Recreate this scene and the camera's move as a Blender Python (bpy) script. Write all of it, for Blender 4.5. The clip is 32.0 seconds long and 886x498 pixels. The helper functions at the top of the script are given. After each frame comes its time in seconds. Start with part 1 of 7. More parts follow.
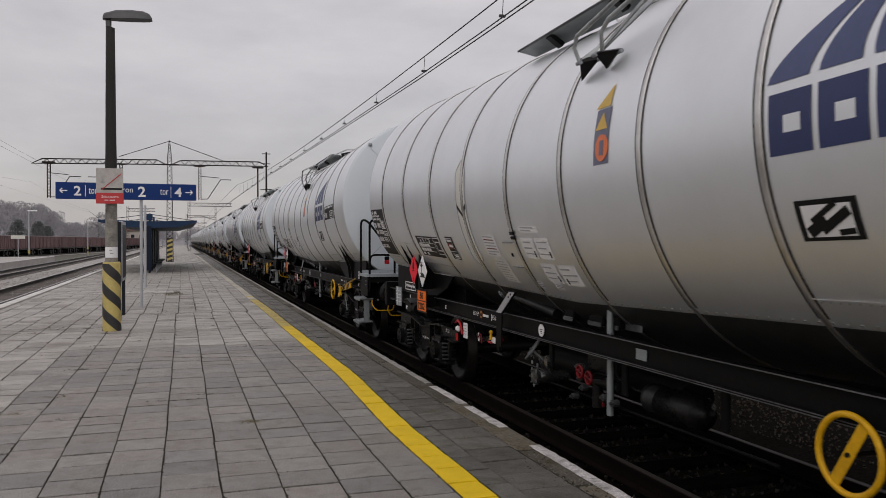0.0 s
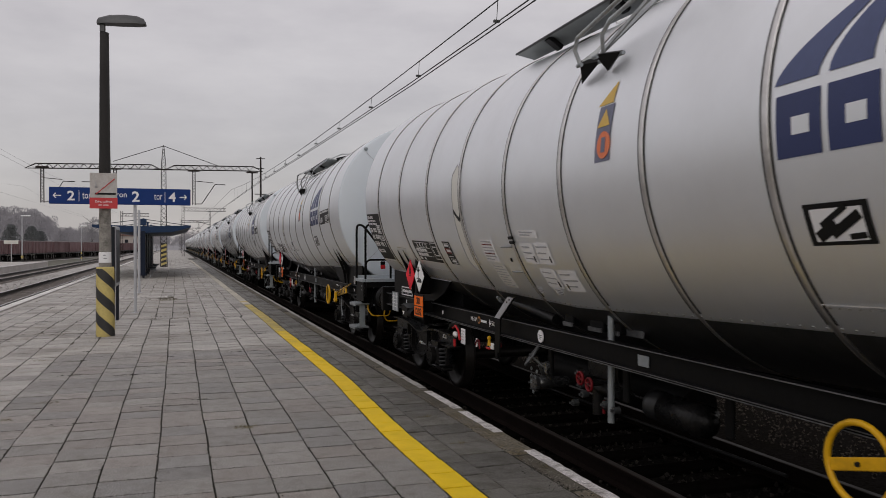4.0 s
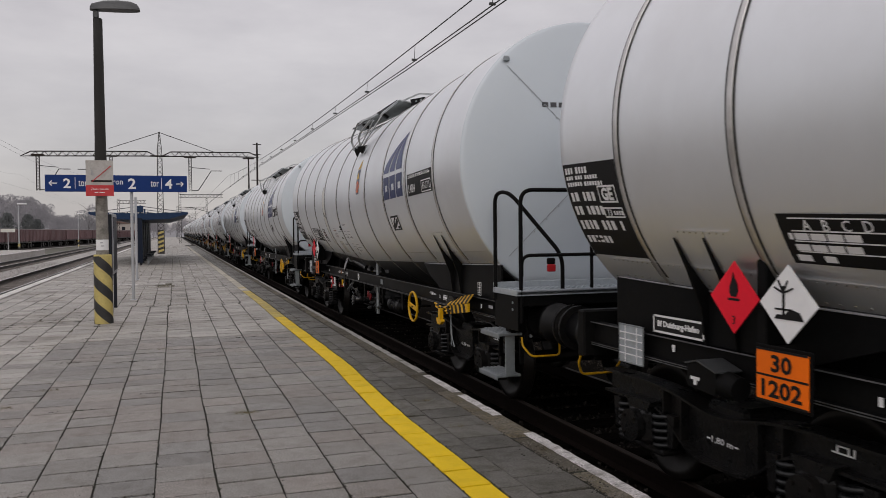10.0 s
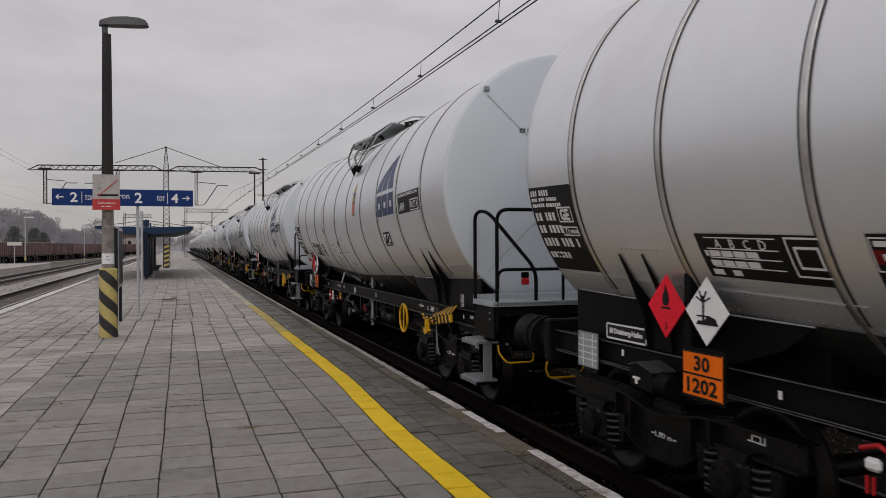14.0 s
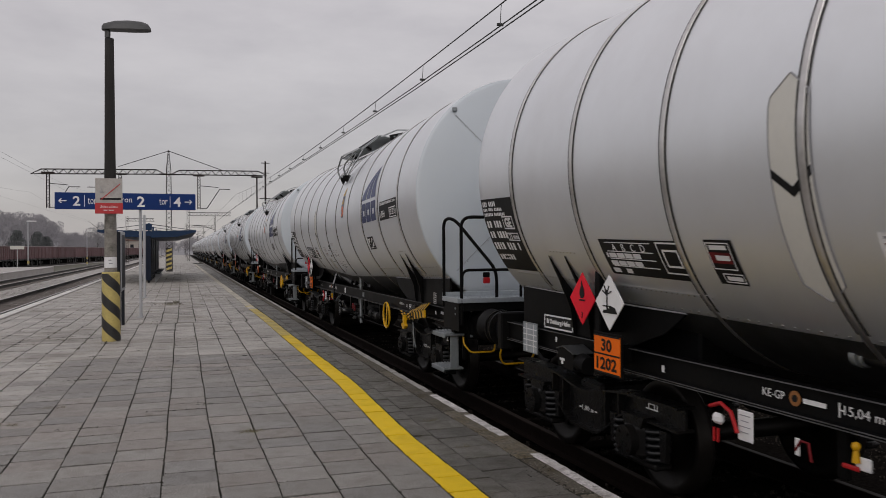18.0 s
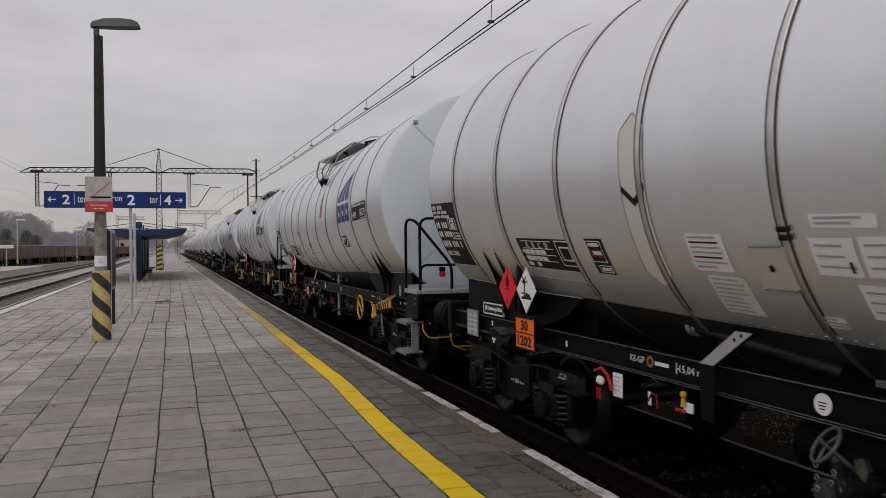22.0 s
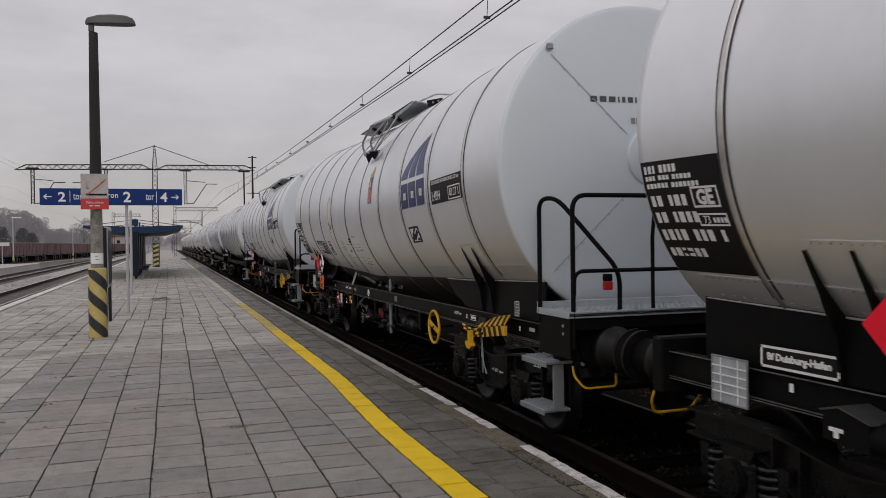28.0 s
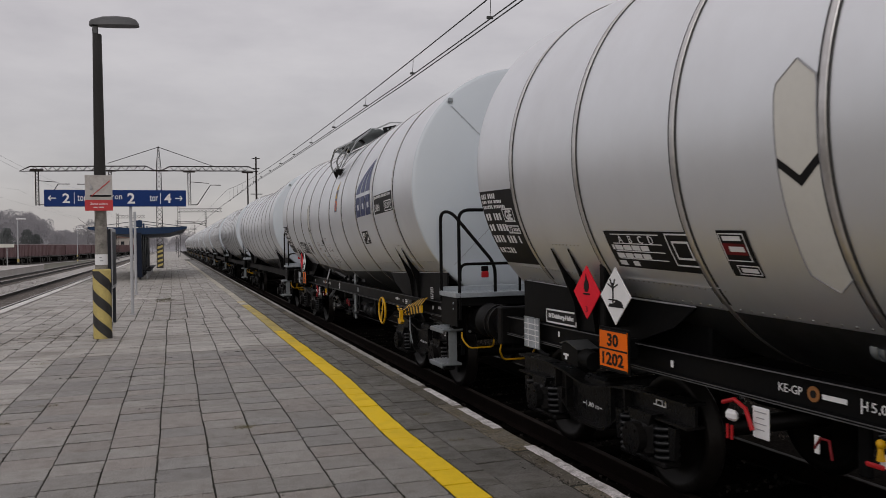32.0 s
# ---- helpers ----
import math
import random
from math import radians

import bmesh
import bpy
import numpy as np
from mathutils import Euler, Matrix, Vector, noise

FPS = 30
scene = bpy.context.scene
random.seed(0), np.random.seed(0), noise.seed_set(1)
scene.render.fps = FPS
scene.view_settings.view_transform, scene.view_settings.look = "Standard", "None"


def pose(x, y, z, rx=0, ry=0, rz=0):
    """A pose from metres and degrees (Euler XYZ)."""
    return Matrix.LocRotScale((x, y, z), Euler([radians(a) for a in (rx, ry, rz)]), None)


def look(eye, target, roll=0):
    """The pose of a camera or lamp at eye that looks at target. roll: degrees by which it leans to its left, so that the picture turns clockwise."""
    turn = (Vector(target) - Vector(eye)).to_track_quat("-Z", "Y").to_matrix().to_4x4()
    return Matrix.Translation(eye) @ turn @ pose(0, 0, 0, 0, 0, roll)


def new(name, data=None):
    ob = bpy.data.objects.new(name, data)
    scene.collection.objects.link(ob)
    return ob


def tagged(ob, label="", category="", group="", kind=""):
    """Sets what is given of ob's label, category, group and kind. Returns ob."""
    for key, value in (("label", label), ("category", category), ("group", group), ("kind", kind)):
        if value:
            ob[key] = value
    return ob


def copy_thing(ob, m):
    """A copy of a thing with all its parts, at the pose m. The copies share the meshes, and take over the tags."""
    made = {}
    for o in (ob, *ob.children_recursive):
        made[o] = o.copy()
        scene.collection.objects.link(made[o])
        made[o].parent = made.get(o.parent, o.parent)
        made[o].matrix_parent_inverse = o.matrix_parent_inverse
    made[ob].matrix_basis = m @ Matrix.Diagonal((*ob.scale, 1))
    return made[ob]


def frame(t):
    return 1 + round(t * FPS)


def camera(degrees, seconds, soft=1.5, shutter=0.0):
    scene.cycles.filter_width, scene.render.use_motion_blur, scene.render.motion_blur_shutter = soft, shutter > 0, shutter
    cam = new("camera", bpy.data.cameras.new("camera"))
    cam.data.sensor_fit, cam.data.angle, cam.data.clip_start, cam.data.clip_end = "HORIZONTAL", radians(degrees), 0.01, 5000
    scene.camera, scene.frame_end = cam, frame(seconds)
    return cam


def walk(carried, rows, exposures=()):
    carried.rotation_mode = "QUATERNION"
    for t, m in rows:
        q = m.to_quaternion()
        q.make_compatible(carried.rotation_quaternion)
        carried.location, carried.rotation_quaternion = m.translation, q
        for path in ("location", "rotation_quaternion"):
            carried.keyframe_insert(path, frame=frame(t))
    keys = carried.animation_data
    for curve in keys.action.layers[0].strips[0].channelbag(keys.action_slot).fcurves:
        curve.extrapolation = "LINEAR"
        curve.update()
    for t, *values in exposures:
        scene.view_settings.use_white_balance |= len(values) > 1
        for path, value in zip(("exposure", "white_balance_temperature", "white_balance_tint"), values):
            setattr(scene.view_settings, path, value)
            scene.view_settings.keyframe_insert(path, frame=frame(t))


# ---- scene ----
# The world: x across the tracks, y along them, z = 0 on the platform; the train rolls towards -y.
EYE = (0.0, 0.0, 1.70)
RAIL_Z = -0.30
TRACK_X = 4.548
PITCH = 15.062

# ---- camera: hand-held on the spot; seconds, yaw, pitch, roll ----
VIEW = (
    (0.0, -18.12, -0.62, -0.05),
    (0.5, -18.22, -0.60, -0.12),
    (1.0, -18.34, -0.82, -0.17),
    (1.5, -18.30, -0.61, -0.22),
    (2.0, -18.23, -0.52, -0.34),
    (2.5, -18.26, -0.48, -0.21),
    (3.0, -18.20, -0.32, -0.26),
    (3.5, -18.40, -0.36, -0.20),
    (5.5, -18.56, 0.07, -0.02),
    (6.0, -18.58, 0.01, -0.01),
    (6.5, -18.41, -0.01, -0.18),
    (7.0, -18.35, -0.06, -0.26),
    (7.5, -18.44, -0.13, -0.35),
    (8.0, -18.95, -0.16, -0.32),
    (8.5, -18.99, -0.61, -0.23),
    (9.0, -19.14, -1.08, -0.31),
    (9.5, -18.81, -0.93, -0.54),
    (10.0, -18.67, -1.40, -0.61),
    (10.5, -18.51, -1.52, -0.70),
    (11.0, -18.52, -1.20, -0.64),
    (11.5, -18.58, -0.92, -0.68),
    (12.0, -18.48, -0.78, -0.69),
    (12.5, -18.90, -0.18, -0.35),
    (13.0, -18.81, -0.36, -0.40),
    (13.5, -18.45, -0.33, -0.40),
    (15.5, -18.33, -0.16, -0.12),
    (16.0, -18.46, -0.15, -0.18),
    (16.5, -18.41, -0.21, -0.27),
    (17.0, -18.40, -0.45, -0.29),
    (17.5, -18.32, -0.28, -0.36),
    (18.0, -18.17, -0.03, -0.36),
    (18.5, -18.34, -0.21, -0.47),
    (19.0, -18.47, -0.33, -0.48),
    (19.5, -18.44, -0.34, -0.45),
    (20.0, -18.36, -0.43, -0.66),
    (20.5, -18.42, -0.64, -0.77),
    (21.0, -18.56, -0.37, -0.63),
    (21.5, -18.70, -0.32, -0.67),
    (22.0, -18.77, -0.23, -0.59),
    (22.5, -18.83, -0.23, -0.60),
    (23.0, -18.94, -0.19, -0.72),
    (23.5, -18.95, -0.42, -0.73),
    (24.0, -18.75, -0.48, -0.73),
    (24.5, -18.67, -0.74, -0.69),
    (25.0, -18.58, -0.59, -0.76),
    (25.5, -18.54, -0.30, -0.55),
    (27.5, -18.79, -0.43, -0.78),
    (28.0, -19.00, -0.51, -0.78),
    (28.5, -19.05, -0.36, -0.87),
    (29.0, -19.12, -0.53, -0.99),
    (29.5, -19.01, -0.70, -1.04),
    (30.0, -18.89, -0.73, -1.09),
    (30.5, -18.86, -0.55, -0.97),
    (31.0, -18.80, -0.35, -0.91),
    (31.5, -18.86, -0.48, -0.92),
    (32.0, -18.74, -0.48, -0.93),
)
TRAVEL = (
    0.340, 4.203, 8.005, 11.766, 15.507, 19.248,
    22.969, 26.679, 30.346, 33.954, 37.581, 41.211,
    44.782, 48.334, 51.885, 55.417, 58.888, 62.300,
    65.706, 69.121, 72.547, 75.962, 79.375, 82.728,
    86.060, 89.343, 92.577, 95.780, 99.013, 102.221,
    105.324, 108.321, 111.100,
)
cam = camera(58.1, 32.0, 0.75, 0.15)


def aim(yaw, pitch, roll):
    y, p = radians(yaw), radians(pitch)
    ahead = Vector((-math.sin(y) * math.cos(p), math.cos(y) * math.cos(p), math.sin(p)))
    return look(EYE, Vector(EYE) + ahead, roll)


# the film camera eases its exposure a little as bright tank ends pass
EASE = ((0, 0.05), (2, 0.0), (5, 0.0), (7, -0.05), (9, 0.0), (10.5, 0.12), (12, 0.05), (13, -0.07), (16, 0.0), (18, -0.06), (21, 0.02), (23, -0.03), (25, 0.03), (29, 0.0), (32, -0.06))
walk(cam, [(t, aim(y, p, r)) for t, y, p, r in VIEW], EASE)

# ---- light: a closed overcast, a faint wide sun behind it ----
scene.view_settings.exposure = 0.0
sky = bpy.data.worlds.new("overcast_sky")
scene.world = sky
sky.use_nodes = True
nt = sky.node_tree
nt.nodes.clear()


def wn(kind, **values):
    n = nt.nodes.new(kind)
    for k, v in values.items():
        n.inputs[k].default_value = v
    return n


clear = wn("ShaderNodeTexSky")
clear.sky_type = "NISHITA"
clear.sun_disc = False
clear.sun_elevation, clear.sun_rotation = radians(24), radians(200)
dull = wn("ShaderNodeVectorMath")
dull.operation = "SCALE"
dull.inputs["Scale"].default_value = 0.012
nt.links.new(clear.outputs[0], dull.inputs[0])
coord = wn("ShaderNodeTexCoord")
squash = wn("ShaderNodeMapping")
squash.inputs["Scale"].default_value = (1.0, 1.0, 3.0)
nt.links.new(coord.outputs["Generated"], squash.inputs["Vector"])
cloud = wn("ShaderNodeTexNoise", Scale=2.6, Detail=7.0, Roughness=0.58)
nt.links.new(squash.outputs[0], cloud.inputs["Vector"])
ramp = wn("ShaderNodeValToRGB")
ramp.color_ramp.elements[0].position, ramp.color_ramp.elements[0].color = 0.3, (0.398, 0.368, 0.378, 1)
ramp.color_ramp.elements[1].position, ramp.color_ramp.elements[1].color = 0.72, (0.568, 0.532, 0.533, 1)
nt.links.new(cloud.outputs["Fac"], ramp.inputs[0])
both = wn("ShaderNodeVectorMath")
both.operation = "ADD"
nt.links.new(ramp.outputs[0], both.inputs[0])
nt.links.new(dull.outputs[0], both.inputs[1])
# an overcast sky is brighter overhead than at the horizon
parts = wn("ShaderNodeSeparateXYZ")
nt.links.new(coord.outputs["Generated"], parts.inputs[0])
rise = wn("ShaderNodeMapRange")
rise.inputs["From Min"].default_value, rise.inputs["From Max"].default_value = -0.02, 0.62
rise.inputs["To Min"].default_value, rise.inputs["To Max"].default_value = 0.84, 1.42
nt.links.new(parts.outputs["Z"], rise.inputs["Value"])
back = wn("ShaderNodeBackground", Strength=1.0)
nt.links.new(both.outputs[0], back.inputs["Color"])
nt.links.new(rise.outputs[0], back.inputs["Strength"])
out = wn("ShaderNodeOutputWorld")
nt.links.new(back.outputs[0], out.inputs[0])

veiled = bpy.data.lights.new("veiled_sun", "SUN")
veiled.energy, veiled.angle, veiled.color = 0.5, radians(40), (1.0, 0.97, 0.93)
new("veiled_sun", veiled).matrix_world = look((-30, -60, 60), (0, 20, 0))

# ---- materials ----


def material(name, base, rough=0.6, metal=0.0, vary=0.12, grain=30.0, bump=0.15, stain=None, stain_scale=1.2,
             stain_amount=0.4, island=0.0, each=0.0, rough_vary=0.1, stretch=(1, 1, 1), coat=0.0, glow=0.0, shine=0.5):
    """A painted, metal or mineral surface: grain, stains and relief at real size."""
    m = bpy.data.materials.new(name)
    m.use_nodes = True
    tree = m.node_tree
    bsdf = tree.nodes["Principled BSDF"]
    link = tree.links.new

    def node(kind, **values):
        n = tree.nodes.new(kind)
        for k, v in values.items():
            n.inputs[k].default_value = v
        return n

    co = node("ShaderNodeTexCoord")
    mp = node("ShaderNodeMapping", Scale=stretch)
    link(co.outputs["Object"], mp.inputs["Vector"])
    fine = node("ShaderNodeTexNoise", Scale=grain, Detail=4.0, Roughness=0.6)
    wide = node("ShaderNodeTexNoise", Scale=stain_scale, Detail=5.0, Roughness=0.62)
    link(mp.outputs[0], fine.inputs["Vector"])
    if each or island:
        info = node("ShaderNodeObjectInfo")
        far = node("ShaderNodeVectorMath")
        far.operation = "MULTIPLY_ADD"
        far.inputs[1].default_value = (37.0, 91.0, 53.0)
        link(info.outputs["Random"], far.inputs[0])
        link(mp.outputs[0], far.inputs[2])
        link(far.outputs[0], wide.inputs["Vector"])
    else:
        link(mp.outputs[0], wide.inputs["Vector"])
    shade = node("ShaderNodeMapRange")
    shade.inputs["From Min"].default_value, shade.inputs["From Max"].default_value = 0.25, 0.75
    shade.inputs["To Min"].default_value, shade.inputs["To Max"].default_value = 1 - vary, 1 + vary
    link(fine.outputs["Fac"], shade.inputs["Value"])
    colour = node("ShaderNodeMix")
    colour.data_type = "RGBA"
    colour.inputs[6].default_value = (*base, 1)
    colour.inputs[7].default_value = (*(stain or [c * 0.6 for c in base]), 1)
    spread = node("ShaderNodeMapRange")
    spread.inputs["From Min"].default_value, spread.inputs["From Max"].default_value = 0.45, 0.75
    spread.inputs["To Max"].default_value = stain_amount
    link(wide.outputs["Fac"], spread.inputs["Value"])
    link(spread.outputs[0], colour.inputs[0])
    value = shade.outputs[0]
    for amount, kind, socket in ((each, "ShaderNodeObjectInfo", "Random"), (island, "ShaderNodeNewGeometry", "Random Per Island")):
        if amount:
            src = node(kind)
            rng = node("ShaderNodeMapRange")
            rng.inputs["To Min"].default_value, rng.inputs["To Max"].default_value = 1 - amount, 1 + amount
            link(src.outputs[socket], rng.inputs["Value"])
            mul = node("ShaderNodeMath")
            mul.operation = "MULTIPLY"
            link(value, mul.inputs[0])
            link(rng.outputs[0], mul.inputs[1])
            value = mul.outputs[0]
    scale = node("ShaderNodeVectorMath")
    scale.operation = "SCALE"
    link(colour.outputs[2], scale.inputs[0])
    link(value, scale.inputs["Scale"])
    link(scale.outputs[0], bsdf.inputs["Base Color"])
    gloss = node("ShaderNodeMapRange")
    gloss.inputs["To Min"].default_value, gloss.inputs["To Max"].default_value = max(0.02, rough - rough_vary), min(1, rough + rough_vary)
    link(wide.outputs["Fac"], gloss.inputs["Value"])
    link(gloss.outputs[0], bsdf.inputs["Roughness"])
    bsdf.inputs["Metallic"].default_value = metal
    bsdf.inputs["Specular IOR Level"].default_value = shine
    bsdf.inputs["Coat Weight"].default_value = coat
    if bump:
        relief = node("ShaderNodeBump", Strength=bump, Distance=0.01)
        link(fine.outputs["Fac"], relief.inputs["Height"])
        link(relief.outputs[0], bsdf.inputs["Normal"])
    if glow:
        bsdf.inputs["Emission Color"].default_value = (*base, 1)
        bsdf.inputs["Emission Strength"].default_value = glow
    return m


ALU = material("aluminium_cladding", (0.79, 0.812, 0.835), 0.43, 0.85, 0.02, 2.5, 0.05, (0.64, 0.64, 0.645), 0.7, 0.35, rough_vary=0.06, stretch=(1, 1, 1))
ENDALU = material("painted_end_sheet", (0.585, 0.635, 0.68), 0.45, 0.2, 0.02, 4.0, 0.0, (0.54, 0.575, 0.61), 1.0, 0.3)
BAND = material("cladding_band", (0.62, 0.61, 0.60), 0.32, 0.92, 0.08, 25.0, 0.05, (0.30, 0.27, 0.24), 2.5, 0.7)
BANDEDGE = material("band_edge", (0.035, 0.034, 0.033), 0.6, 0.2, 0.1, 20.0, 0.05)
BLACK = material("black_frame_paint", (0.0062, 0.0063, 0.0066), 0.42, 0.0, 0.2, 25.0, 0.05, (0.011, 0.010, 0.009), 1.6, 0.5, shine=0.045)
DARK = material("dark_running_gear", (0.0075, 0.0075, 0.0077), 0.30, 0.0, 0.5, 40.0, 0.5, (0.016, 0.013, 0.011), 5.0, 0.6, shine=0.16, rough_vary=0.2)
GALV = material("galvanised_steel", (0.28, 0.305, 0.32), 0.5, 0.55, 0.10, 30.0, 0.08, (0.22, 0.24, 0.25), 5.0, 0.6)
STEEL = material("worn_wheel_steel", (0.012, 0.010, 0.009), 0.42, 0.2, 0.3, 30.0, 0.1, (0.008, 0.006, 0.005), 4.0, 0.5, shine=0.2)
YELLOW = material("yellow_enamel", (0.66, 0.36, 0.006), 0.42, 0.0, 0.12, 30.0, 0.05, (0.34, 0.18, 0.006), 7.0, 0.6, shine=0.3)
RED = material("red_enamel", (0.42, 0.012, 0.016), 0.4, 0.0, 0.06, 30.0, 0.02, shine=0.25)
HAZRED = material("placard_red", (0.86, 0.012, 0.035), 0.45, 0.0, 0.03, 30.0, 0.0, shine=0.2)
BRIGHTWHITE = material("bright_white_placard", (0.90, 0.90, 0.91), 0.45, 0.0, 0.02, 20.0, 0.0)
WHITE = material("white_sheet", (0.78, 0.78, 0.79), 0.45, 0.0, 0.03, 20.0, 0.0, (0.66, 0.66, 0.66), 3.0, 0.3)
ORANGE = material("placard_orange", (0.95, 0.17, 0.003), 0.45, 0.0, 0.03, 20.0, 0.0, shine=0.2)
INK = material("black_print", (0.006, 0.006, 0.0065), 0.5, 0.0, 0.1, 30.0, 0.0, shine=0.2)
DULLGALV = material("dull_grimy_steel", (0.085, 0.09, 0.093), 0.45, 0.5, 0.3, 30.0, 0.1, (0.03, 0.03, 0.03), 8.0, 0.7)
DARKRED = material("dirty_red_enamel", (0.16, 0.006, 0.010), 0.45, 0.0, 0.2, 40.0, 0.05, (0.03, 0.004, 0.005), 10.0, 0.8, shine=0.2)
SPRING = material("oiled_spring_steel", (0.016, 0.017, 0.018), 0.38, 0.2, 0.2, 40.0, 0.1, shine=0.45)
SHADEBELLY = material("grimy_belly_sheet", (0.20, 0.20, 0.203), 0.36, 0.95, 0.1, 6.0, 0.0, (0.07, 0.066, 0.062), 0.9, 0.8)
PANEL = material("grey_walkway_panel", (0.30, 0.325, 0.325), 0.5, 0.3, 0.12, 12.0, 0.05, (0.10, 0.11, 0.11), 3.0, 0.6)
ARMGREY = material("dull_galvanised_arm", (0.40, 0.42, 0.43), 0.5, 0.4, 0.12, 25.0, 0.05, (0.13, 0.135, 0.14), 6.0, 0.6)
FADEBLUE = material("faded_blue_print", (0.14, 0.15, 0.22), 0.5, 0.0, 0.1, 20.0, 0.0)
FADEYELLOW = material("faded_yellow_print", (0.66, 0.43, 0.08), 0.5, 0.0, 0.08, 20.0, 0.0)
FADEORANGE = material("faded_orange_print", (0.74, 0.19, 0.07), 0.5, 0.0, 0.08, 20.0, 0.0)
SOFTINK = material("soft_black_print", (0.06, 0.06, 0.066), 0.5)
SOFTGREY = material("soft_grey_print", (0.22, 0.22, 0.23), 0.5)
SEAM = material("sheet_seam", (0.36, 0.38, 0.40), 0.5, 0.2)
DECKGREY = material("pale_galvanised_deck", (0.41, 0.445, 0.475), 0.5, 0.4, 0.10, 30.0, 0.08, (0.28, 0.305, 0.32), 5.0, 0.6)
# grey that stands in for sky light caught on edges
LIP = material("worn_flange_edge", (0.12, 0.122, 0.125), 0.5, 0.2, 0.3, 20.0, 0.1, (0.015, 0.015, 0.015), 2.0, 0.8, shine=0.3)
NAVY = material("navy_print", (0.022, 0.035, 0.12), 0.45, 0.0, 0.05, 20.0, 0.0)
NAVY2 = material("faded_navy_print", (0.06, 0.08, 0.19), 0.45, 0.0, 0.05, 20.0, 0.0)
PALE = material("cream_sticker", (0.66, 0.65, 0.60), 0.5, 0.0, 0.03, 15.0, 0.0, (0.58, 0.57, 0.52), 1.0, 0.4)
GREYPRINT = material("grey_print", (0.36, 0.36, 0.38), 0.5, 0.0, 0.05, 20.0, 0.0)
RUBBER = material("black_rubber", (0.0085, 0.0085, 0.009), 0.36, 0.0, 0.2, 40.0, 0.08, shine=0.22)

# ---- mesh building ----


class Geo:
    """Collects vertices and faces of one part."""

    def __init__(self):
        self.v, self.f, self.s = [], [], []

    def add(self, verts, faces, smooth=False):
        n = len(self.v)
        self.v += [tuple(p) for p in verts]
        self.f += [tuple(i + n for i in q) for q in faces]
        self.s += [smooth] * len(faces)
        return self

    def box(self, c, size, bevel=0.0, m=None):
        """A block round c, its edges chamfered by bevel."""
        hx, hy, hz = (a / 2 for a in size)
        b = min(bevel, hx * 0.9, hy * 0.9, hz * 0.9)
        if b <= 0:
            vs = [Vector((x, y, z)) for x in (-hx, hx) for y in (-hy, hy) for z in (-hz, hz)]
            fs = [(0, 1, 3, 2), (4, 6, 7, 5), (0, 4, 5, 1), (2, 3, 7, 6), (0, 2, 6, 4), (1, 5, 7, 3)]
        else:
            vs, fs, key = [], [], {}
            for sx in (-1, 1):
                for sy in (-1, 1):
                    for sz in (-1, 1):
                        for ax in range(3):
                            p = [sx * (hx - b), sy * (hy - b), sz * (hz - b)]
                            p[ax] = (sx * hx, sy * hy, sz * hz)[ax]
                            key[sx, sy, sz, ax] = len(vs)
                            vs.append(Vector(p))
            for ax in range(3):
                o, q = [(1, 2), (0, 2), (0, 1)][ax]
                for sg in (-1, 1):
                    ring = []
                    for a, c2 in ((-1, -1), (1, -1), (1, 1), (-1, 1)):
                        k = [0, 0, 0]
                        k[ax], k[o], k[q] = sg, a, c2
                        ring.append(key[(*k, ax)])
                    fs.append(tuple(ring) if sg * (1 if ax != 1 else -1) > 0 else tuple(reversed(ring)))
            for ax in range(3):
                o, q = [(1, 2), (0, 2), (0, 1)][ax]
                for a in (-1, 1):
                    for c2 in (-1, 1):
                        k0, k1 = [0, 0, 0], [0, 0, 0]
                        k0[ax], k1[ax] = -1, 1
                        k0[o] = k1[o] = a
                        k0[q] = k1[q] = c2
                        quad = (key[(*k0, o)], key[(*k1, o)], key[(*k1, q)], key[(*k0, q)])
                        nrm = (vs[quad[1]] - vs[quad[0]]).cross(vs[quad[2]] - vs[quad[1]])
                        out_ = Vector([0 if i == ax else (a if i == o else c2) for i in range(3)])
                        fs.append(quad if nrm.dot(out_) > 0 else tuple(reversed(quad)))
            for sx in (-1, 1):
                for sy in (-1, 1):
                    for sz in (-1, 1):
                        tri = tuple(key[sx, sy, sz, a] for a in range(3))
                        fs.append(tri if sx * sy * sz > 0 else tuple(reversed(tri)))
        t = Matrix.Translation(c) if m is None else m @ Matrix.Translation(c)
        return self.add([t @ p for p in vs], fs)

    def rod(self, a, b, r, r2=None, seg=12, caps=True, smooth=True):
        """A round or tapered bar from a to b."""
        a, b = Vector(a), Vector(b)
        r2 = r if r2 is None else r2
        d = (b - a).normalized()
        u = d.orthogonal().normalized()
        w = d.cross(u)
        vs = [p + (u * math.cos(k * math.tau / seg) + w * math.sin(k * math.tau / seg)) * q for p, q in ((a, r), (b, r2)) for k in range(seg)]
        fs = [(k, (k + 1) % seg, seg + (k + 1) % seg, seg + k) for k in range(seg)]
        self.add(vs, fs, smooth)
        if caps:
            self.add(vs[:seg], [tuple(reversed(range(seg)))])
            self.add(vs[seg:], [tuple(range(seg))])
        return self

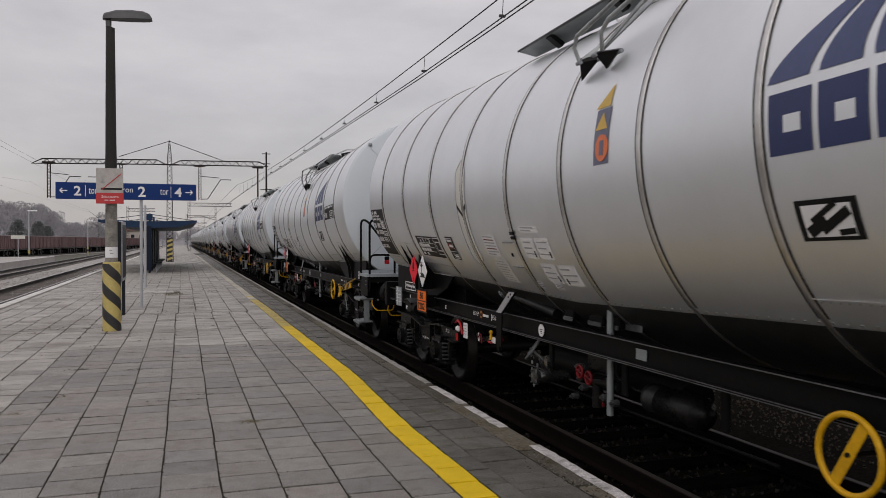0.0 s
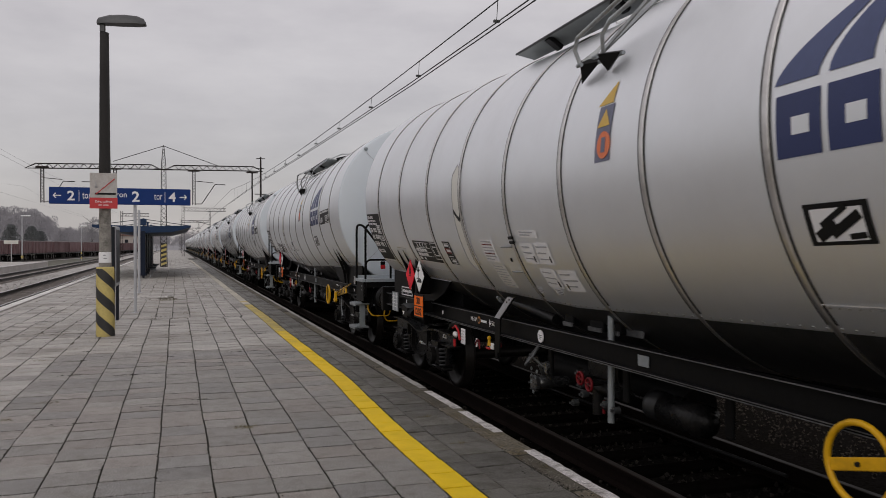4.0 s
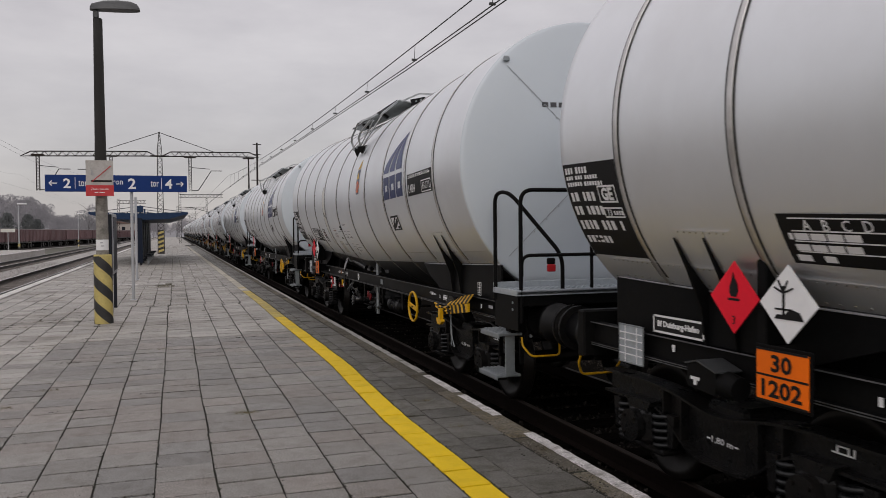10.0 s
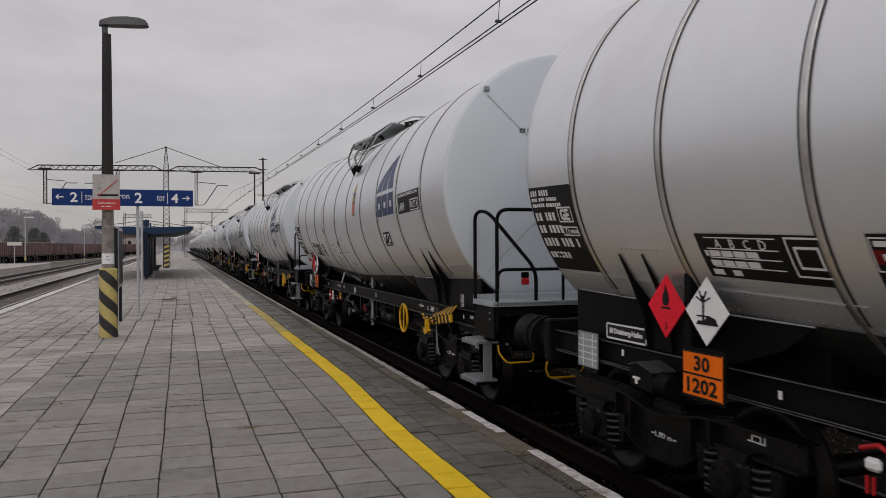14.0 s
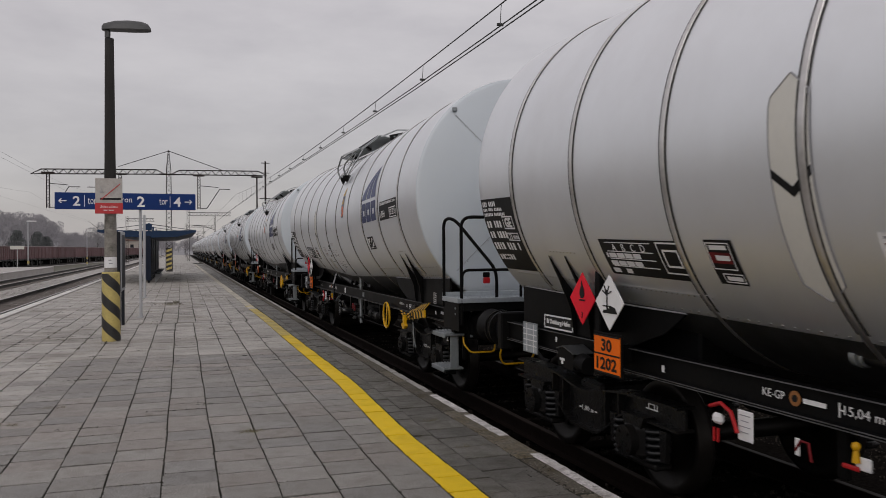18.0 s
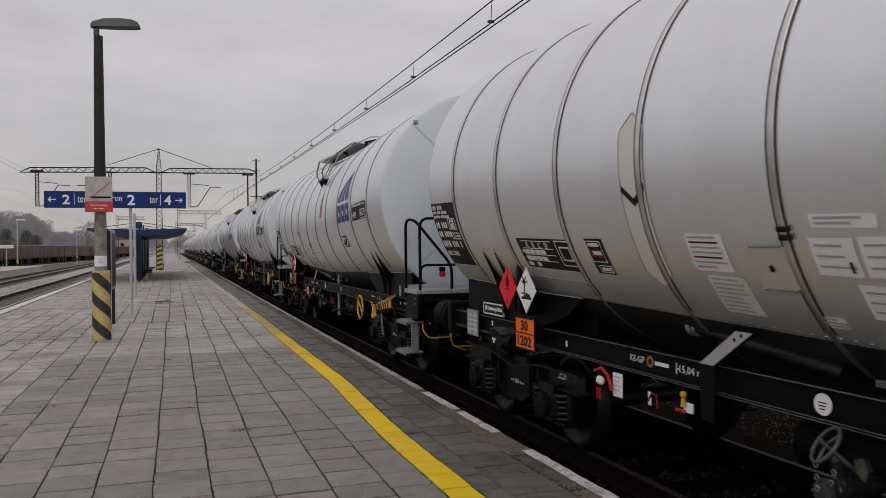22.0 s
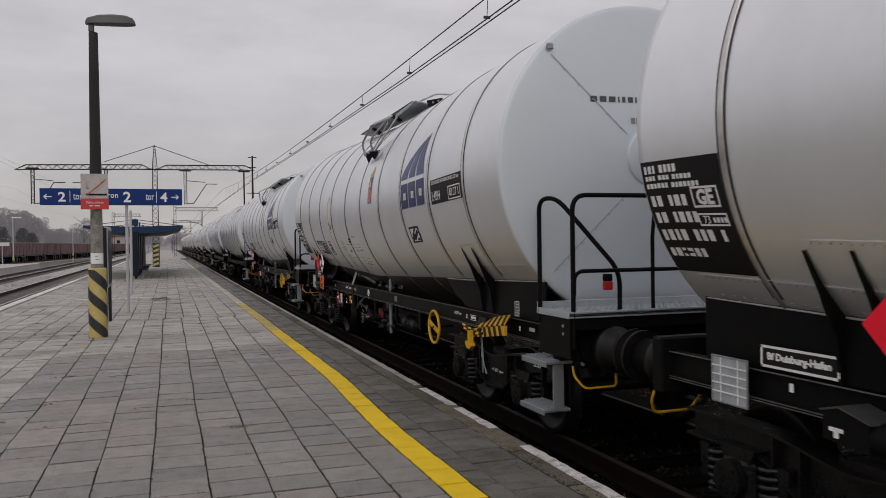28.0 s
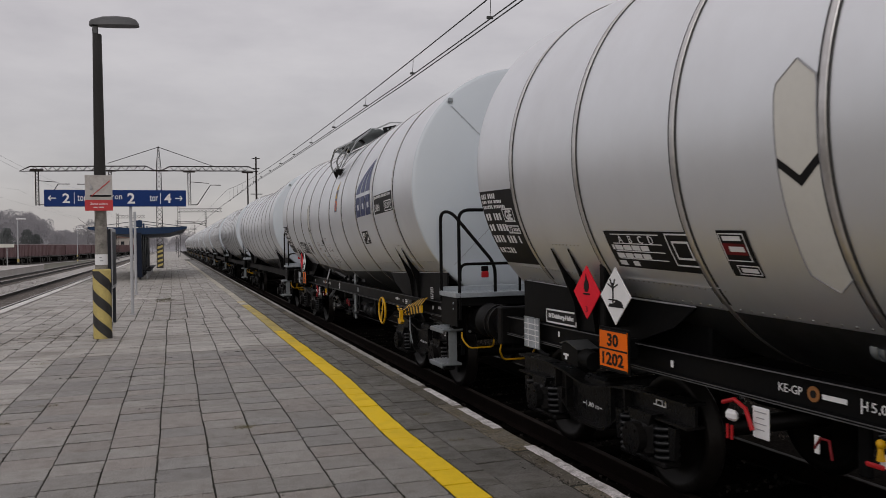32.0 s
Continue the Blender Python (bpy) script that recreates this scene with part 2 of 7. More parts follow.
    def tube(self, pts, r, seg=8, closed=False):
        """A bent tube along points."""
        pts = [Vector(p) for p in pts]
        n = len(pts)
        rows, u = [], None
        for i, p in enumerate(pts):
            d = (pts[(i + 1) % n] - pts[i - 1]) if closed else (pts[min(i + 1, n - 1)] - pts[max(i - 1, 0)])
            d.normalize()
            u = d.orthogonal().normalized() if u is None else (u - d * u.dot(d)).normalized()
            w = d.cross(u)
            rows.append([p + (u * math.cos(k * math.tau / seg) + w * math.sin(k * math.tau / seg)) * r for k in range(seg)])
        fs = []
        for i in range(n if closed else n - 1):
            j = (i + 1) % n
            fs += [(i * seg + k, i * seg + (k + 1) % seg, j * seg + (k + 1) % seg, j * seg + k) for k in range(seg)]
        self.add([p for row in rows for p in row], fs, True)
        if not closed:
            self.add(rows[0], [tuple(reversed(range(seg)))])
            self.add(rows[-1], [tuple(range(seg))])
        return self

    def bent(self, pts, r, fillet=0.06, seg=8, steps=5):
        """A tube along straight runs whose corners are rounded."""
        pts = [Vector(p) for p in pts]
        way = [pts[0]]
        for a, b, c in zip(pts, pts[1:], pts[2:]):
            u, v = a - b, c - b
            k = min(fillet, u.length * 0.48, v.length * 0.48)
            p, q = b + u.normalized() * k, b + v.normalized() * k
            way += [p * (1 - t) ** 2 + b * 2 * t * (1 - t) + q * t ** 2 for t in (i / steps for i in range(steps + 1))]
        return self.tube(way + [pts[-1]], r, seg)

    def lathe(self, profile, seg=32, centre=(0, 0, 0), axis="y", arc=(0.0, 1.0), smooth=True):
        """Turns a profile of (radius, along) round an axis through centre."""
        full = arc == (0.0, 1.0)
        cols = seg if full else seg + 1
        vs = []
        for r, a in profile:
            for k in range(cols):
                g = (arc[0] + (arc[1] - arc[0]) * k / seg) * math.tau
                c, s = r * math.cos(g), r * math.sin(g)
                p = {"y": (c, a, s), "x": (a, c, s), "z": (c, s, a)}[axis]
                vs.append(Vector(p) + Vector(centre))
        fs = []
        for i in range(len(profile) - 1):
            for k in range(seg):
                j = (k + 1) % cols
                q = (i * cols + k, i * cols + j, (i + 1) * cols + j, (i + 1) * cols + k)
                fs.append(q if axis != "y" else tuple(reversed(q)))
        return self.add(vs, fs, smooth)

    def prism(self, outline, axis, lo, hi):
        """A flat outline of (a, b) pushed out along an axis."""
        def at(a, b, c):
            return {"x": (c, a, b), "y": (a, c, b), "z": (a, b, c)}[axis]
        n = len(outline)
        vs = [at(a, b, lo) for a, b in outline] + [at(a, b, hi) for a, b in outline]
        area = sum(outline[i][0] * outline[(i + 1) % n][1] - outline[(i + 1) % n][0] * outline[i][1] for i in range(n))
        flip = (area > 0) == (axis == "y")
        fs = [tuple(reversed(range(n))), tuple(range(n, 2 * n))] + [(i, (i + 1) % n, n + (i + 1) % n, n + i) for i in range(n)]
        return self.add(vs, [tuple(reversed(q)) for q in fs] if flip else fs)

    def mesh(self, name, mat):
        me = bpy.data.meshes.new(name)
        me.from_pydata(self.v, [], self.f)
        me.polygons.foreach_set("use_smooth", self.s)
        me.materials.append(mat)
        me.update()
        return me


def part(name, geo, mat, parent, label="", at=None):
    """ONE mesh object under a thing or a part."""
    ob = new(name, geo.mesh(name, mat) if isinstance(geo, Geo) else geo)
    ob.parent = parent
    if at is not None:
        ob.matrix_basis = at
    if label:
        tagged(ob, label)
    return ob


def thing(name, geo, mat, label, category, group="", kind="", at=None):
    ob = new(name, geo.mesh(name, mat) if geo is not None else None)
    if geo is None:
        ob.empty_display_size = 0.3
    if at is not None:
        ob.matrix_basis = at
    return tagged(ob, label, category, group, kind)


def again(src, parent, at=None, label=""):
    """The same part once more, on the same mesh."""
    ob = new(src.name.split(".")[0], src.data)
    ob.parent = parent
    ob.matrix_basis = src.matrix_basis if at is None else at
    if label:
        tagged(ob, label)
    return ob


def lettering(text, height, mat, bold=0.0, width=None, depth=0.002):
    """A mesh of raised letters in the x-y plane, its middle at the origin."""
    cu = bpy.data.curves.new("letters", "FONT")
    cu.body, cu.size, cu.align_x, cu.align_y = text, height / 0.69, "CENTER", "CENTER"
    cu.extrude, cu.offset, cu.resolution_u = depth / 2, bold, 2
    ob = bpy.data.objects.new("letters", cu)
    scene.collection.objects.link(ob)
    me = bpy.data.meshes.new_from_object(ob.evaluated_get(bpy.context.evaluated_depsgraph_get()))
    bpy.data.objects.remove(ob)
    bpy.data.curves.remove(cu)
    xs = np.empty(len(me.vertices) * 3)
    me.vertices.foreach_get("co", xs)
    xs = xs.reshape(-1, 3)
    mid, size = (xs.min(0) + xs.max(0)) / 2, xs.max(0) - xs.min(0)
    xs[:, :2] -= mid[:2]
    xs[:, 1] *= height / size[1]
    xs[:, 0] *= (width / size[0]) if width else height / size[1]
    me.vertices.foreach_set("co", xs.ravel())
    me.materials.clear()
    me.materials.append(mat)
    return me



# ---- ground, platform, tracks ----
PAVER = material("concrete_paver", (0.262, 0.250, 0.233), 0.62, 0.0, 0.9, 95.0, 1.0, (0.185, 0.170, 0.151), 8.0, 0.9, each=0.15, rough_vary=0.14)
PAVERP = material("pinkish_paver", (0.272, 0.250, 0.230), 0.62, 0.0, 0.9, 95.0, 1.0, (0.195, 0.172, 0.150), 8.0, 0.9, each=0.13, rough_vary=0.14)
PAVERB = material("bluish_paver", (0.236, 0.228, 0.217), 0.62, 0.0, 0.9, 95.0, 1.0, (0.165, 0.156, 0.143), 8.0, 0.9, each=0.13, rough_vary=0.14)
# lighter than the near slabs to carry their sheen at grazing angles
SHEENPAVERS = material("concrete_pavers", (0.345, 0.327, 0.300), 0.55, 0.0, 0.75, 95.0, 0.6, (0.190, 0.170, 0.140), 0.9, 0.9, island=0.20, rough_vary=0.14)
DAMP = material("damp_edge_paver", (0.120, 0.114, 0.101), 0.5, 0.0, 0.85, 80.0, 1.0, (0.055, 0.050, 0.034), 5.0, 1.0, each=0.24, rough_vary=0.2)
DAMPS = material("damp_edge_pavers", (0.120, 0.114, 0.101), 0.5, 0.0, 0.85, 80.0, 1.0, (0.055, 0.050, 0.034), 2.0, 1.0, island=0.24, rough_vary=0.2)
PAINTED = material("yellow_painted_paver", (0.80, 0.545, 0.010), 0.6, 0.0, 0.16, 90.0, 0.4, (0.62, 0.42, 0.015), 6.0, 0.6, each=0.05, shine=0.2)
PAINTEDS = material("yellow_painted_pavers", (0.74, 0.51, 0.018), 0.6, 0.0, 0.16, 90.0, 0.4, (0.52, 0.385, 0.07), 3.0, 0.8, island=0.08, shine=0.2)
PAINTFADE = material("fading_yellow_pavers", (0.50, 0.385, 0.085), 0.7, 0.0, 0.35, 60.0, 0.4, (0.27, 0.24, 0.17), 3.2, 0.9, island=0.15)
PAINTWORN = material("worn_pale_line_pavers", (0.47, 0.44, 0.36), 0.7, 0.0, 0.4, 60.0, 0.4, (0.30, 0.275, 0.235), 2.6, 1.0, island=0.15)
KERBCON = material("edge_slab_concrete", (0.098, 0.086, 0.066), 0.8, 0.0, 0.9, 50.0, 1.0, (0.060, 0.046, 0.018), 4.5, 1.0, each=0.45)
CHALK = material("worn_white_paint", (0.60, 0.575, 0.57), 0.65, 0.0, 0.5, 60.0, 0.8, (0.20, 0.185, 0.165), 9.0, 1.0)
FADEDCHALK = material("faded_white_paint", (0.36, 0.345, 0.33), 0.7, 0.0, 0.3, 60.0, 0.4, (0.17, 0.16, 0.145), 5.0, 1.0)
KERBFAR = material("far_edge_slabs", (0.22, 0.205, 0.185), 0.8, 0.0, 0.5, 30.0, 0.8, (0.11, 0.10, 0.08), 1.5, 0.9)
JOINT = material("mossy_joint_soil", (0.020, 0.018, 0.013), 0.95, 0.0, 0.4, 40.0, 0.8, (0.03, 0.034, 0.014), 1.5, 0.7)
# grey lifted above real stone to include haze over the open tracks
BALLAST = material("ballast_stone", (0.37, 0.352, 0.335), 0.9, 0.0, 0.4, 14.0, 1.0, (0.12, 0.105, 0.095), 0.6, 0.7, island=0.2)
SOIL = material("trackside_earth", (0.11, 0.105, 0.085), 0.95, 0.0, 0.3, 3.0, 1.0, (0.075, 0.085, 0.045), 0.08, 0.8)
# platform track colours, blackened to hold the shade under the train
SHADESTONE = material("oily_ballast", (0.034, 0.030, 0.027), 0.95, 0.0, 0.6, 14.0, 1.0, (0.005, 0.0045, 0.004), 0.9, 0.8, island=0.6, shine=0.0)
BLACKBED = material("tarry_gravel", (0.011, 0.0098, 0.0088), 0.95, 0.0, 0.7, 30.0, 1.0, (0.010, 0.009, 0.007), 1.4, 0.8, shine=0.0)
SHADEWOOD = material("oily_sleeper", (0.0055, 0.0048, 0.0042), 0.9, 0.0, 0.4, 20.0, 0.6, (0.004, 0.0035, 0.003), 2.0, 0.6, island=0.2, shine=0.0)
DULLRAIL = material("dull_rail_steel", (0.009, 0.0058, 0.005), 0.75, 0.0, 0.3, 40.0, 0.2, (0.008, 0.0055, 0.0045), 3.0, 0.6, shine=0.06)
RUST = material("rail_steel", (0.026, 0.020, 0.017), 0.6, 0.2, 0.2, 40.0, 0.2, (0.018, 0.014, 0.012), 3.0, 0.5)
BRIGHT = material("polished_rail_head", (0.55, 0.54, 0.53), 0.25, 0.9, 0.1, 40.0, 0.05)
SLEEPER = material("weathered_sleeper", (0.12, 0.105, 0.095), 0.9, 0.0, 0.25, 20.0, 0.6, (0.06, 0.05, 0.045), 2.0, 0.6, island=0.2)
CONCRETE = material("weathered_concrete", (0.22, 0.205, 0.185), 0.88, 0.0, 0.2, 45.0, 0.6, (0.12, 0.11, 0.095), 1.8, 0.7)
POLEDARK = material("grimy_concrete_pole", (0.019, 0.0175, 0.0165), 0.85, 0.0, 0.35, 45.0, 0.5, (0.022, 0.02, 0.018), 2.5, 0.7)
DIRTYBOARD = material("dirty_white_board", (0.44, 0.42, 0.40), 0.6, 0.0, 0.1, 30.0, 0.1, (0.30, 0.27, 0.24), 6.0, 0.8)
STRIPEY = material("faded_yellow_paint", (0.50, 0.40, 0.13), 0.7, 0.0, 0.15, 30.0, 0.3, (0.33, 0.28, 0.13), 4.0, 0.7)
STRIPEK = material("flaking_black_paint", (0.022, 0.022, 0.022), 0.6, 0.0, 0.2, 30.0, 0.3, (0.06, 0.055, 0.05), 4.0, 0.6)
SIGNBLUE = material("sign_blue", (0.006, 0.032, 0.155), 0.5, 0.0, 0.04, 10.0, 0.0, (0.005, 0.026, 0.13), 2.0, 0.4, shine=0.2)
ROOFBLUE = material("shelter_blue", (0.010, 0.031, 0.080), 0.5, 0.0, 0.1, 10.0, 0.1, (0.009, 0.024, 0.06), 1.0, 0.5, shine=0.25)
HUTDARK = material("shelter_wall_dark", (0.010, 0.012, 0.018), 0.45, 0.0, 0.1, 10.0, 0.05, shine=0.25)
LATTICE = material("rusty_lattice_steel", (0.030, 0.026, 0.025), 0.8, 0.1, 0.2, 15.0, 0.2, (0.045, 0.032, 0.025), 2.0, 0.5, shine=0.2)
WIRE = material("copper_wire", (0.05, 0.052, 0.05), 0.6, 0.5, 0.1, 10.0, 0.0)
GREYPAINT = material("grey_post_paint", (0.42, 0.43, 0.45), 0.5, 0.1, 0.06, 20.0, 0.05, (0.33, 0.33, 0.34), 2.0, 0.4)
LAMPGREY = material("lamp_housing_grey", (0.075, 0.076, 0.078), 0.5, 0.2, 0.1, 20.0, 0.05)
SIGNRED = material("sign_red", (0.50, 0.03, 0.035), 0.45, 0.0, 0.04, 10.0, 0.0)
GONDOLA = material("red_brown_wagon_paint", (0.150, 0.082, 0.086), 0.7, 0.0, 0.25, 6.0, 0.2, (0.23, 0.17, 0.17), 0.7, 0.7, each=0.25)
GONDOLATOP = material("pale_worn_top_edge", (0.34, 0.30, 0.30), 0.7, 0.0, 0.3, 3.0, 0.1, (0.12, 0.08, 0.08), 0.6, 0.8)
LICHEN = material("lichened_concrete", (0.25, 0.235, 0.21), 0.88, 0.0, 0.3, 45.0, 0.6, (0.07, 0.065, 0.055), 7.0, 1.0)
NAVYDARK = material("dark_blue_panel", (0.006, 0.011, 0.026), 0.5, 0.0, 0.1, 10.0, 0.05, shine=0.2)
MOSS = material("brown_moss", (0.070, 0.060, 0.032), 0.95, 0.0, 0.5, 40.0, 0.8, (0.03, 0.025, 0.016), 3.0, 0.7)
BARK = material("bark", (0.07, 0.06, 0.052), 0.9, 0.0, 0.2, 10.0, 0.3)
# distance haze is put into the pale twig and hillside greys
HAZETWIG = material("bare_twigs", (0.28, 0.272, 0.288), 0.95, 0.0, 0.05, 0.3, 0.0, (0.235, 0.231, 0.244), 0.02, 0.7, island=0.04)
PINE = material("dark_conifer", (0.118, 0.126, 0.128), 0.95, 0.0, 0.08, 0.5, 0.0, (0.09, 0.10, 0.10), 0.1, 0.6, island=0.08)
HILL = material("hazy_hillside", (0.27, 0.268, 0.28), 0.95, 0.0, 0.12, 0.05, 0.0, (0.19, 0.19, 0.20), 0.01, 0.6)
GRASS = material("dry_grass", (0.16, 0.135, 0.07), 0.9, 0.0, 0.3, 20.0, 0.0, (0.09, 0.10, 0.04), 8.0, 0.7)

EDGE_L, EDGE_R, KERB_IN = -4.60, 2.82, 2.57
SLAB, ROW = 0.394, 0.357
rng = random.Random(7)

g = Geo()
g.add([(-2500, -60, -1.08), (2500, -60, -1.08), (2500, 4500, -1.08), (-2500, 4500, -1.08)], [(0, 1, 2, 3)])
thing("ground", g, SOIL, "bare earth and gravel around the railway tracks", "ground", kind="structure")

g = Geo()
g.box(((EDGE_L + EDGE_R) / 2, 150 - 8, -0.552), (EDGE_R - EDGE_L - 0.04, 316, 1.096))
platform = thing("platform_body", g, JOINT, "concrete platform body with dark soil in its joints", "platform", kind="structure")


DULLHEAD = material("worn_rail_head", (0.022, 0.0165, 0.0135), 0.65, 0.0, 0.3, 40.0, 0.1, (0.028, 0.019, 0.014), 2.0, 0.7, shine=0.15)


def track(x, y0, y1, label, steel=RUST, wood=SLEEPER, bed=BALLAST):
    ob = thing("track", None, None, label, "railway track", "tracks", "structure", Matrix.Translation((x, 0, RAIL_Z)))
    for sx in (-1, 1):
        r = Geo()
        cx = sx * 0.7535
        prof = [(-0.07, -0.172), (0.07, -0.172), (0.07, -0.160), (0.012, -0.145), (0.012, -0.045), (0.036, -0.036), (0.036, -0.006), (-0.036, -0.006), (-0.036, -0.036), (-0.012, -0.045), (-0.012, -0.145), (-0.07, -0.160)]
        r.prism([(cx + a, b) for a, b in prof], "y", y0, y1)
        rail = part("rail", r, steel, ob)
        hd = Geo()
        hd.prism([(cx - 0.034, -0.0055), (cx + 0.034, -0.0055), (cx + 0.028, 0.0), (cx - 0.028, 0.0)], "y", y0, y1)
        part("rail_head", hd, BRIGHT if steel is RUST else DULLHEAD, rail, "worn running surface")
    sl = Geo()
    y = y0 + 0.3
    while y < min(y1, 150):
        sl.box((rng.uniform(-0.01, 0.01), y, -0.245), (2.5, 0.25, 0.14), 0.012)
        y += 0.6
    tagged(part("sleepers", sl, wood, ob, "weathered sleepers half sunk in ballast"), kind="stuff")
    b = Geo()
    b.prism([(-3.0, -0.82), (-2.3, -0.32), (-1.75, -0.225), (1.75, -0.225), (2.3, -0.32), (3.0, -0.82)], "y", y0, y1)
    part("ballast_bed", b, bed, ob, "ballast bed")
    return ob


track(TRACK_X, -20, 700, "platform track with rusty rails, its ballast darkened for the shade of the train", DULLRAIL, SHADEWOOD, BLACKBED)
track(-6.35, -5, 700, "open track with shiny rail heads on grey ballast")
track(-10.85, 20, 700, "second open track on grey ballast")

g = Geo()
g.box((16.5, 340, -0.83), (27.4, 720, 0.58))
GRAVEL = material("brown_gravel", (0.060, 0.050, 0.041), 0.95, 0.0, 0.6, 22.0, 1.0, (0.05, 0.043, 0.036), 2.0, 0.8, island=0.5, shine=0.1)
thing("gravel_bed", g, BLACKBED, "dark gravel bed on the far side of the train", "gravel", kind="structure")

# loose ballast stones beside the train and on the open tracks
st = Geo()
rb = random.Random(3)


def stone(geo, x, y, z, r):
    pts = [Vector((rb.uniform(-1, 1), rb.uniform(-1, 1), rb.uniform(-0.6, 0.6))).normalized() * r * rb.uniform(0.7, 1.15) for _ in range(4)]
    vs = [Vector((x, y, z)) + Vector(p) for p in ((r, 0, 0), (-r * 0.4, r * 0.9, 0), (-r * 0.5, -r * 0.8, 0), (r * 0.1, 0, r * 0.8), (0, r * 0.1, -r * 0.5))]
    m = Euler((rb.uniform(0, 6), rb.uniform(0, 6), rb.uniform(0, 6))).to_matrix()
    c = Vector((x, y, z))
    vs = [c + m @ (v - c) for v in vs]
    geo.add(vs, [(0, 1, 3), (1, 2, 3), (2, 0, 3), (1, 0, 4), (2, 1, 4), (0, 2, 4)])


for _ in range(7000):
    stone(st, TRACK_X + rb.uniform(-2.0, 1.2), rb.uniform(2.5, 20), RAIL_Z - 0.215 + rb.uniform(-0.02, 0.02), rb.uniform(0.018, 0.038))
tagged(new("oily_stones", st.mesh("oily_stones", SHADESTONE)), "ballast stones under the train, darkened for its shade", "ballast", kind="stuff")
st = Geo()
for _ in range(9000):
    stone(st, TRACK_X + rb.uniform(1.7, 5.0), rb.uniform(4.5, 18), RAIL_Z - 0.225 + rb.uniform(-0.03, 0.015), rb.uniform(0.012, 0.027))
tagged(new("gravel_stones", st.mesh("gravel_stones", GRAVEL)), "loose brown gravel stones beyond the train", "gravel", kind="stuff")
st = Geo()
for _ in range(7000):
    y = 22 + 45 * rb.random() ** 1.5
    stone(st, -6.35 - rb.uniform(-2.2, 6.5), y, RAIL_Z - 0.215 + rb.uniform(-0.02, 0.03), rb.uniform(0.025, 0.05))
tagged(new("ballast_stones", st.mesh("ballast_stones", BALLAST)), "loose grey brown ballast stones between the rails", "ballast", kind="stuff")

# edge slabs with a worn white line
edge = thing("platform_edge", None, None, "row of worn concrete edge slabs with a patchy white line", "platform edge", kind="structure")
y = 2.0
while y < 120:
    ln = 0.98
    e = Geo()
    dz = rng.uniform(-0.006, 0.006)
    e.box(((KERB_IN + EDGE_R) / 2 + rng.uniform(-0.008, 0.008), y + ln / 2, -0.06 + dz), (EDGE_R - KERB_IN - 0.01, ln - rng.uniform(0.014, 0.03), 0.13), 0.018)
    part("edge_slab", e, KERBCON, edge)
    y += ln
rear = random.Random(29)
for i in range(10):
    e = Geo()
    e.box(((KERB_IN + EDGE_R) / 2 + rear.uniform(-0.008, 0.008), 1.51 - 0.98 * i, -0.06 + rear.uniform(-0.006, 0.006)), (EDGE_R - KERB_IN - 0.01, 0.958, 0.13), 0.018)
    part("edge_slab", e, KERBCON, edge)
# the white line: worn stretches of paint, broken where the edge has crumbled
lines_at = [(-7.4, -5.1), (-4.9, -2.2), (-2.1, 0.4), (0.6, 2.3), (2.4, 3.55), (3.6, 4.35), (4.355, 6.0), (6.66, 7.62), (7.76, 8.80)]
y = 9.0
while y < 118:
    n = rng.uniform(0.5, 2.6)
    lines_at.append((y, y + n))
    y += n + rng.choice((0.02, 0.03, 0.05, 0.06, 0.3))
soil, crack = Geo(), random.Random(53)
for y0, y1 in lines_at:
    w = Geo()
    k = max(2, int((y1 - y0) / 0.09))
    near_x = [EDGE_R - (0.108 if y0 < 9 else 0.095) + rng.uniform(-0.005, 0.005) for _ in range(k + 1)]
    far_x = [EDGE_R - 0.012 + rng.uniform(-0.010, 0.004) for _ in range(k + 1)]
    vs = []
    for i in range(k + 1):
        y = y0 + (y1 - y0) * i / k
        vs += [(near_x[i], y, 0.004), (near_x[i] + 0.003, y, 0.0125), (far_x[i] - 0.003, y, 0.0125), (far_x[i], y, 0.004)]
    w.add(vs, [(4 * i + j, 4 * i + j + 1, 4 * i + j + 5, 4 * i + j + 4) for i in range(k) for j in range(3)])
    # hairline cracks across the paint
    for i in range(3, k - 1, 4):
        if y0 < 9:
            y = y0 + (y1 - y0) * i / k + crack.uniform(-0.10, 0.10)
            soil.box(((near_x[i] + far_x[i]) / 2, y, 0.0115), (far_x[i] - near_x[i] - 0.006, crack.uniform(0.002, 0.005), 0.0036))
    part("white_line", w, CHALK if y0 < 9 else FADEDCHALK, edge, "worn white line")
tagged(part("paint_cracks", soil, JOINT, edge, "dirty cracks across the white line"), kind="stuff")
FARCHALK = material("bleached_white_paint", (0.66, 0.64, 0.62), 0.6, 0.0, 0.2, 60.0, 0.3, (0.42, 0.40, 0.38), 1.2, 0.9)
w = Geo()
w.box((EDGE_L + 0.17, 140, -0.055), (0.34, 290, 0.13), 0.01)
far_edge = thing("far_platform_edge", w, KERBFAR, "worn edge slabs of the island platform with a broken white line", "platform edge", kind="structure")
y = 20.0
while y < 150:
    n = rng.uniform(0.8, 3.5)
    w = Geo()
    w.box((EDGE_L + 0.15, y + n / 2, 0.013), (0.25, n, 0.008))
    part("white_line", w, FARCHALK, far_edge, "worn white line")
    y += n + rng.choice((0.04, 0.1, 0.3))


def yellow_x(y):
    """The inner side of the yellow line, which wanders a little."""
    return 1.76 + 0.10 * min(1.0, max(0.0, (y - 7.0) / 3.0)) - 0.0048 * max(0.0, y - 19.0) + 0.006 * math.sin(y * 0.7)


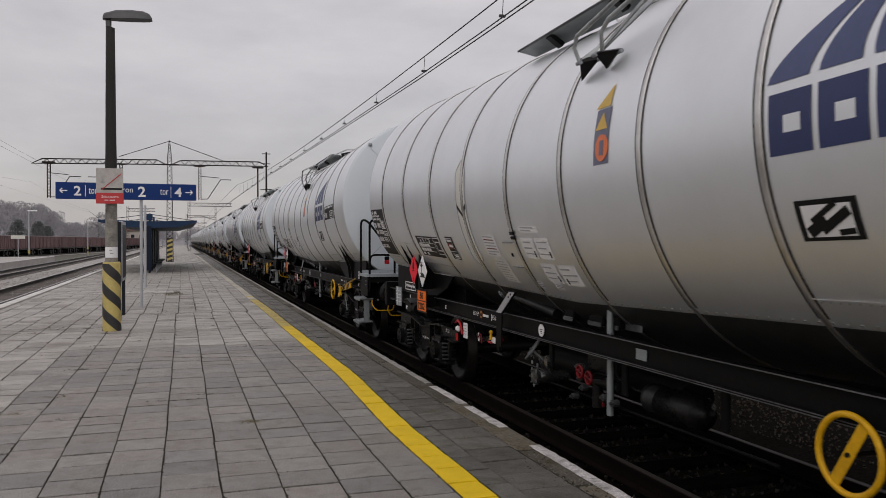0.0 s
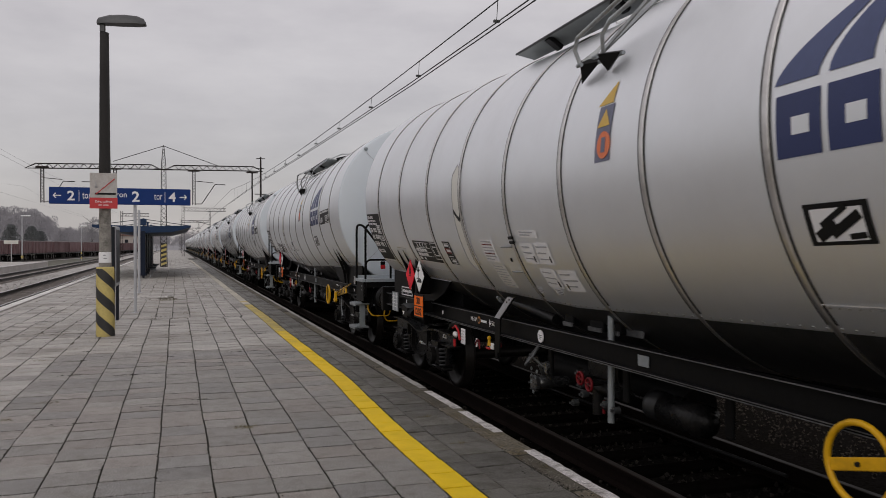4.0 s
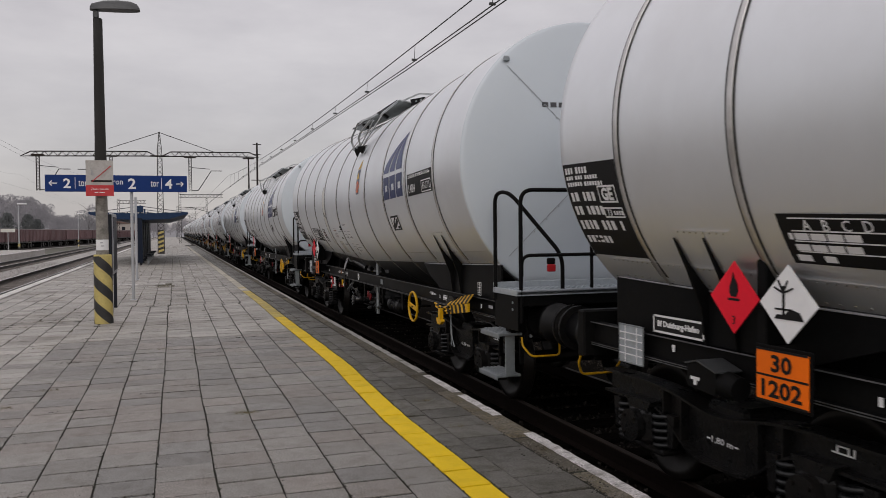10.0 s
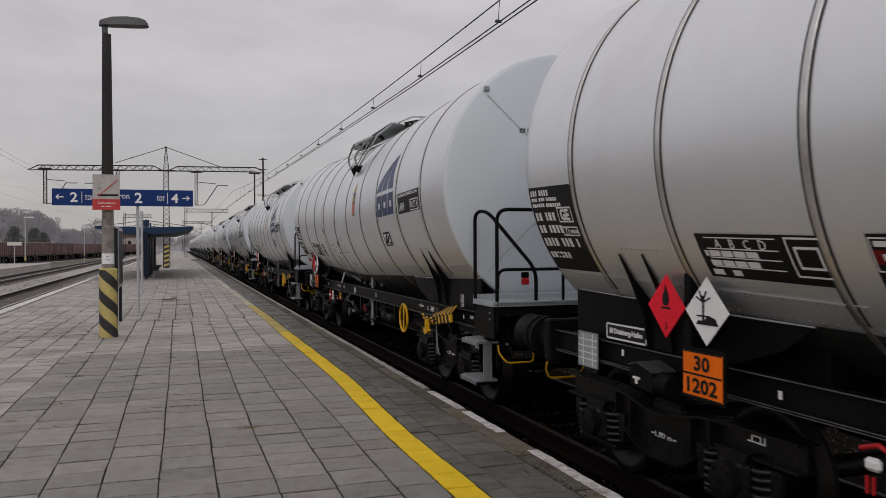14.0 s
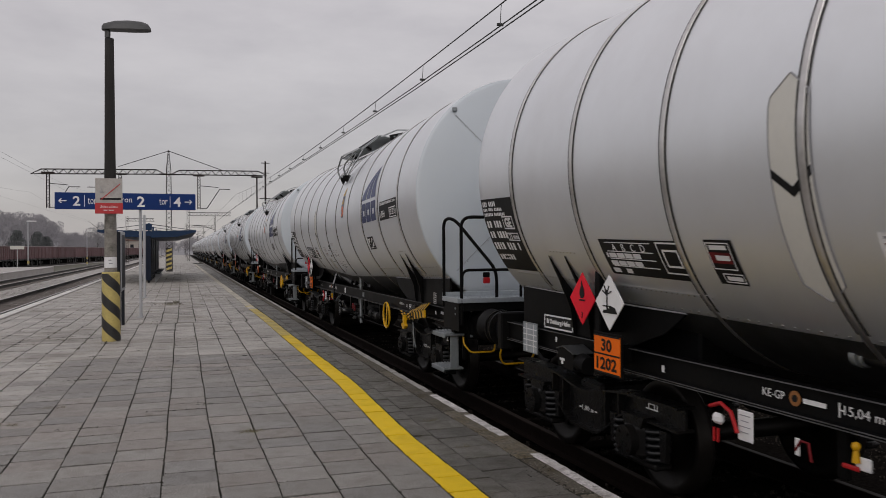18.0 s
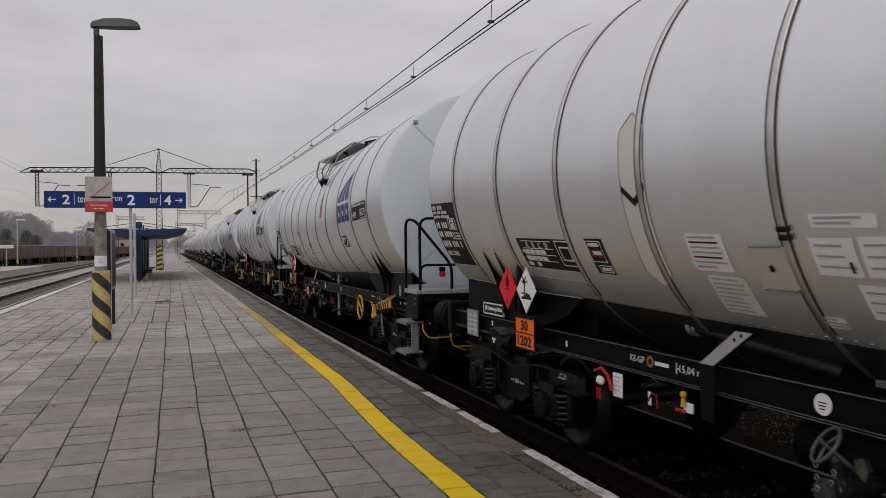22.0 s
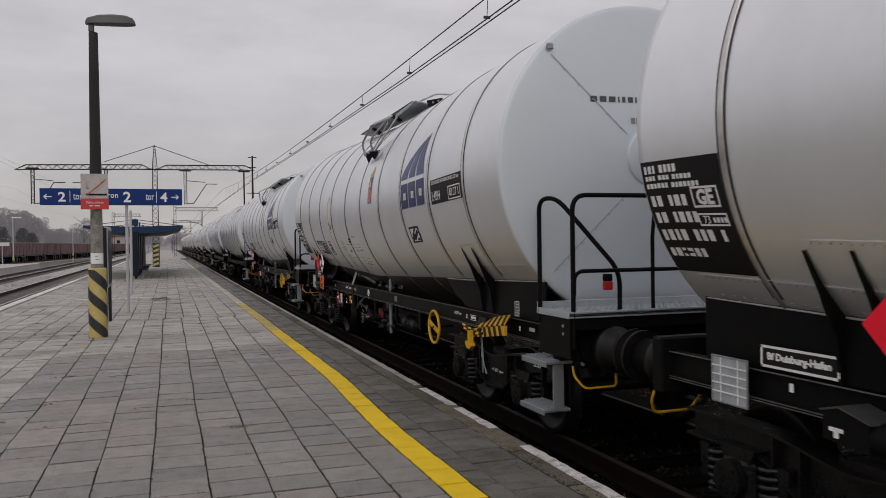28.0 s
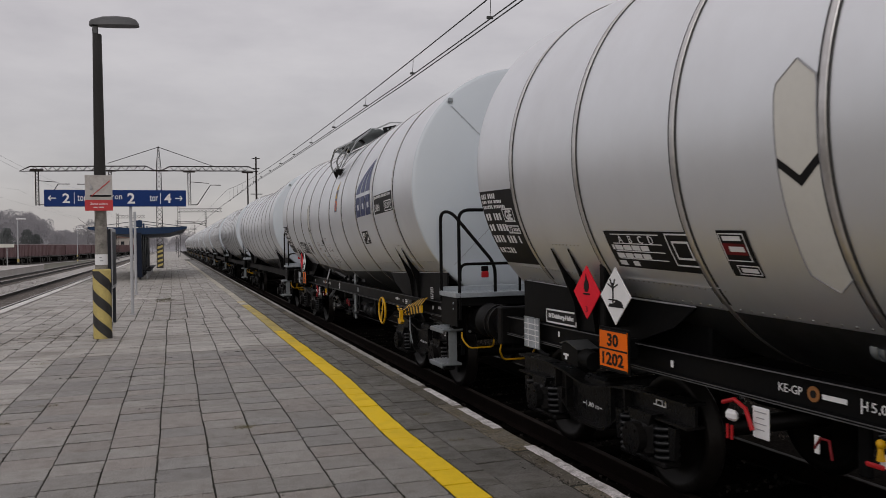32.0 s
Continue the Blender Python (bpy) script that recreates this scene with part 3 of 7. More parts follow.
def paver(geo, x0, x1, y0, y1, dz=0.0, tilt=(0, 0), x2=None, x3=None, b=0.0025):
    """One slab: x0 to x1 at its near side, x2 to x3 at its far side."""
    t = 0.05
    x2, x3 = x0 if x2 is None else x2, x1 if x3 is None else x3
    cx, cy = (x0 + x1 + x2 + x3) / 4, (y0 + y1) / 2
    def z(x, y):
        return dz + tilt[0] * (x - cx) + tilt[1] * (y - cy)
    ring = ((x0, y0), (x1, y0), (x3, y1), (x2, y1))
    vs = [(x, y, z(x, y) - t) for x, y in ring] + [(x, y, z(x, y) - b) for x, y in ring]
    vs += [(x, y, z(x, y)) for x, y in ((x0 + b, y0 + b), (x1 - b, y0 + b), (x3 - b, y1 - b), (x2 + b, y1 - b))]
    fs = [(8, 9, 10, 11)]
    for i in range(4):
        j = (i + 1) % 4
        fs += [(4 + i, 4 + j, 8 + j, 8 + i), (i, j, 4 + j, 4 + i)]
    geo.add(vs, fs)


def pave():
    """Columns of square slabs with running joints along the platform; each column is shifted on its own."""
    near_p = thing("paving", None, None, "grey square concrete slabs with mossy open joints", "paving", kind="structure")
    rest = {"plain": Geo(), "damp": Geo(), "paint": Geo(), "fade": Geo(), "worn": Geo()}
    mats = {"plain": ((PAVER, PAVER, PAVERP, PAVERB), SHEENPAVERS), "damp": (DAMP, DAMPS), "paint": (PAINTED, PAINTEDS), "fade": (PAINTFADE, PAINTFADE), "worn": (PAINTWORN, PAINTWORN)}
    singles = []
    r = random.Random(11)
    wide = random.Random(47)
    lines = []
    x = -0.137 - 11 * SLAB
    while x < 1.72:
        lines.append((x, r.uniform(0, 6), r.uniform(0.35, 0.7)))
        x += SLAB

    def joint_x(line, y):
        return line[0] + 0.008 * math.sin(y * line[2] + line[1]) + 0.004 * math.sin(y * 2.3 + line[1] * 3) + (0.06 if y > 19.6 else 0)

    def jit(s):
        return r.uniform(-s, s)

    starts = []
    for n in range(len(lines)):
        y = 2.2 + r.uniform(0, 1) * ROW
        starts.append(y)
        while y < 110:
            ln = ROW * (1 + jit(0.03)) * (1 if y < 60 else 4)
            gx, gy = r.uniform(0.003, 0.0075), r.choice((0.007, 0.009, 0.010, 0.012, 0.015))
            def span(yy):
                a = max(joint_x(lines[n], yy), EDGE_L + 0.36) + gx
                lim = yellow_x(yy) - 0.010
                return a, min(joint_x(lines[n + 1], yy) - gx if n + 1 < len(lines) else lim, lim)
            (a, b), (c, d) = span(y), span(y + ln)
            if b - a > 0.06 and d - c > 0.06:
                o = jit(0.003)
                singles.append((y, (a + b) / 2, "plain", (a + o, b + jit(0.002), y + gy, y + ln - gy, 0.004 + jit(0.004), (jit(0.008), jit(0.010)), c + o, d + jit(0.002))))
            y += ln
    y = 2.4
    while y < 100:
        ln = ROW * (1 if y < 60 else 4)
        a, c = yellow_x(y), yellow_x(y + ln)
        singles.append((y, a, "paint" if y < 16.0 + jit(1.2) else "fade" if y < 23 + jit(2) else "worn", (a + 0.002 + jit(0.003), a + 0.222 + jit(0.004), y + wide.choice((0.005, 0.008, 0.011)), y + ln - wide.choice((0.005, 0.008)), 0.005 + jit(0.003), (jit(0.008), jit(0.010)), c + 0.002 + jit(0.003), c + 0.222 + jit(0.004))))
        y += ln
    for k in (0, 1):
        y = 2.3 + 0.17 * k
        while y < 100:
            ln = ROW * (1 if y < 60 else 4) * r.uniform(0.97, 1.03)
            sides = []
            for yy in (y, y + ln):
                a = yellow_x(yy) + 0.233
                mid = a + (KERB_IN - a) * 0.30
                sides += [a, mid - 0.006] if k == 0 else [mid + 0.004, KERB_IN - 0.012]
            gy = wide.uniform(0.006, 0.015)
            singles.append((y, (sides[0] + sides[1]) / 2, "damp", (sides[0], sides[1], y + gy, y + ln - gy, 0.006 + jit(0.005), (jit(0.012), jit(0.012)), sides[2], sides[3])))
            y += ln
    # the same slabs go on behind the camera's place
    rear = random.Random(31)
    for n, y in enumerate(starts):
        while y > -8:
            y -= ROW
            a = max(joint_x(lines[n], y), EDGE_L + 0.36) + 0.006
            b = min(joint_x(lines[n + 1], y) if n + 1 < len(lines) else 9.0, yellow_x(y) - 0.005) - 0.006
            if b - a > 0.06:
                singles.append((y, a, "plain", (a, b, y + 0.006, y + ROW - 0.006, rear.uniform(0.0, 0.006), (rear.uniform(-0.01, 0.01), 0.0))))
    y = 2.4
    while y > -8:
        y -= ROW
        a = yellow_x(y)
        singles.append((y, a, "paint", (a + 0.002, a + 0.222, y + 0.003, y + ROW - 0.003, 0.002)))
    for k in (0, 1):
        y = 2.3 + 0.17 * k
        while y > -8:
            y -= ROW
            a = yellow_x(y) + 0.233
            mid = a + (KERB_IN - a) * 0.30
            u, v = ((a, mid - 0.006), (mid + 0.004, KERB_IN - 0.012))[k]
            singles.append((y, u, "damp", (u, v, y + 0.008, y + ROW - 0.008, rear.uniform(0.0, 0.008))))
    count = 0
    for y, x, kind, sp in sorted(singles, key=lambda s: s[0]):
        if count < 300 and y > 4.2 and -1.9 < x < 2.4:
            cx, cy = (sp[0] + sp[1]) / 2, (sp[2] + sp[3]) / 2
            gp = Geo()
            paver(gp, sp[0] - cx, sp[1] - cx, sp[2] - cy, sp[3] - cy, 0.0, sp[5], sp[6] - cx, sp[7] - cx)
            one = mats[kind][0]
            part("paving_slab", gp, r.choice(one) if kind == "plain" else one, near_p, at=Matrix.Translation((cx, cy, sp[4])))
            count += 1
        else:
            paver(rest[kind], *sp)
    for kind, gp in rest.items():
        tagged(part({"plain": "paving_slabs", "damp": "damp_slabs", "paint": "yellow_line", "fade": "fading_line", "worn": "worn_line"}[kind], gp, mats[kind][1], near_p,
                    {"plain": "grey concrete slabs further along, lightened for grazing sheen", "damp": "damp dark slabs by the edge", "paint": "yellow warning line", "fade": "yellow warning line with patches of bare concrete", "worn": "warning line bleached and worn almost white"}[kind]), kind="stuff")
    f = Geo()
    f.box((-0.95, 205, -0.011), (6.6, 190, 0.03))
    part("far_paving", f, SHEENPAVERS, near_p, "distant paving")

    # crumbs of soil and moss spilling out of the joints
    crumbs = Geo()

    moss = Geo()

    def crumb(x, y, s, stretch=1.0, into=None):
        k = 5
        ring = [(x + s * r.uniform(0.6, 1.2) * math.cos(i * math.tau / k), y + stretch * s * r.uniform(0.6, 1.2) * math.sin(i * math.tau / k), 0.003) for i in range(k)]
        (into or crumbs).add(ring + [(x, y, min(0.012, s * (0.35 if into is None else 0.10)) + 0.0065)], [(i, (i + 1) % k, k) for i in range(k)])

    for line in lines + [None]:
        y = 4.0
        while y < 24:
            x = joint_x(line, y) if line else yellow_x(y) + 0.228
            if r.random() < 0.6 and x < yellow_x(y) + 0.3:
                crumb(x + jit(0.008), y, r.uniform(0.004, 0.013) * (1 + max(0.0, y - 8) * 0.045), r.uniform(0.8, 2.8))
            y += r.uniform(0.014, 0.06)
        y = 14.0
        while y < 52:
            x = joint_x(line, y) if line else yellow_x(y) + 0.228
            if x < yellow_x(y) + 0.3 and r.random() < 0.4:
                crumb(x + jit(0.02), y, r.uniform(0.01, 0.035), r.uniform(1.5, 6.0), moss)
            y += r.uniform(0.1, 0.35)
    for _ in range(700):
        y = 4.0 + 14 * r.random() ** 1.4
        crumb(KERB_IN + (jit(0.03) if r.random() < 0.6 else r.uniform(-0.12, 0.16)), y, r.uniform(0.004, 0.012))
    # dark smears where moss has spread sideways from a crossing, and along the painted line
    for y, x, kind, sp in singles:
        if kind == "plain" and 8 < y < 30 and x > -3.2 and wide.random() < 0.10:
            reach = wide.uniform(0.04, 0.14)
            for _ in range(int(10 + 120 * reach)):
                crumb(sp[0] + wide.gauss(0, reach), y + wide.gauss(0, 0.02), wide.uniform(0.006, 0.018), wide.uniform(0.4, 0.9))
        if kind == "paint" and 4.4 < y < 20:
            for _ in range(7):
                yy = y + wide.uniform(0, ROW)
                crumb(yellow_x(yy) - wide.uniform(0.0, 0.012), yy, wide.uniform(0.003, 0.009), wide.uniform(0.8, 3.0))
    # soil along the cross joints, thicker at the crossings
    for y, x, kind, sp in singles:
        if kind != "paint" and 4.4 < y < 17 and x > -3.2:
            q = r.random()
            for _ in range(int(1 + 6 * q * q)):
                u = r.random() ** 1.6
                u = u if r.random() < 0.5 else 1 - u
                crumb(sp[0] + (sp[1] - sp[0]) * u, y + jit(0.006), r.uniform(0.003, 0.008), r.uniform(0.5, 1.2))
    for _ in range(220):
        line = r.choice(lines[4:])
        y = 4.6 + 14 * r.random() ** 1.2
        crumb(joint_x(line, y) + r.gauss(0, 0.05), y, r.uniform(0.003, 0.009), r.uniform(0.5, 1.5))
    tagged(part("joint_soil", crumbs, JOINT, near_p, "soil and moss in the joints"), kind="stuff")
    for cx, cy, n, rx, ry in ((-0.28, 27.3, 260, 0.42, 0.8), (-0.9, 21.0, 16, 0.9, 1.6), (0.4, 34.0, 50, 1.2, 4.0), (-2.4, 17.0, 24, 0.8, 1.2), (0.9, 29.0, 60, 0.5, 2.5), (-1.3, 37.0, 40, 0.6, 4.0)):
        for _ in range(n):
            crumb(cx + r.gauss(0, rx * 0.5), cy + r.gauss(0, ry * 0.5), r.uniform(0.01, 0.05), r.uniform(0.8, 2.5), moss)
    tagged(part("moss", moss, MOSS, near_p, "brown moss along the joints"), kind="stuff")
    grit = Geo()
    for _ in range(800):
        y = 4.2 + 9 * r.random() ** 1.3
        x = KERB_IN + r.gauss(0.02, 0.06)
        s = r.uniform(0.003, 0.008)
        ring = [(x + s * r.uniform(0.6, 1.2) * math.cos(i * math.tau / 4), y + s * r.uniform(0.6, 1.2) * math.sin(i * math.tau / 4), 0.005) for i in range(4)]
        grit.add(ring + [(x, y, s * 0.6 + 0.008)], [(i, (i + 1) % 4, 4) for i in range(4)])
    tagged(part("grit", grit, CONCRETE, near_p, "loose grit along the edge slabs"), kind="stuff")

# ---- the tank wagon: its own y points away from the camera, z = 0 on the rail ----
TZ, TR = 2.743, 1.605


def axis(y):
    """The height of the tank's axis: both halves slope towards the outlet in the middle."""
    return TZ - 0.175 * max(0.0, 1.0 - abs(y) / 6.2)


BANDS = (5.56, 4.35, 3.08, 1.87, 0.62, -0.54, -1.74, -2.92, -4.13, -5.34)


def on_tank(y, deg, lift=0.004):
    """A place on the tank's flank at an angle above the horizontal, its x axis along +(-y), its y axis upwards."""
    a = radians(deg)
    nrm = Vector((-math.cos(a), 0, math.sin(a)))
    up = Vector((math.sin(a), 0, math.cos(a)))
    right = Vector((0, -1, 0))
    m = Matrix((right, up, nrm)).transposed().to_4x4()
    m.translation = Vector((0, y, axis(y))) + nrm * (TR + lift)
    return m


def wrap(y0, y1, d0, d1, lift=0.003, seg=10, shape=None):
    """A sheet that follows the tank's curve between two places and two angles; shape(u) gives its ends in y."""
    g = Geo()
    rows = []
    for i in range(seg + 1):
        u = i / seg
        a = radians(d0 + (d1 - d0) * u)
        ya, yb = (y0, y1) if shape is None else shape(u)
        for y in (ya, yb):
            rows.append((-math.cos(a) * (TR + lift), y, axis(y) + math.sin(a) * (TR + lift)))
    fs = [(2 * i, 2 * i + 1, 2 * i + 3, 2 * i + 2) for i in range(seg)]
    return g.add(rows, fs, True)


def bend(me, y, deg, lift):
    """Bends flat lettering onto the tank."""
    n = len(me.vertices)
    xs = np.empty(n * 3)
    me.vertices.foreach_get("co", xs)
    xs = xs.reshape(-1, 3)
    a = radians(deg) + xs[:, 1] / TR
    r = TR + lift + xs[:, 2]
    ys = y - xs[:, 0]
    me.vertices.foreach_set("co", np.stack([-np.cos(a) * r, ys, TZ - 0.175 * np.maximum(0.0, 1.0 - np.abs(ys) / 6.2) + np.sin(a) * r], 1).ravel())
    return me


def bogie(wagon, y, full=True):
    """A two-axle bogie: frame sides, springs, axle boxes; the wheelsets turn on their own."""
    b = new("bogie")
    b.parent = wagon
    b.matrix_basis = Matrix.Translation((0, y, 0))
    def top(q):
        return 0.80 - 0.10 * math.exp(-(q / 0.42) ** 2)
    def low(q):
        return 0.63 - 0.27 * (0.5 + 0.5 * math.cos(math.pi * min(1.0, max(0.0, (abs(q) - 0.18) / 0.60))))
    qs = [-1.46 + 2.92 * i / 36 for i in range(37)]
    for sx in (-1, 1):
        x = sx * 1.0
        g = Geo()
        g.prism([(q, low(q)) for q in qs] + [(q, top(q)) for q in reversed(qs)], "x", x - 0.012, x + 0.012)
        side_ = part("frame_side", g, DARK, b)
        for f, name in ((top, "upper_flange"), (low, "lower_flange")):
            e = Geo()
            sg = 0.010
            e.prism([(q, f(q) - sg) for q in qs] + [(q, f(q) + sg) for q in reversed(qs)], "x", x - 0.085, x + 0.085)
            part(name, e, DARK, side_)
        if sx < 0:
            for q in (-0.40, 0.40, -0.62, 0.62):
                e = Geo()
                e.box((x - 0.045, q, (top(q) + low(q)) / 2), (0.07, 0.016, top(q) - low(q) - 0.02), 0)
                part("stiffener", e, DARK, side_)
            if full:
                mark = Matrix(((0, 0, -1), (-1, 0, 0), (0, 1, 0))).to_4x4()
                mark.translation = Vector((x - 0.014, 0.02, 0.52))
                part("wheelbase_print", lettering("1,80 m", 0.05, WHITE, 0.0, 0.22), WHITE, side_, at=mark)
                e = Geo()
                for y0 in (0.165, -0.125):
                    e.box((x - 0.014, y0, 0.52), (0.004, 0.035, 0.010), 0)
                part("wheelbase_mark", e, WHITE, side_)
                e = Geo()
                for y0, z0, wd, ht in ((-1.02, 0.715, 0.16, 0.010), (-0.98, 0.735, 0.012, 0.04), (-1.06, 0.735, 0.012, 0.04), (-1.02, 0.755, 0.09, 0.010), (-1.10, 0.735, 0.012, 0.05)):
                    e.box((x - 0.014, y0, z0), (0.004, wd, ht), 0)
                part("frame_mark", e, WHITE, side_)
    for sy in (-1, 1):
        for sx in (-1, 1):
            e = Geo()
            x = sx * 1.06
            for dy in (-0.37, 0.37):
                e.prism([(sy * 0.9 + dy - 0.05, 0.60), (sy * 0.9 + dy + 0.05, 0.60), (sy * 0.9 + dy + 0.03, 0.36), (sy * 0.9 + dy - 0.03, 0.36)], "x", x - 0.02, x + 0.02)
            e.prism([(sy * 0.9 - 0.17, 0.66), (sy * 0.9 + 0.17, 0.66), (sy * 0.9 + 0.12, 0.56), (sy * 0.9 - 0.12, 0.56)], "x", x - 0.06, x + 0.10)
            part("horn_guide", e, DARK, b)
    g = Geo()
    g.box((0, 0, 0.66), (2.0, 0.42, 0.26), 0.03)
    g.rod((0, 0, 0.78), (0, 0, 0.98), 0.22, seg=20)
    part("bolster", g, DARK, b)
    for sy in (-1, 1):
        for sx in (-1, 1):
            box_ = Geo()
            x = sx * 1.03
            box_.box((x, sy * 0.9, 0.46), (0.22, 0.30, 0.30), 0.05)
            box_.rod((x + sx * 0.10, sy * 0.9, 0.46), (x + sx * 0.17, sy * 0.9, 0.46), 0.125, seg=18)
            box_.box((x, sy * 0.9, 0.30), (0.16, 0.62, 0.05), 0.015)
            ab = part("axle_box", box_, DARK, b)
            for k in range(4):
                a = math.tau * (k + 0.5) / 4
                bl = Geo()
                bl.rod((x + sx * 0.17, sy * 0.9 + 0.09 * math.cos(a), 0.46 + 0.09 * math.sin(a)), (x + sx * 0.185, sy * 0.9 + 0.09 * math.cos(a), 0.46 + 0.09 * math.sin(a)), 0.014, seg=6)
                if sx < 0 and full:
                    part("bolt", bl, STEEL, ab)
            for dy in (-0.24, 0.24) if full or sx < 0 else ():
                s = Geo()
                pts = []
                for i in range(61):
                    u = i / 60
                    pts.append((x + 0.085 * math.cos(u * 5 * math.tau), sy * 0.9 + dy + 0.085 * math.sin(u * 5 * math.tau), 0.325 + 0.27 * u))
                s.tube(pts, 0.017, 6)
                part("spring", s, SPRING, b)
    return b


def wheelset(wagon, y):
    """Axle and two wheels, which turn round their own middle."""
    prof = [(0.09, -0.06), (0.12, -0.07), (0.15, -0.03), (0.36, -0.015), (0.39, -0.065), (0.47, -0.07), (0.49, -0.045), (0.465, -0.03), (0.46, 0.06), (0.45, 0.068), (0.39, 0.065), (0.36, 0.02), (0.15, 0.03), (0.12, 0.09), (0.09, 0.09)]
    ax = new("wheelset")
    ax.parent = wagon
    ax.matrix_basis = Matrix.Translation((0, y, 0.46))
    g = Geo()
    g.rod((-1.12, 0, 0), (1.12, 0, 0), 0.08, seg=16)
    part("axle", g, STEEL, ax)
    for sx in (-1, 1):
        w = Geo()
        w.lathe([(r, sx * (0.75 + a)) for r, a in prof], 40, axis="x")
        for k in range(3):
            a = k * math.tau / 3
            w.box((sx * 0.785, 0.25 * math.cos(a), 0.25 * math.sin(a)), (0.012, 0.05, 0.05), 0.004)
        part("wheel", w, STEEL, ax)
    return ax


def flank_print(parent, name, mat, y, deg, rows, height, gap, lift=0.006, label=""):
    """Bars of unreadable writing bent onto the tank, starting at y (towards the near end) and an angle."""
    g = Geo()
    for n, cells in enumerate(rows):
        u = 0.0
        v = -n * (height + gap)
        for w in cells:
            if w > 0:
                a0, a1 = radians(deg) + (v - height / 2) / TR, radians(deg) + (v + height / 2) / TR
                r = TR + lift
                vs = [(-math.cos(a) * r, y - q, axis(y - q) + math.sin(a) * r) for a in (a0, a1) for q in (u, u + w)]
                g.add(vs, [(0, 1, 3, 2)])
            u += abs(w) + height * 0.3
    return part(name, g, mat, parent, label)


def tank_wagon(full=True):
    w = thing("tank_wagon", None, None, "silver aluminium-clad tank wagon on a black underframe, rolling past the platform", "tank wagon", "wagons of the train")
    # tank with its end rims
    g = Geo()
    g.lathe([(1.5975, -6.279), (1.602, -6.268), (TR, -6.25), (TR, -6.2), (TR, 0.0), (TR, 6.2), (TR, 6.34), (1.608, 6.40), (1.60, 6.405), (1.585, 6.38)], 112, (0, 0, TZ))
    g.v = [(x, y, z + axis(y) - TZ) for x, y, z in g.v]
    tank = part("tank_shell", g, ALU, w, "brushed silver aluminium cladding")
    for sy in (-1, 1):
        g = Geo()
        g.lathe([(1.598, -6.278), (1.59, -6.287), (1.575, -6.2945), (1.55, -6.300), (1.48, -6.310), (1.40, -6.323), (1.34, -6.333), (0.18, -6.461)] if sy < 0 else [(0.36, 6.53), (1.55, 6.41), (1.598, 6.385)], 96, (0, 0, TZ))
        end = part("end_sheet", g, ENDALU, w, "pale blue-grey conical end sheet in four segments")
        c = Geo()
        c.lathe([(0.30, -6.43), (0.30, -6.465), (0.28, -6.475), (0.0005, -6.485)] if sy < 0 else [(0.0005, 6.575), (0.36, 6.565), (0.385, 6.555), (0.385, 6.50)], 40, (0, 0, TZ))
        if sy < 0:
            c.v = [(x, y, z + 0.07) for x, y, z in c.v]
        part("end_cover", c, ENDALU, end, "round end cover")
        if sy < 0:
            s = Geo()
            for k in range(4):
                a = math.tau * (k + 0.5) / 4
                m = Matrix.Translation((0, 0, TZ)) @ Matrix.Rotation(-a, 4, "Y")
                for i in range(11):
                    r0 = 0.40 + i * 0.098
                    yy = -6.44 + (r0 - 0.36) * 0.1092
                    s.box((r0 + 0.049, yy - 0.004 + 0.0053, 0), (0.10, 0.005, 0.007), 0, m)
                    if i % 2:
                        s.box((r0, yy - 0.009, 0.014), (0.012, 0.006, 0.012), 0, m)
            part("seam", s, SEAM, end, "riveted seam strips")
            hinge = Geo()
            hinge.box((0, -6.49, TZ + 0.09), (0.21, 0.012, 0.27), 0.004)
            part("label_holder", hinge, GALV, end, "square sheet-metal label holder")
            pl = Geo()
            pl.box((0, -6.499, TZ + 0.08), (0.18, 0.006, 0.22), 0)
            part("label_plate", pl, GREYPRINT, end)
            def cone_print(x, z, widths, ht, gap, mat, label=""):
                q = Geo()
                for wd in widths:
                    if wd > 0:
                        vs = [Vector((px, -6.44 + (math.hypot(px, pz) - 0.36) * 0.1092 - 0.006, TZ + pz)) for px, pz in ((x, z), (x + wd, z), (x + wd, z + ht), (x, z + ht))]
                        q.add(vs, [(0, 1, 2, 3)])
                    x += abs(wd) + gap
                part("end_print", q, mat, end, label)
            cone_print(-0.66, 0.60, (0.072, 0.072, 0.072, 0.018, 0.038, 0.054, 0.018, 0.018, 0.038, 0.054, 0.054, 0.036, 0.018, 0.05, 0.054, 0.075), 0.055, 0.026, SOFTINK, "row of dark print")
            cone_print(-0.24, 0.39, (0.045, 0.045, -0.02, 0.045, 0.045, -0.02, 0.04, 0.04, 0.04, 0.04), 0.06, 0.012, SOFTGREY)
            o = Geo()
            o.box((0.50, -6.437, TZ + 0.075), (0.155, 0.006, 0.42), 0)
            stk = part("warning_sticker", o, FADEBLUE, end, "blue sticker with orange and yellow signs")
            for dz, mt in ((-0.08, FADEORANGE), (0.11, FADEYELLOW)):
                o = Geo()
                if dz < 0:
                    o.prism([(0.50 + 0.068 * math.cos(k * math.tau / 16), TZ + 0.075 + dz + 0.085 * math.sin(k * math.tau / 16)) for k in range(16)], "y", -6.446, -6.441)
                else:
                    o.prism([(0.43, TZ + 0.11), (0.57, TZ + 0.11), (0.50, TZ + 0.26)], "y", -6.446, -6.441)
                part("sign_field", o, mt, stk)
            hk = Geo()
            hk.box((-1.06, -6.33, TZ + 1.12), (0.07, 0.03, 0.06), 0.01)
            part("rim_clamp", hk, GALV, tank)
    band = gap = None
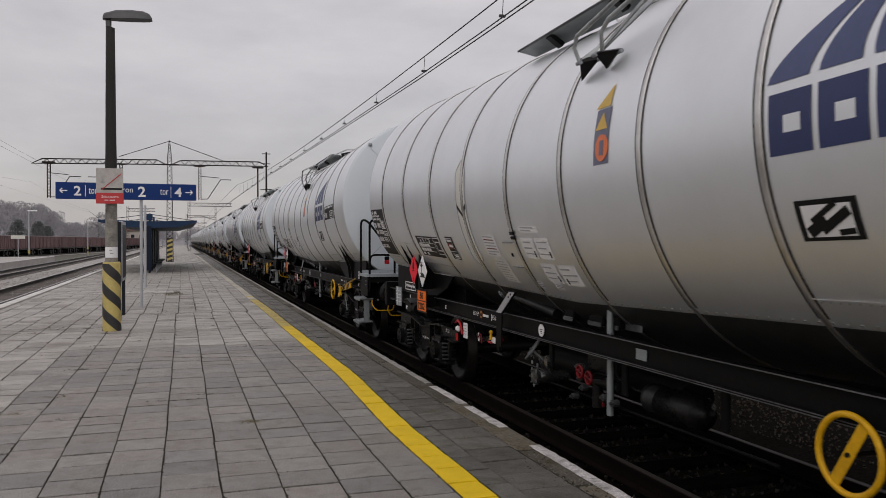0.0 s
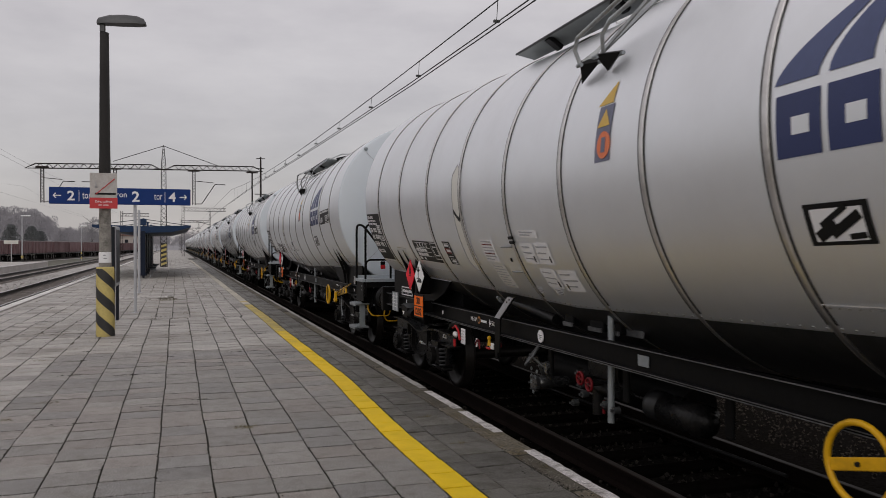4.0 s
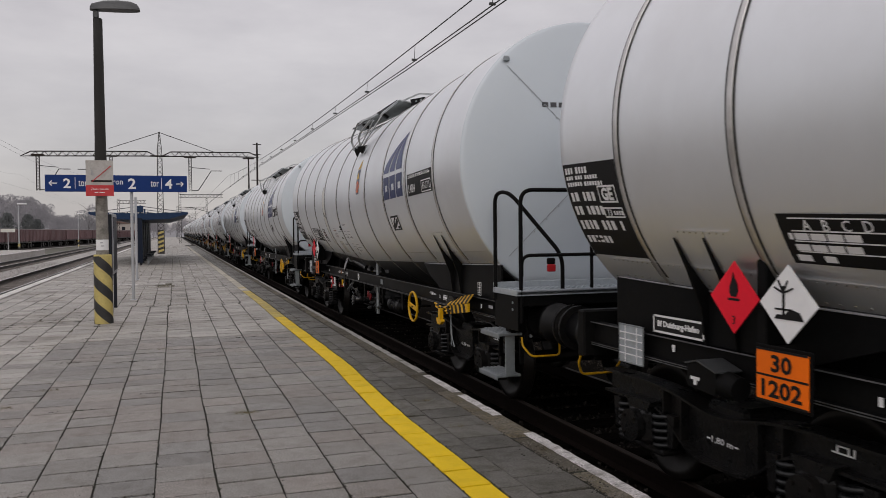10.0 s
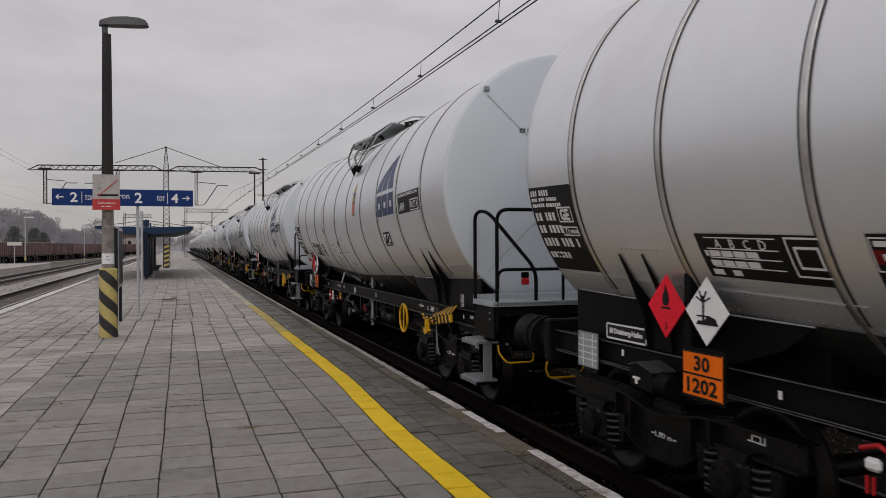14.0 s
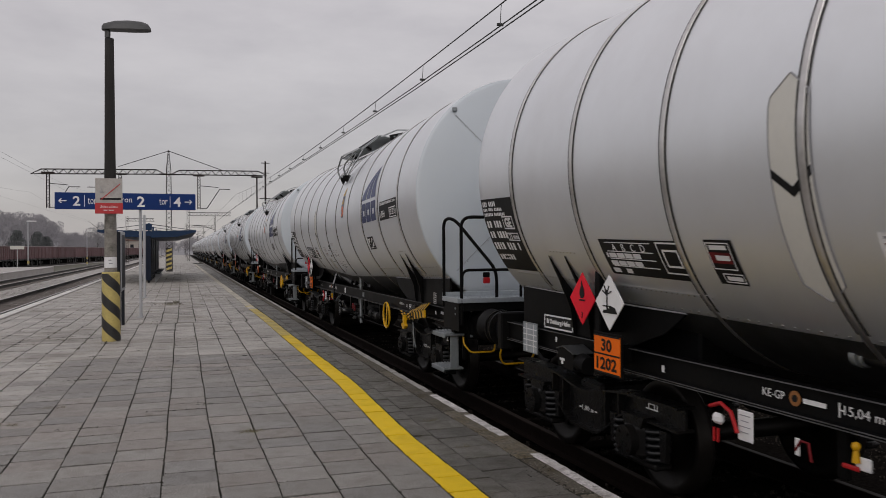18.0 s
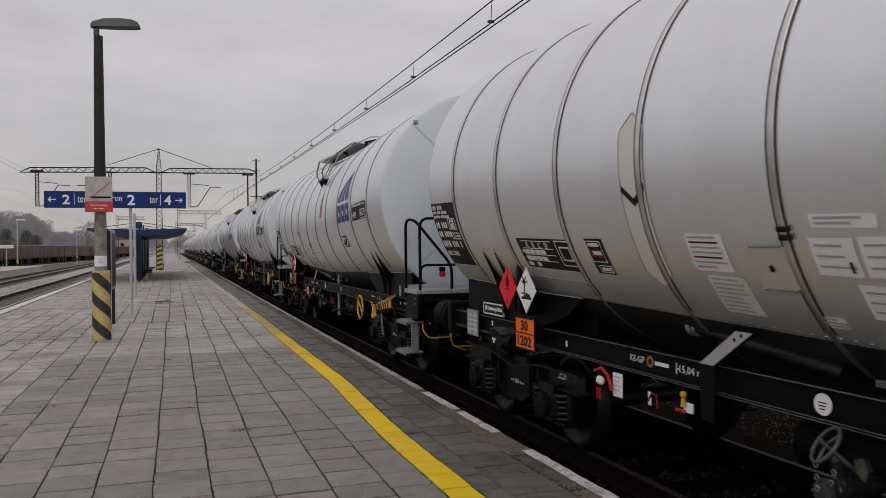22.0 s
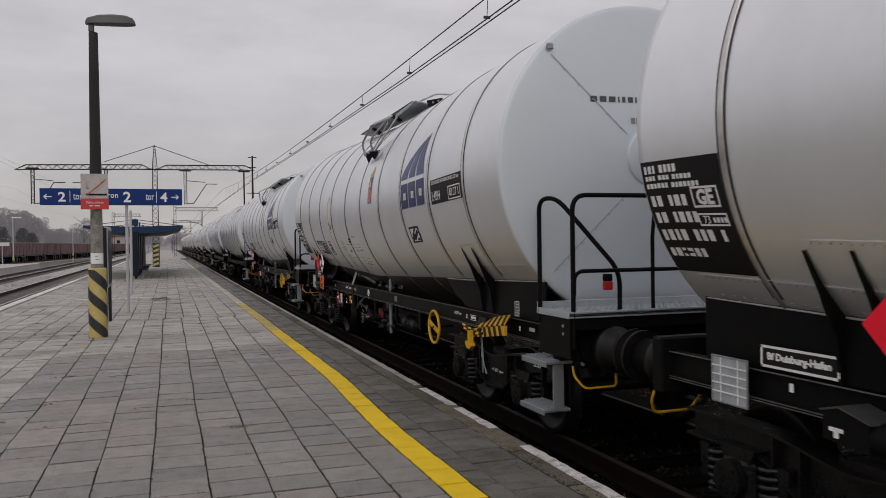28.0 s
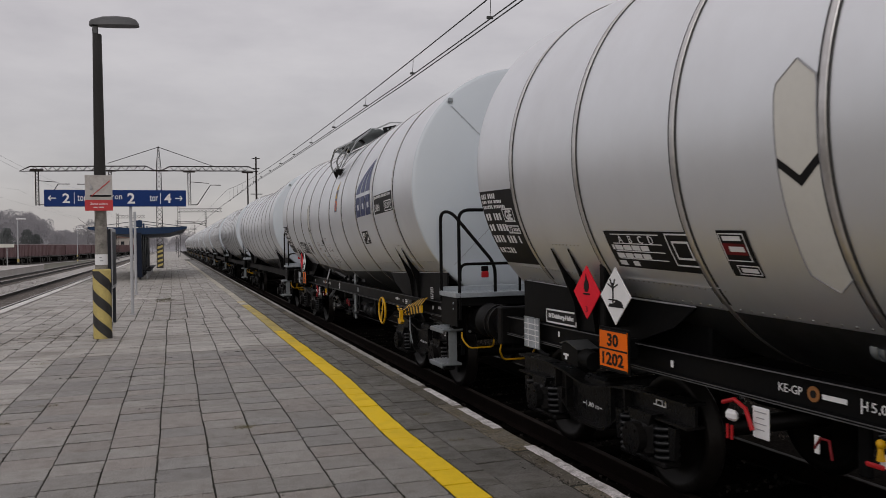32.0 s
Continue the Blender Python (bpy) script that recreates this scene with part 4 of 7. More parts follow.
    for y in BANDS:
        if band is None:
            # dark ring stands in for the shaded gap along both band edges
            g = Geo()
            g.lathe([(TR - 0.002, -0.040), (TR + 0.006, -0.039), (TR + 0.006, 0.039), (TR - 0.002, 0.040)], 112)
            gap = part("band_edge", g, BANDEDGE, w, "dark ring painted for the shaded gap beside the band", Matrix.Translation((0, y, axis(y))) @ Matrix.Rotation(0.0282 if y > 0 else -0.0282, 4, "X"))
            g = Geo()
            g.lathe([(TR, -0.0255), (TR + 0.008, -0.0245), (TR + 0.012, -0.012), (TR + 0.012, 0.012), (TR + 0.008, 0.0245), (TR, 0.0255)], 112)
            band = part("band", g, BAND, w, "worn metal clamping band", Matrix.Translation((0, y, axis(y))) @ Matrix.Rotation(0.0282 if y > 0 else -0.0282, 4, "X"))
        else:
            again(gap, w, Matrix.Translation((0, y, axis(y))) @ Matrix.Rotation(0.0282 if y > 0 else -0.0282, 4, "X"))
            again(band, w, Matrix.Translation((0, y, axis(y))) @ Matrix.Rotation(0.0282 if y > 0 else -0.0282, 4, "X"))
    # lower seam with rivets
    g = Geo()
    for ya, yb in ((-6.25, 0.0), (0.0, 6.2)):
        q = wrap(ya, yb, -44.4, -42.4, 0.006, 2)
        g.add(q.v, q.f)
    # added sheet: the shade under the tank is put into its dark colour
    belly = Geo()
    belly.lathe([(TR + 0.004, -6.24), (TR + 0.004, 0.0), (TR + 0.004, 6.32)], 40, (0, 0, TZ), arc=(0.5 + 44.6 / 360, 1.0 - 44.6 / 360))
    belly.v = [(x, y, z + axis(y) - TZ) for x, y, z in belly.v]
    part("belly_sheet", belly, SHADEBELLY, tank, "dark belly sheet below the seam, shade put into its colour")
    seam = part("lower_seam", g, ALU, tank, "riveted lower seam of the cladding")
    rv = Geo()
    y = -6.1
    while y < 6.1:
        m = on_tank(y, -43.4, 0.008)
        rv.box((0, 0, 0), (0.011, 0.011, 0.006), 0, m)
        y += 0.10
    part("rivet_row", rv, BAND, seam)

    # underframe
    for sx in (-1, 1):
        g = Geo()
        x = sx * 1.15
        prof = [(x + sx * 0.03, 1.012), (x - sx * 0.06, 1.012), (x - sx * 0.06, 1.028), (x - sx * 0.008, 1.028), (x - sx * 0.008, 1.184), (x - sx * 0.06, 1.184), (x - sx * 0.06, 1.20), (x + sx * 0.03, 1.20), (x + sx * 0.03, 1.188), (x, 1.182), (x, 1.032), (x + sx * 0.03, 1.024)]
        g.prism(prof, "y", -6.7, 6.7)
        part("side_sill", g, BLACK, w, "black channel side sill")
        for sy in (-1, 1) if full or sx < 0 else ():
            e = Geo()
            e.prism([(sy * 6.32, 1.205), (sy * 6.32, 1.60), (sy * 4.2, 1.53), (sy * 3.50, 1.52), (sy * 3.75, 1.36), (sy * 4.24, 1.205)], "x", sx * 1.13 - 0.012, sx * 1.13 + 0.012)
            skirt = part("end_skirt", e, BLACK, w, "black skirt plate under the tank end")
            r = Geo()
            r.tube([(sx * 1.135, sy * 6.3, 1.605), (sx * 1.135, sy * 4.2, 1.535), (sx * 1.135, sy * 3.5, 1.525)], 0.008, 6)
            part("skirt_rim", r, GREYPRINT, skirt, "pale worn rim")
            for yy in (4.76, 5.07) if sy < 0 else (4.85, 5.16):
                f = Geo()
                pts = [(sx * 1.165, 1.2), (sx * 1.20, 1.45), (sx * 1.30, 1.70), (sx * 1.412, 1.93)]
                for i in range(9):
                    xx = 1.39 - 0.64 * i / 8
                    pts.append((sx * xx, axis(yy) - math.sqrt((TR + 0.006) ** 2 - xx ** 2)))
                pts.append((sx * 0.75, 1.2))
                f.prism(pts, "y", sy * yy - 0.012, sy * yy + 0.012)
                part("saddle_plate", f, BLACK, w)
    g = Geo()
    g.box((0, 0, 1.13), (0.5, 13.4, 0.26), 0.01)
    g.box((0, -4.9, 1.35), (1.9, 2.6, 0.45), 0.02)
    g.box((0, 4.9, 1.35), (1.9, 2.6, 0.45), 0.02)
    part("centre_sill", g, BLACK, w)
    for sy in (-1, 1):
        g = Geo()
        g.box((0, sy * 6.74, 1.10), (2.5, 0.12, 0.40), 0.015)
        head = part("headstock", g, BLACK, w)
        for sx in (-1, 1):
            b = Geo()
            x = sx * 0.875
            turned = [(0.0005, 6.83), (0.20, 6.83), (0.19, 6.86), (0.176, 6.89), (0.173, 7.105), (0.20, 7.11), (0.205, 7.12), (0.205, 7.16), (0.20, 7.17), (0.157, 7.175), (0.15, 7.45), (0.0005, 7.45)]
            b.lathe([(r, sy * q) for r, q in turned], 28, (x, 0, 1.04))
            buf = part("buffer", b, RUBBER, head, "heavy black crash buffer")
            if full or sx < 0:
                bp = Geo()
                bp.box((x, sy * 6.82, 1.04), (0.40, 0.03, 0.40), 0.03)
                part("base_plate", bp, BLACK, buf)
            d = Geo()
            d.rod((x, sy * 7.45, 1.04), (x, sy * 7.485, 1.04), 0.215, 0.215, 28)
            d.rod((x, sy * 7.485, 1.04), (x, sy * 7.525, 1.04), 0.20, 0.08, 28)
            part("buffer_head", d, DARK, buf)
            for a in range(4):
                bo = Geo()
                px, pz = x + 0.16 * (1 if a % 2 else -1), 1.04 + 0.16 * (1 if a > 1 else -1)
                bo.rod((px, sy * 6.835, pz), (px, sy * 6.855, pz), 0.018, seg=6)
                if sx < 0 and full:
                    part("bolt", bo, GALV, buf)
            s = Geo()
            s.bent([(sx * 1.16, sy * 6.90, 0.88), (sx * 1.17, sy * 6.93, 0.80), (sx * 1.10, sy * 7.0, 0.69), (sx * 0.78, sy * 7.0, 0.69), (sx * 0.745, sy * 6.93, 0.80), (sx * 0.74, sy * 6.90, 0.88)], 0.011, 0.05)
            part("shunter_handle", s, YELLOW, w, "yellow shunter's handle")
        c = Geo()
        c.rod((0, sy * 6.8, 1.02), (0, sy * 7.2, 1.02), 0.05, seg=12)
        c.tube([(0, sy * 7.2, 1.05), (0, sy * 7.34, 1.12), (0, sy * 7.42, 1.02), (0, sy * 7.34, 0.94)], 0.035, 8)
        part("draw_hook", c, DARK, w)
        hose = Geo()
        hose.tube([(sy * 0.35, sy * 6.8, 0.92), (sy * 0.35, sy * 7.1, 0.80), (sy * 0.30, sy * 7.4, 0.62), (sy * 0.25, sy * 7.5, 0.60)], 0.028, 8)
        part("brake_hose", hose, RUBBER, w)
        hr = Geo()
        hr.box((sy * 0.35, sy * 6.86, 0.92), (0.06, 0.16, 0.06), 0.01)
        part("hose_cock", hr, RED, w, "red brake cock")
    for y in (-4.84, 5.16):
        bogie(w, y, full)
    for y in (-5.74, -3.94, 4.26, 6.06):
        wheelset(w, y)

    # end platform with railings and steps (near end)
    g = Geo()
    g.box((0, -6.80, 1.350), (2.60, 0.62, 0.035), 0.004)
    g.box((0, -7.10, 1.352), (2.60, 0.02, 0.06), 0.004)
    g.box((0, -6.48, 1.385), (2.60, 0.02, 0.09), 0.004)
    g.box((-1.30, -6.80, 1.352), (0.02, 0.62, 0.06), 0.004)
    fr = Geo()
    fr.box((0, -6.79, 1.27), (2.54, 0.58, 0.11), 0.006)
    part("deck_frame", fr, BLACK, w)
    deck = part("deck", g, DECKGREY, w, "galvanised grating deck")
    n = Geo()
    for i in range(40):
        for j in range(6):
            n.box((-1.23 + i * 0.063, -7.04 + j * 0.095, 1.370), (0.03, 0.03, 0.006))
    tagged(part("grating", n, DECKGREY, deck, "raised grating studs"), kind="stuff")
    rail = Geo()
    x = -1.29
    rail.bent([(x, -6.52, 1.25), (x, -6.52, 2.385), (x + 0.06, -6.76, 2.385), (x + 0.53, -7.04, 1.72), (x + 0.53, -7.04, 1.36)], 0.021, 0.13, 10, 8)
    part("side_handrail", rail, BLACK, w, "bent black handrail")
    rail = Geo()
    rail.bent([(-1.25, -7.09, 1.05), (-1.25, -7.09, 2.39), (1.25, -7.09, 2.39), (1.25, -7.09, 1.05)], 0.021, 0.14, 10, 8)
    rail.bent([(-1.24, -7.09, 1.52), (-1.24, -7.09, 1.73), (1.24, -7.09, 1.73), (1.24, -7.09, 1.52)], 0.018, 0.12, 8, 6)
    for x in (-0.45, 0.45):
        rail.tube([(x, -7.09, 1.31), (x, -7.09, 2.02), (x + 0.04, -7.09, 2.39)], 0.018, 8)
    part("end_railing", rail, BLACK, w, "black end railing across the deck")
    lamp = Geo()
    lamp.box((-0.93, -7.125, 1.60), (0.085, 0.05, 0.075), 0.01)
    part("tail_lamp_bracket", lamp, RED, w, "red lamp bracket flag")
    lamp = Geo()
    lamp.box((-0.93, -7.12, 1.67), (0.085, 0.045, 0.065), 0.01)
    part("tail_lamp_holder", lamp, BLACK, w)
    for z, ym in ((0.90, -6.55), (0.46, -6.50)):
        s = Geo()
        s.box((-1.24, ym, z), (0.26, 0.51, 0.03), 0.006)
        s.box((-1.375, ym, z - 0.012), (0.012, 0.51, 0.05), 0.003)
        tread = part("step", s, GALV, w, "galvanised step tread")
        for k in range(5):
            q = Geo()
            q.box((-1.33 + k * 0.042, ym, z + 0.021), (0.018, 0.49, 0.012), 0.003)
            part("slat", q, GALV, tread)
    for yy in (-6.20, -6.76):
        s = Geo()
        if yy < -6.5:
            s.box((-1.235, yy, 0.675), (0.11, 0.014, 0.44), 0.004)
        else:
            s.box((-1.10, yy, 0.95), (0.05, 0.02, 0.75), 0.004)
        part("step_hanger", s, GALV if yy < -6.5 else BLACK, w, "step hanger")
    s = Geo()
    s.box((-1.10, -6.76, 0.95), (0.05, 0.024, 0.75), 0.004)
    part("step_post", s, BLACK, w)
    s = Geo()
    s.box((-1.285, -6.80, 1.145), (0.014, 0.60, 0.35), 0.003)
    cp = part("corner_plate", s, BLACK, w, "black plate under the deck corner")
    for z in (1.25, 1.18):
        q = Geo()
        q.rod((-1.291, -6.98, z), (-1.30, -6.98, z), 0.014, seg=8)
        part("bolt", q, GALV, cp)

    if not full:
        return w

    fittings(w, tank)
    return w

# the light on the valve box's sloping top is put into this grey
LITTOP = material("dusty_grey_black_lid", (0.055, 0.058, 0.060), 0.45, 0.1, 0.2, 30.0, 0.1, (0.03, 0.03, 0.03), 5.0, 0.6)
BITMETAL = material("oily_bright_valve_steel", (0.13, 0.133, 0.137), 0.28, 0.85, 0.35, 40.0, 0.2, (0.04, 0.038, 0.036), 9.0, 0.9)
BRONZE = material("brown_mark_paint", (0.30, 0.12, 0.03), 0.5)
# ---- fittings and markings of a wagon ----


def sill_print(parent, mat, y, z, text, height, width=None):
    me = lettering(text, height, mat, 0.0, width)
    m = Matrix(((0, 0, -1), (-1, 0, 0), (0, 1, 0))).to_4x4()
    m.translation = Vector((-1.158, y, z))
    return part("lettering", me, mat, parent, at=m)


def tank_text(parent, mat, y, deg, text, height, width=None, lift=0.008):
    return part("lettering", bend(lettering(text, height, mat, 0.0, width), y, deg, lift), mat, parent)


def frame_on_tank(parent, mat, y0, y1, d0, d1, t, lift=0.007):
    """A thin drawn frame on the tank."""
    td = math.degrees(t / TR)
    g = Geo()
    for a in (wrap(y0, y1, d0, d0 - td, lift, 1), wrap(y0, y1, d1 + td, d1, lift, 1), wrap(y0, y0 - t, d0, d1, lift, 5), wrap(y1 + t, y1, d0, d1, lift, 5)):
        g.add(a.v, a.f)
    return part("drawn_frame", g, mat, parent)


def fittings(w, tank):
    rnd = random.Random(5)
    # number plate with bars for its number
    pl = part("number_plate", wrap(6.394, 5.614, -8.61, -36.34, 0.004), INK, w, "black number field with white print")
    ch = [0.028, 0.034, 0.024, 0.036, 0.030]
    def words(*counts):
        row, k = [], 0
        for n in counts:
            for _ in range(n):
                row.append(ch[k % 5])
                k += 1
            row.append(-0.018)
        return row
    def big(*counts):
        return [v * 1.5 if v > 0 else -0.03 for v in words(*counts)]
    for d, row, h in ((-10.6, words(3, 4), 0.05), (-12.6, words(3, 3, 5), 0.030), (-14.4, words(6, 7), 0.032)):
        flank_print(pl, "small_print", WHITE, 6.36, d, [row], h, 0)
    for d, row, h in ((-18.0, big(2, 3), 0.072), (-22.0, big(2, 4), 0.072), (-26.4, big(4, 3, 1), 0.078), (-30.9, big(6), 0.062)):
        flank_print(pl, "number_print", WHITE, 6.35, d, [row], h, 0)
    frame_on_tank(pl, WHITE, 5.921, 5.671, -15.09, -19.87, 0.014)
    part("lettering", bend(lettering("GE", 0.10, WHITE, 0.006, 0.155), 5.796, -17.48, 0.008), WHITE, pl)
    frame_on_tank(pl, WHITE, 5.918, 5.648, -21.16, -24.14, 0.012)
    tank_text(pl, WHITE, 5.84, -22.65, "73", 0.05)
    flank_print(pl, "small_print", WHITE, 5.785, -22.77, [[0.022, 0.026, 0.022, 0.026]], 0.032, 0.02)
    # load table
    pl = part("load_table", wrap(4.14, 3.07, -22.58, -33.41, 0.004), INK, w, "black load table with white print")
    for k, c in enumerate("ABCD"):
        tank_text(pl, WHITE, 3.938 - k * 0.13, -24.83, c, 0.06)
    flank_print(pl, "table_print", WHITE, 4.093, -27.26, [[0.03, 0.10, 0.10, 0.10, 0.10], [-0.01, 0.10, 0.10, 0.10, 0.10], [0.10, -0.06, 0.08]], 0.04, 0.026)
    for d in (-23.46, -26.06, -28.26, -30.53):
        flank_print(pl, "table_rule", WHITE, 4.058, d, [[0.62]], 0.008, 0)
    frame_on_tank(pl, WHITE, 3.368, 3.088, -22.95, -31.64, 0.012)
    frame_on_tank(pl, WHITE, 3.318, 3.138, -24.86, -29.77, 0.016)
    pl = part("test_table", wrap(2.825, 2.565, -21.99, -32.99, 0.004), INK, w, "black test date field with red and white print")
    frame_on_tank(pl, WHITE, 2.815, 2.595, -22.57, -29.14, 0.008)
    flank_print(pl, "date_print", WHITE, 2.789, -23.78, [[0.16]], 0.03, 0.02)
    flank_print(pl, "date_field", DARKRED, 2.812, -26.28, [[0.20]], 0.075, 0.02, 0.006)
    flank_print(pl, "date_print", WHITE, 2.755, -26.22, [[0.13]], 0.035, 0.02, 0.008)
    frame_on_tank(pl, WHITE, 2.761, 2.571, -30.06, -32.44, 0.008)
    flank_print(pl, "date_print", WHITE, 2.734, -31.34, [[0.14]], 0.03, 0.02)
    # pale dip-line arrow
    def arrow(u):
        d = 9.49 + (-34.68 - 9.49) * u
        full = 0.145
        half = full
        if d > 9.49 - 4.0:
            half = full * (9.49 - d) / 4.0
        if d < -34.68 + 3.8:
            half = full * (d - -34.68) / 3.8
        half = max(half, 0.003)
        return 1.96 + half, 1.96 - half
    ar = part("dip_mark", wrap(0, 0, 9.49, -34.68, 0.004, 48, arrow), PALE, w, "long pale arrow-shaped field with a black chevron")
    for i in (-1, 1):
        g = Geo()
        r = TR + 0.007
        vs = []
        for y, d in ((1.96, -13.38), (1.96 + i * 0.145, -9.38), (1.96 + i * 0.145, -7.58), (1.96, -11.38)):
            vs.append((-math.cos(radians(d)) * r, y, axis(1.96) + math.sin(radians(d)) * r))
        g.add(vs, [(0, 1, 2, 3)])
        part("chevron", g, INK, ar, "black chevron")
    for i in (-1, 1):
        g = Geo()
        t = []
        for k in range(25):
            u = k / 24
            d = 9.49 - 44.17 * u
            half = arrow(u)[0] - 1.96
            t.append((-math.cos(radians(d)) * (TR + 0.006), 1.96 + i * half, axis(1.96) + math.sin(radians(d)) * (TR + 0.006)))
        g.tube(t, 0.004, 4)
        part("outline", g, GREYPRINT, ar)
    # white instruction sheets
    for y0, y1, d0, d1, n, red in ((1.458, 1.098, -19.91, -28.9, 7, 1), (1.385, 1.035, -30.01, -40.22, 8, 0), (0.385, -0.02, -15.9, -18.4, 2, 0), (0.43, 0.15, -20.3, -27.74, 3, 0), (0.12, -0.17, -20.0, -27.6, 3, 0), (0.215, -0.09, -29.2, -36.6, 3, 0), (-0.125, -0.46, -29.5, -37.4, 3, 0), (0.627, 0.427, -37.45, -40.36, 3, 0), (0.162, 0.002, -36.99, -39.69, 3, 0)):
        y0, y1 = y0 + 0.05, y1 + 0.05
        sh = part("instruction_sheet", wrap(y0, y1, d0, d1, 0.004, 6), WHITE if d0 > -30 or y0 < 1 else PALE, w, "white instruction sheet with fine print")
        span = y0 - y1
        for k in range(n):
            d = d0 + (d1 - d0) * (k + 0.7) / (n + 0.6)
            ln = span * rnd.uniform(0.55, 0.85)
            flank_print(sh, "print_line", DARKRED if red and k % 3 == 1 else GREYPRINT, y0 - 0.03, d, [[ln]], 0.012, 0, 0.007)
        if n == 3 and d0 < -19.5 and d0 > -31:
            g = Geo()
            d = radians(d1 + 1.6)
            r = TR + 0.008
            g.box((0, 0, 0), (0.018, 0.06, 0.003), 0, on_tank(y1 + 0.05 if y0 > 0.45 or 0.15 < y0 < 0.27 else y0 - 0.06, d1 + 1.9, 0.007))
            part("pointer", g, INK, sh)
    # inspection flap
    g = Geo()
    g.box((0, 0, 0.004), (0.30, 0.26, 0.008), 0.003, on_tank(0.807, -27.04, 0.0))
    flap = part("inspection_flap", g, ALU, w, "riveted inspection flap")
    g = Geo()
    g.box((0, 0, 0.014), (0.028, 0.04, 0.014), 0.005, on_tank(0.807, -27.04, 0.0))
    part("flap_latch", g, INK, flap)
    for k in (-1, 1):
        g = Geo()
        g.box((0, k * 0.135, 0.010), (0.26, 0.014, 0.008), 0.002, on_tank(0.807, -27.04, 0.0))
        part("flap_strip", g, GALV, flap)
    for d in (-18.63, -20.3):
        g = Geo()
        g.box((0, 0, 0.014), (0.09, 0.03, 0.02), 0.004, on_tank(0.62, d, 0.0))
        part("band_clasp", g, INK, w)
    # warning sticker
    st_ = part("warning_sticker", wrap(-1.118, -1.328, 15.0, 0.1, 0.004), FADEBLUE, w, "faded blue strip with yellow and orange warning signs")
    g = Geo()
    def sail(u):
        return -1.294 + 0.205 * (1 - u) + 0.004, -1.294
    top = wrap(0, 0, 15.4, 21.3, 0.005, 6, sail)
    part("yellow_sail", top, FADEYELLOW, st_)
    def tri_(u):
        return -1.219 + 0.085 * (1 - u) + 0.002, -1.219 - 0.085 * (1 - u) - 0.002
    part("yellow_triangle", wrap(0, 0, 9.3, 13.9, 0.007, 5, tri_), FADEYELLOW, st_)
    g = Geo()
    m = on_tank(-1.242, 4.35, 0.008)
    g.prism([(0.09 * math.cos(k * math.tau / 20), 0.10 * math.sin(k * math.tau / 20)) for k in range(20)], "z", -0.004, 0.0)
    g.v = [tuple(m @ Vector(p)) for p in g.v]
    part("orange_oval", g, FADEORANGE, st_)
    g = Geo()
    g.box((0, 0, 0.001), (0.055, 0.11, 0.003), 0, m)
    part("pictogram", g, FADEBLUE, st_)
    # owner's mark: an arched fan over three blocks, plain shapes
    def fan(k):
        a0, a1 = k / 3 + (0.035 if k else 0), (k + 1) / 3 - (0.035 if k < 2 else 0)
        def ends(u):
            left = -2.985 - 0.96 * u ** 1.55
            right = -3.965 + 0.04 * math.sin(u * math.pi) + 0.01 * u ** 2
            wd = right - left
            return left + wd * a0, left + wd * a1
        return ends
    for k in range(3):
        part("logo_blade", wrap(0, 0, 5.81, 24.31, 0.004, 14, fan(k)), NAVY2, w, "slanted blue blade of the owner's mark")
    for k in range(3):
        y0 = -3.0 - k * 0.345
        a = part("logo_block", wrap(y0, y0 - 0.30, 3.76, -7.74, 0.004, 6), NAVY, w, "navy block of the owner's mark")
        part("logo_slot", wrap(y0 - 0.11, y0 - 0.23, -0.5, -3.73, 0.006, 2), ALU, a)
    # tank data plate
    pl = part("tank_data_plate", wrap(-4.258, -5.298, 1.25, -8.89, 0.004), INK, w, "black tank data field with white print")
    tank_text(pl, WHITE, -4.772, 0.03, "ZUL\u00c4SSIGER BETRIEBSDRUCK 3,0 bar", 0.055, 0.94)
    tank_text(pl, WHITE, -4.454, -5.56, "L4BH", 0.105, 0.27)
    frame_on_tank(pl, WHITE, -4.869, -5.259, -3.06, -8.47, 0.014)
    tank_text(pl, WHITE, -5.075, -5.62, "83.27 L", 0.085, 0.32)
    # pictogram plate
    pl = part("pictogram_plate", wrap(-3.109, -3.509, -16.49, -24.38, 0.004), INK, w, "black-framed pictogram plate")
    part("picture_field", wrap(-3.15, -3.47, -17.47, -23.6, 0.006), WHITE, pl)
    for (y, d, a, b, rot_) in ((-3.236, -21.58, 0.15, 0.06, 0.5), (-3.358, -20.55, 0.22, 0.05, 0.5), (-3.294, -18.93, 0.20, 0.03, 0.5), (-3.415, -22.74, 0.10, 0.03, 0.1)):
        g = Geo()
        g.box((0, 0, 0), (a, b, 0.003), 0, on_tank(y, d, 0.008) @ Matrix.Rotation(rot_, 4, "Z"))
        part("pictogram", g, INK, pl)
    # flashing strips with rivets above the saddles and along the skirts
    for y0, y1, d in ((-4.68, -5.18, -26.8), (-2.96, -6.2, -37.1), (5.15, 4.57, -26.7), (6.2, 3.0, -37.1)):
        a = part("flashing", wrap(y0, y1, d + 0.15, d - 0.15, 0.007, 1), WHITE, w, "bright riveted flashing strip")
        g = Geo()
        y = y0 - 0.06
        while y > y1:
            g.box((0, 0, 0), (0.009, 0.009, 0.006), 0, on_tank(y, d - 0.8, 0.007))
            y -= 0.065
        part("rivet_strip", g, BAND, a)

    # hazard boards
    g = Geo()
    g.box((-1.352, 4.222, 1.155), (0.012, 0.44, 0.34), 0.004)
    g.box((-1.25, 4.222, 1.15), (0.20, 0.05, 0.16), 0.01)
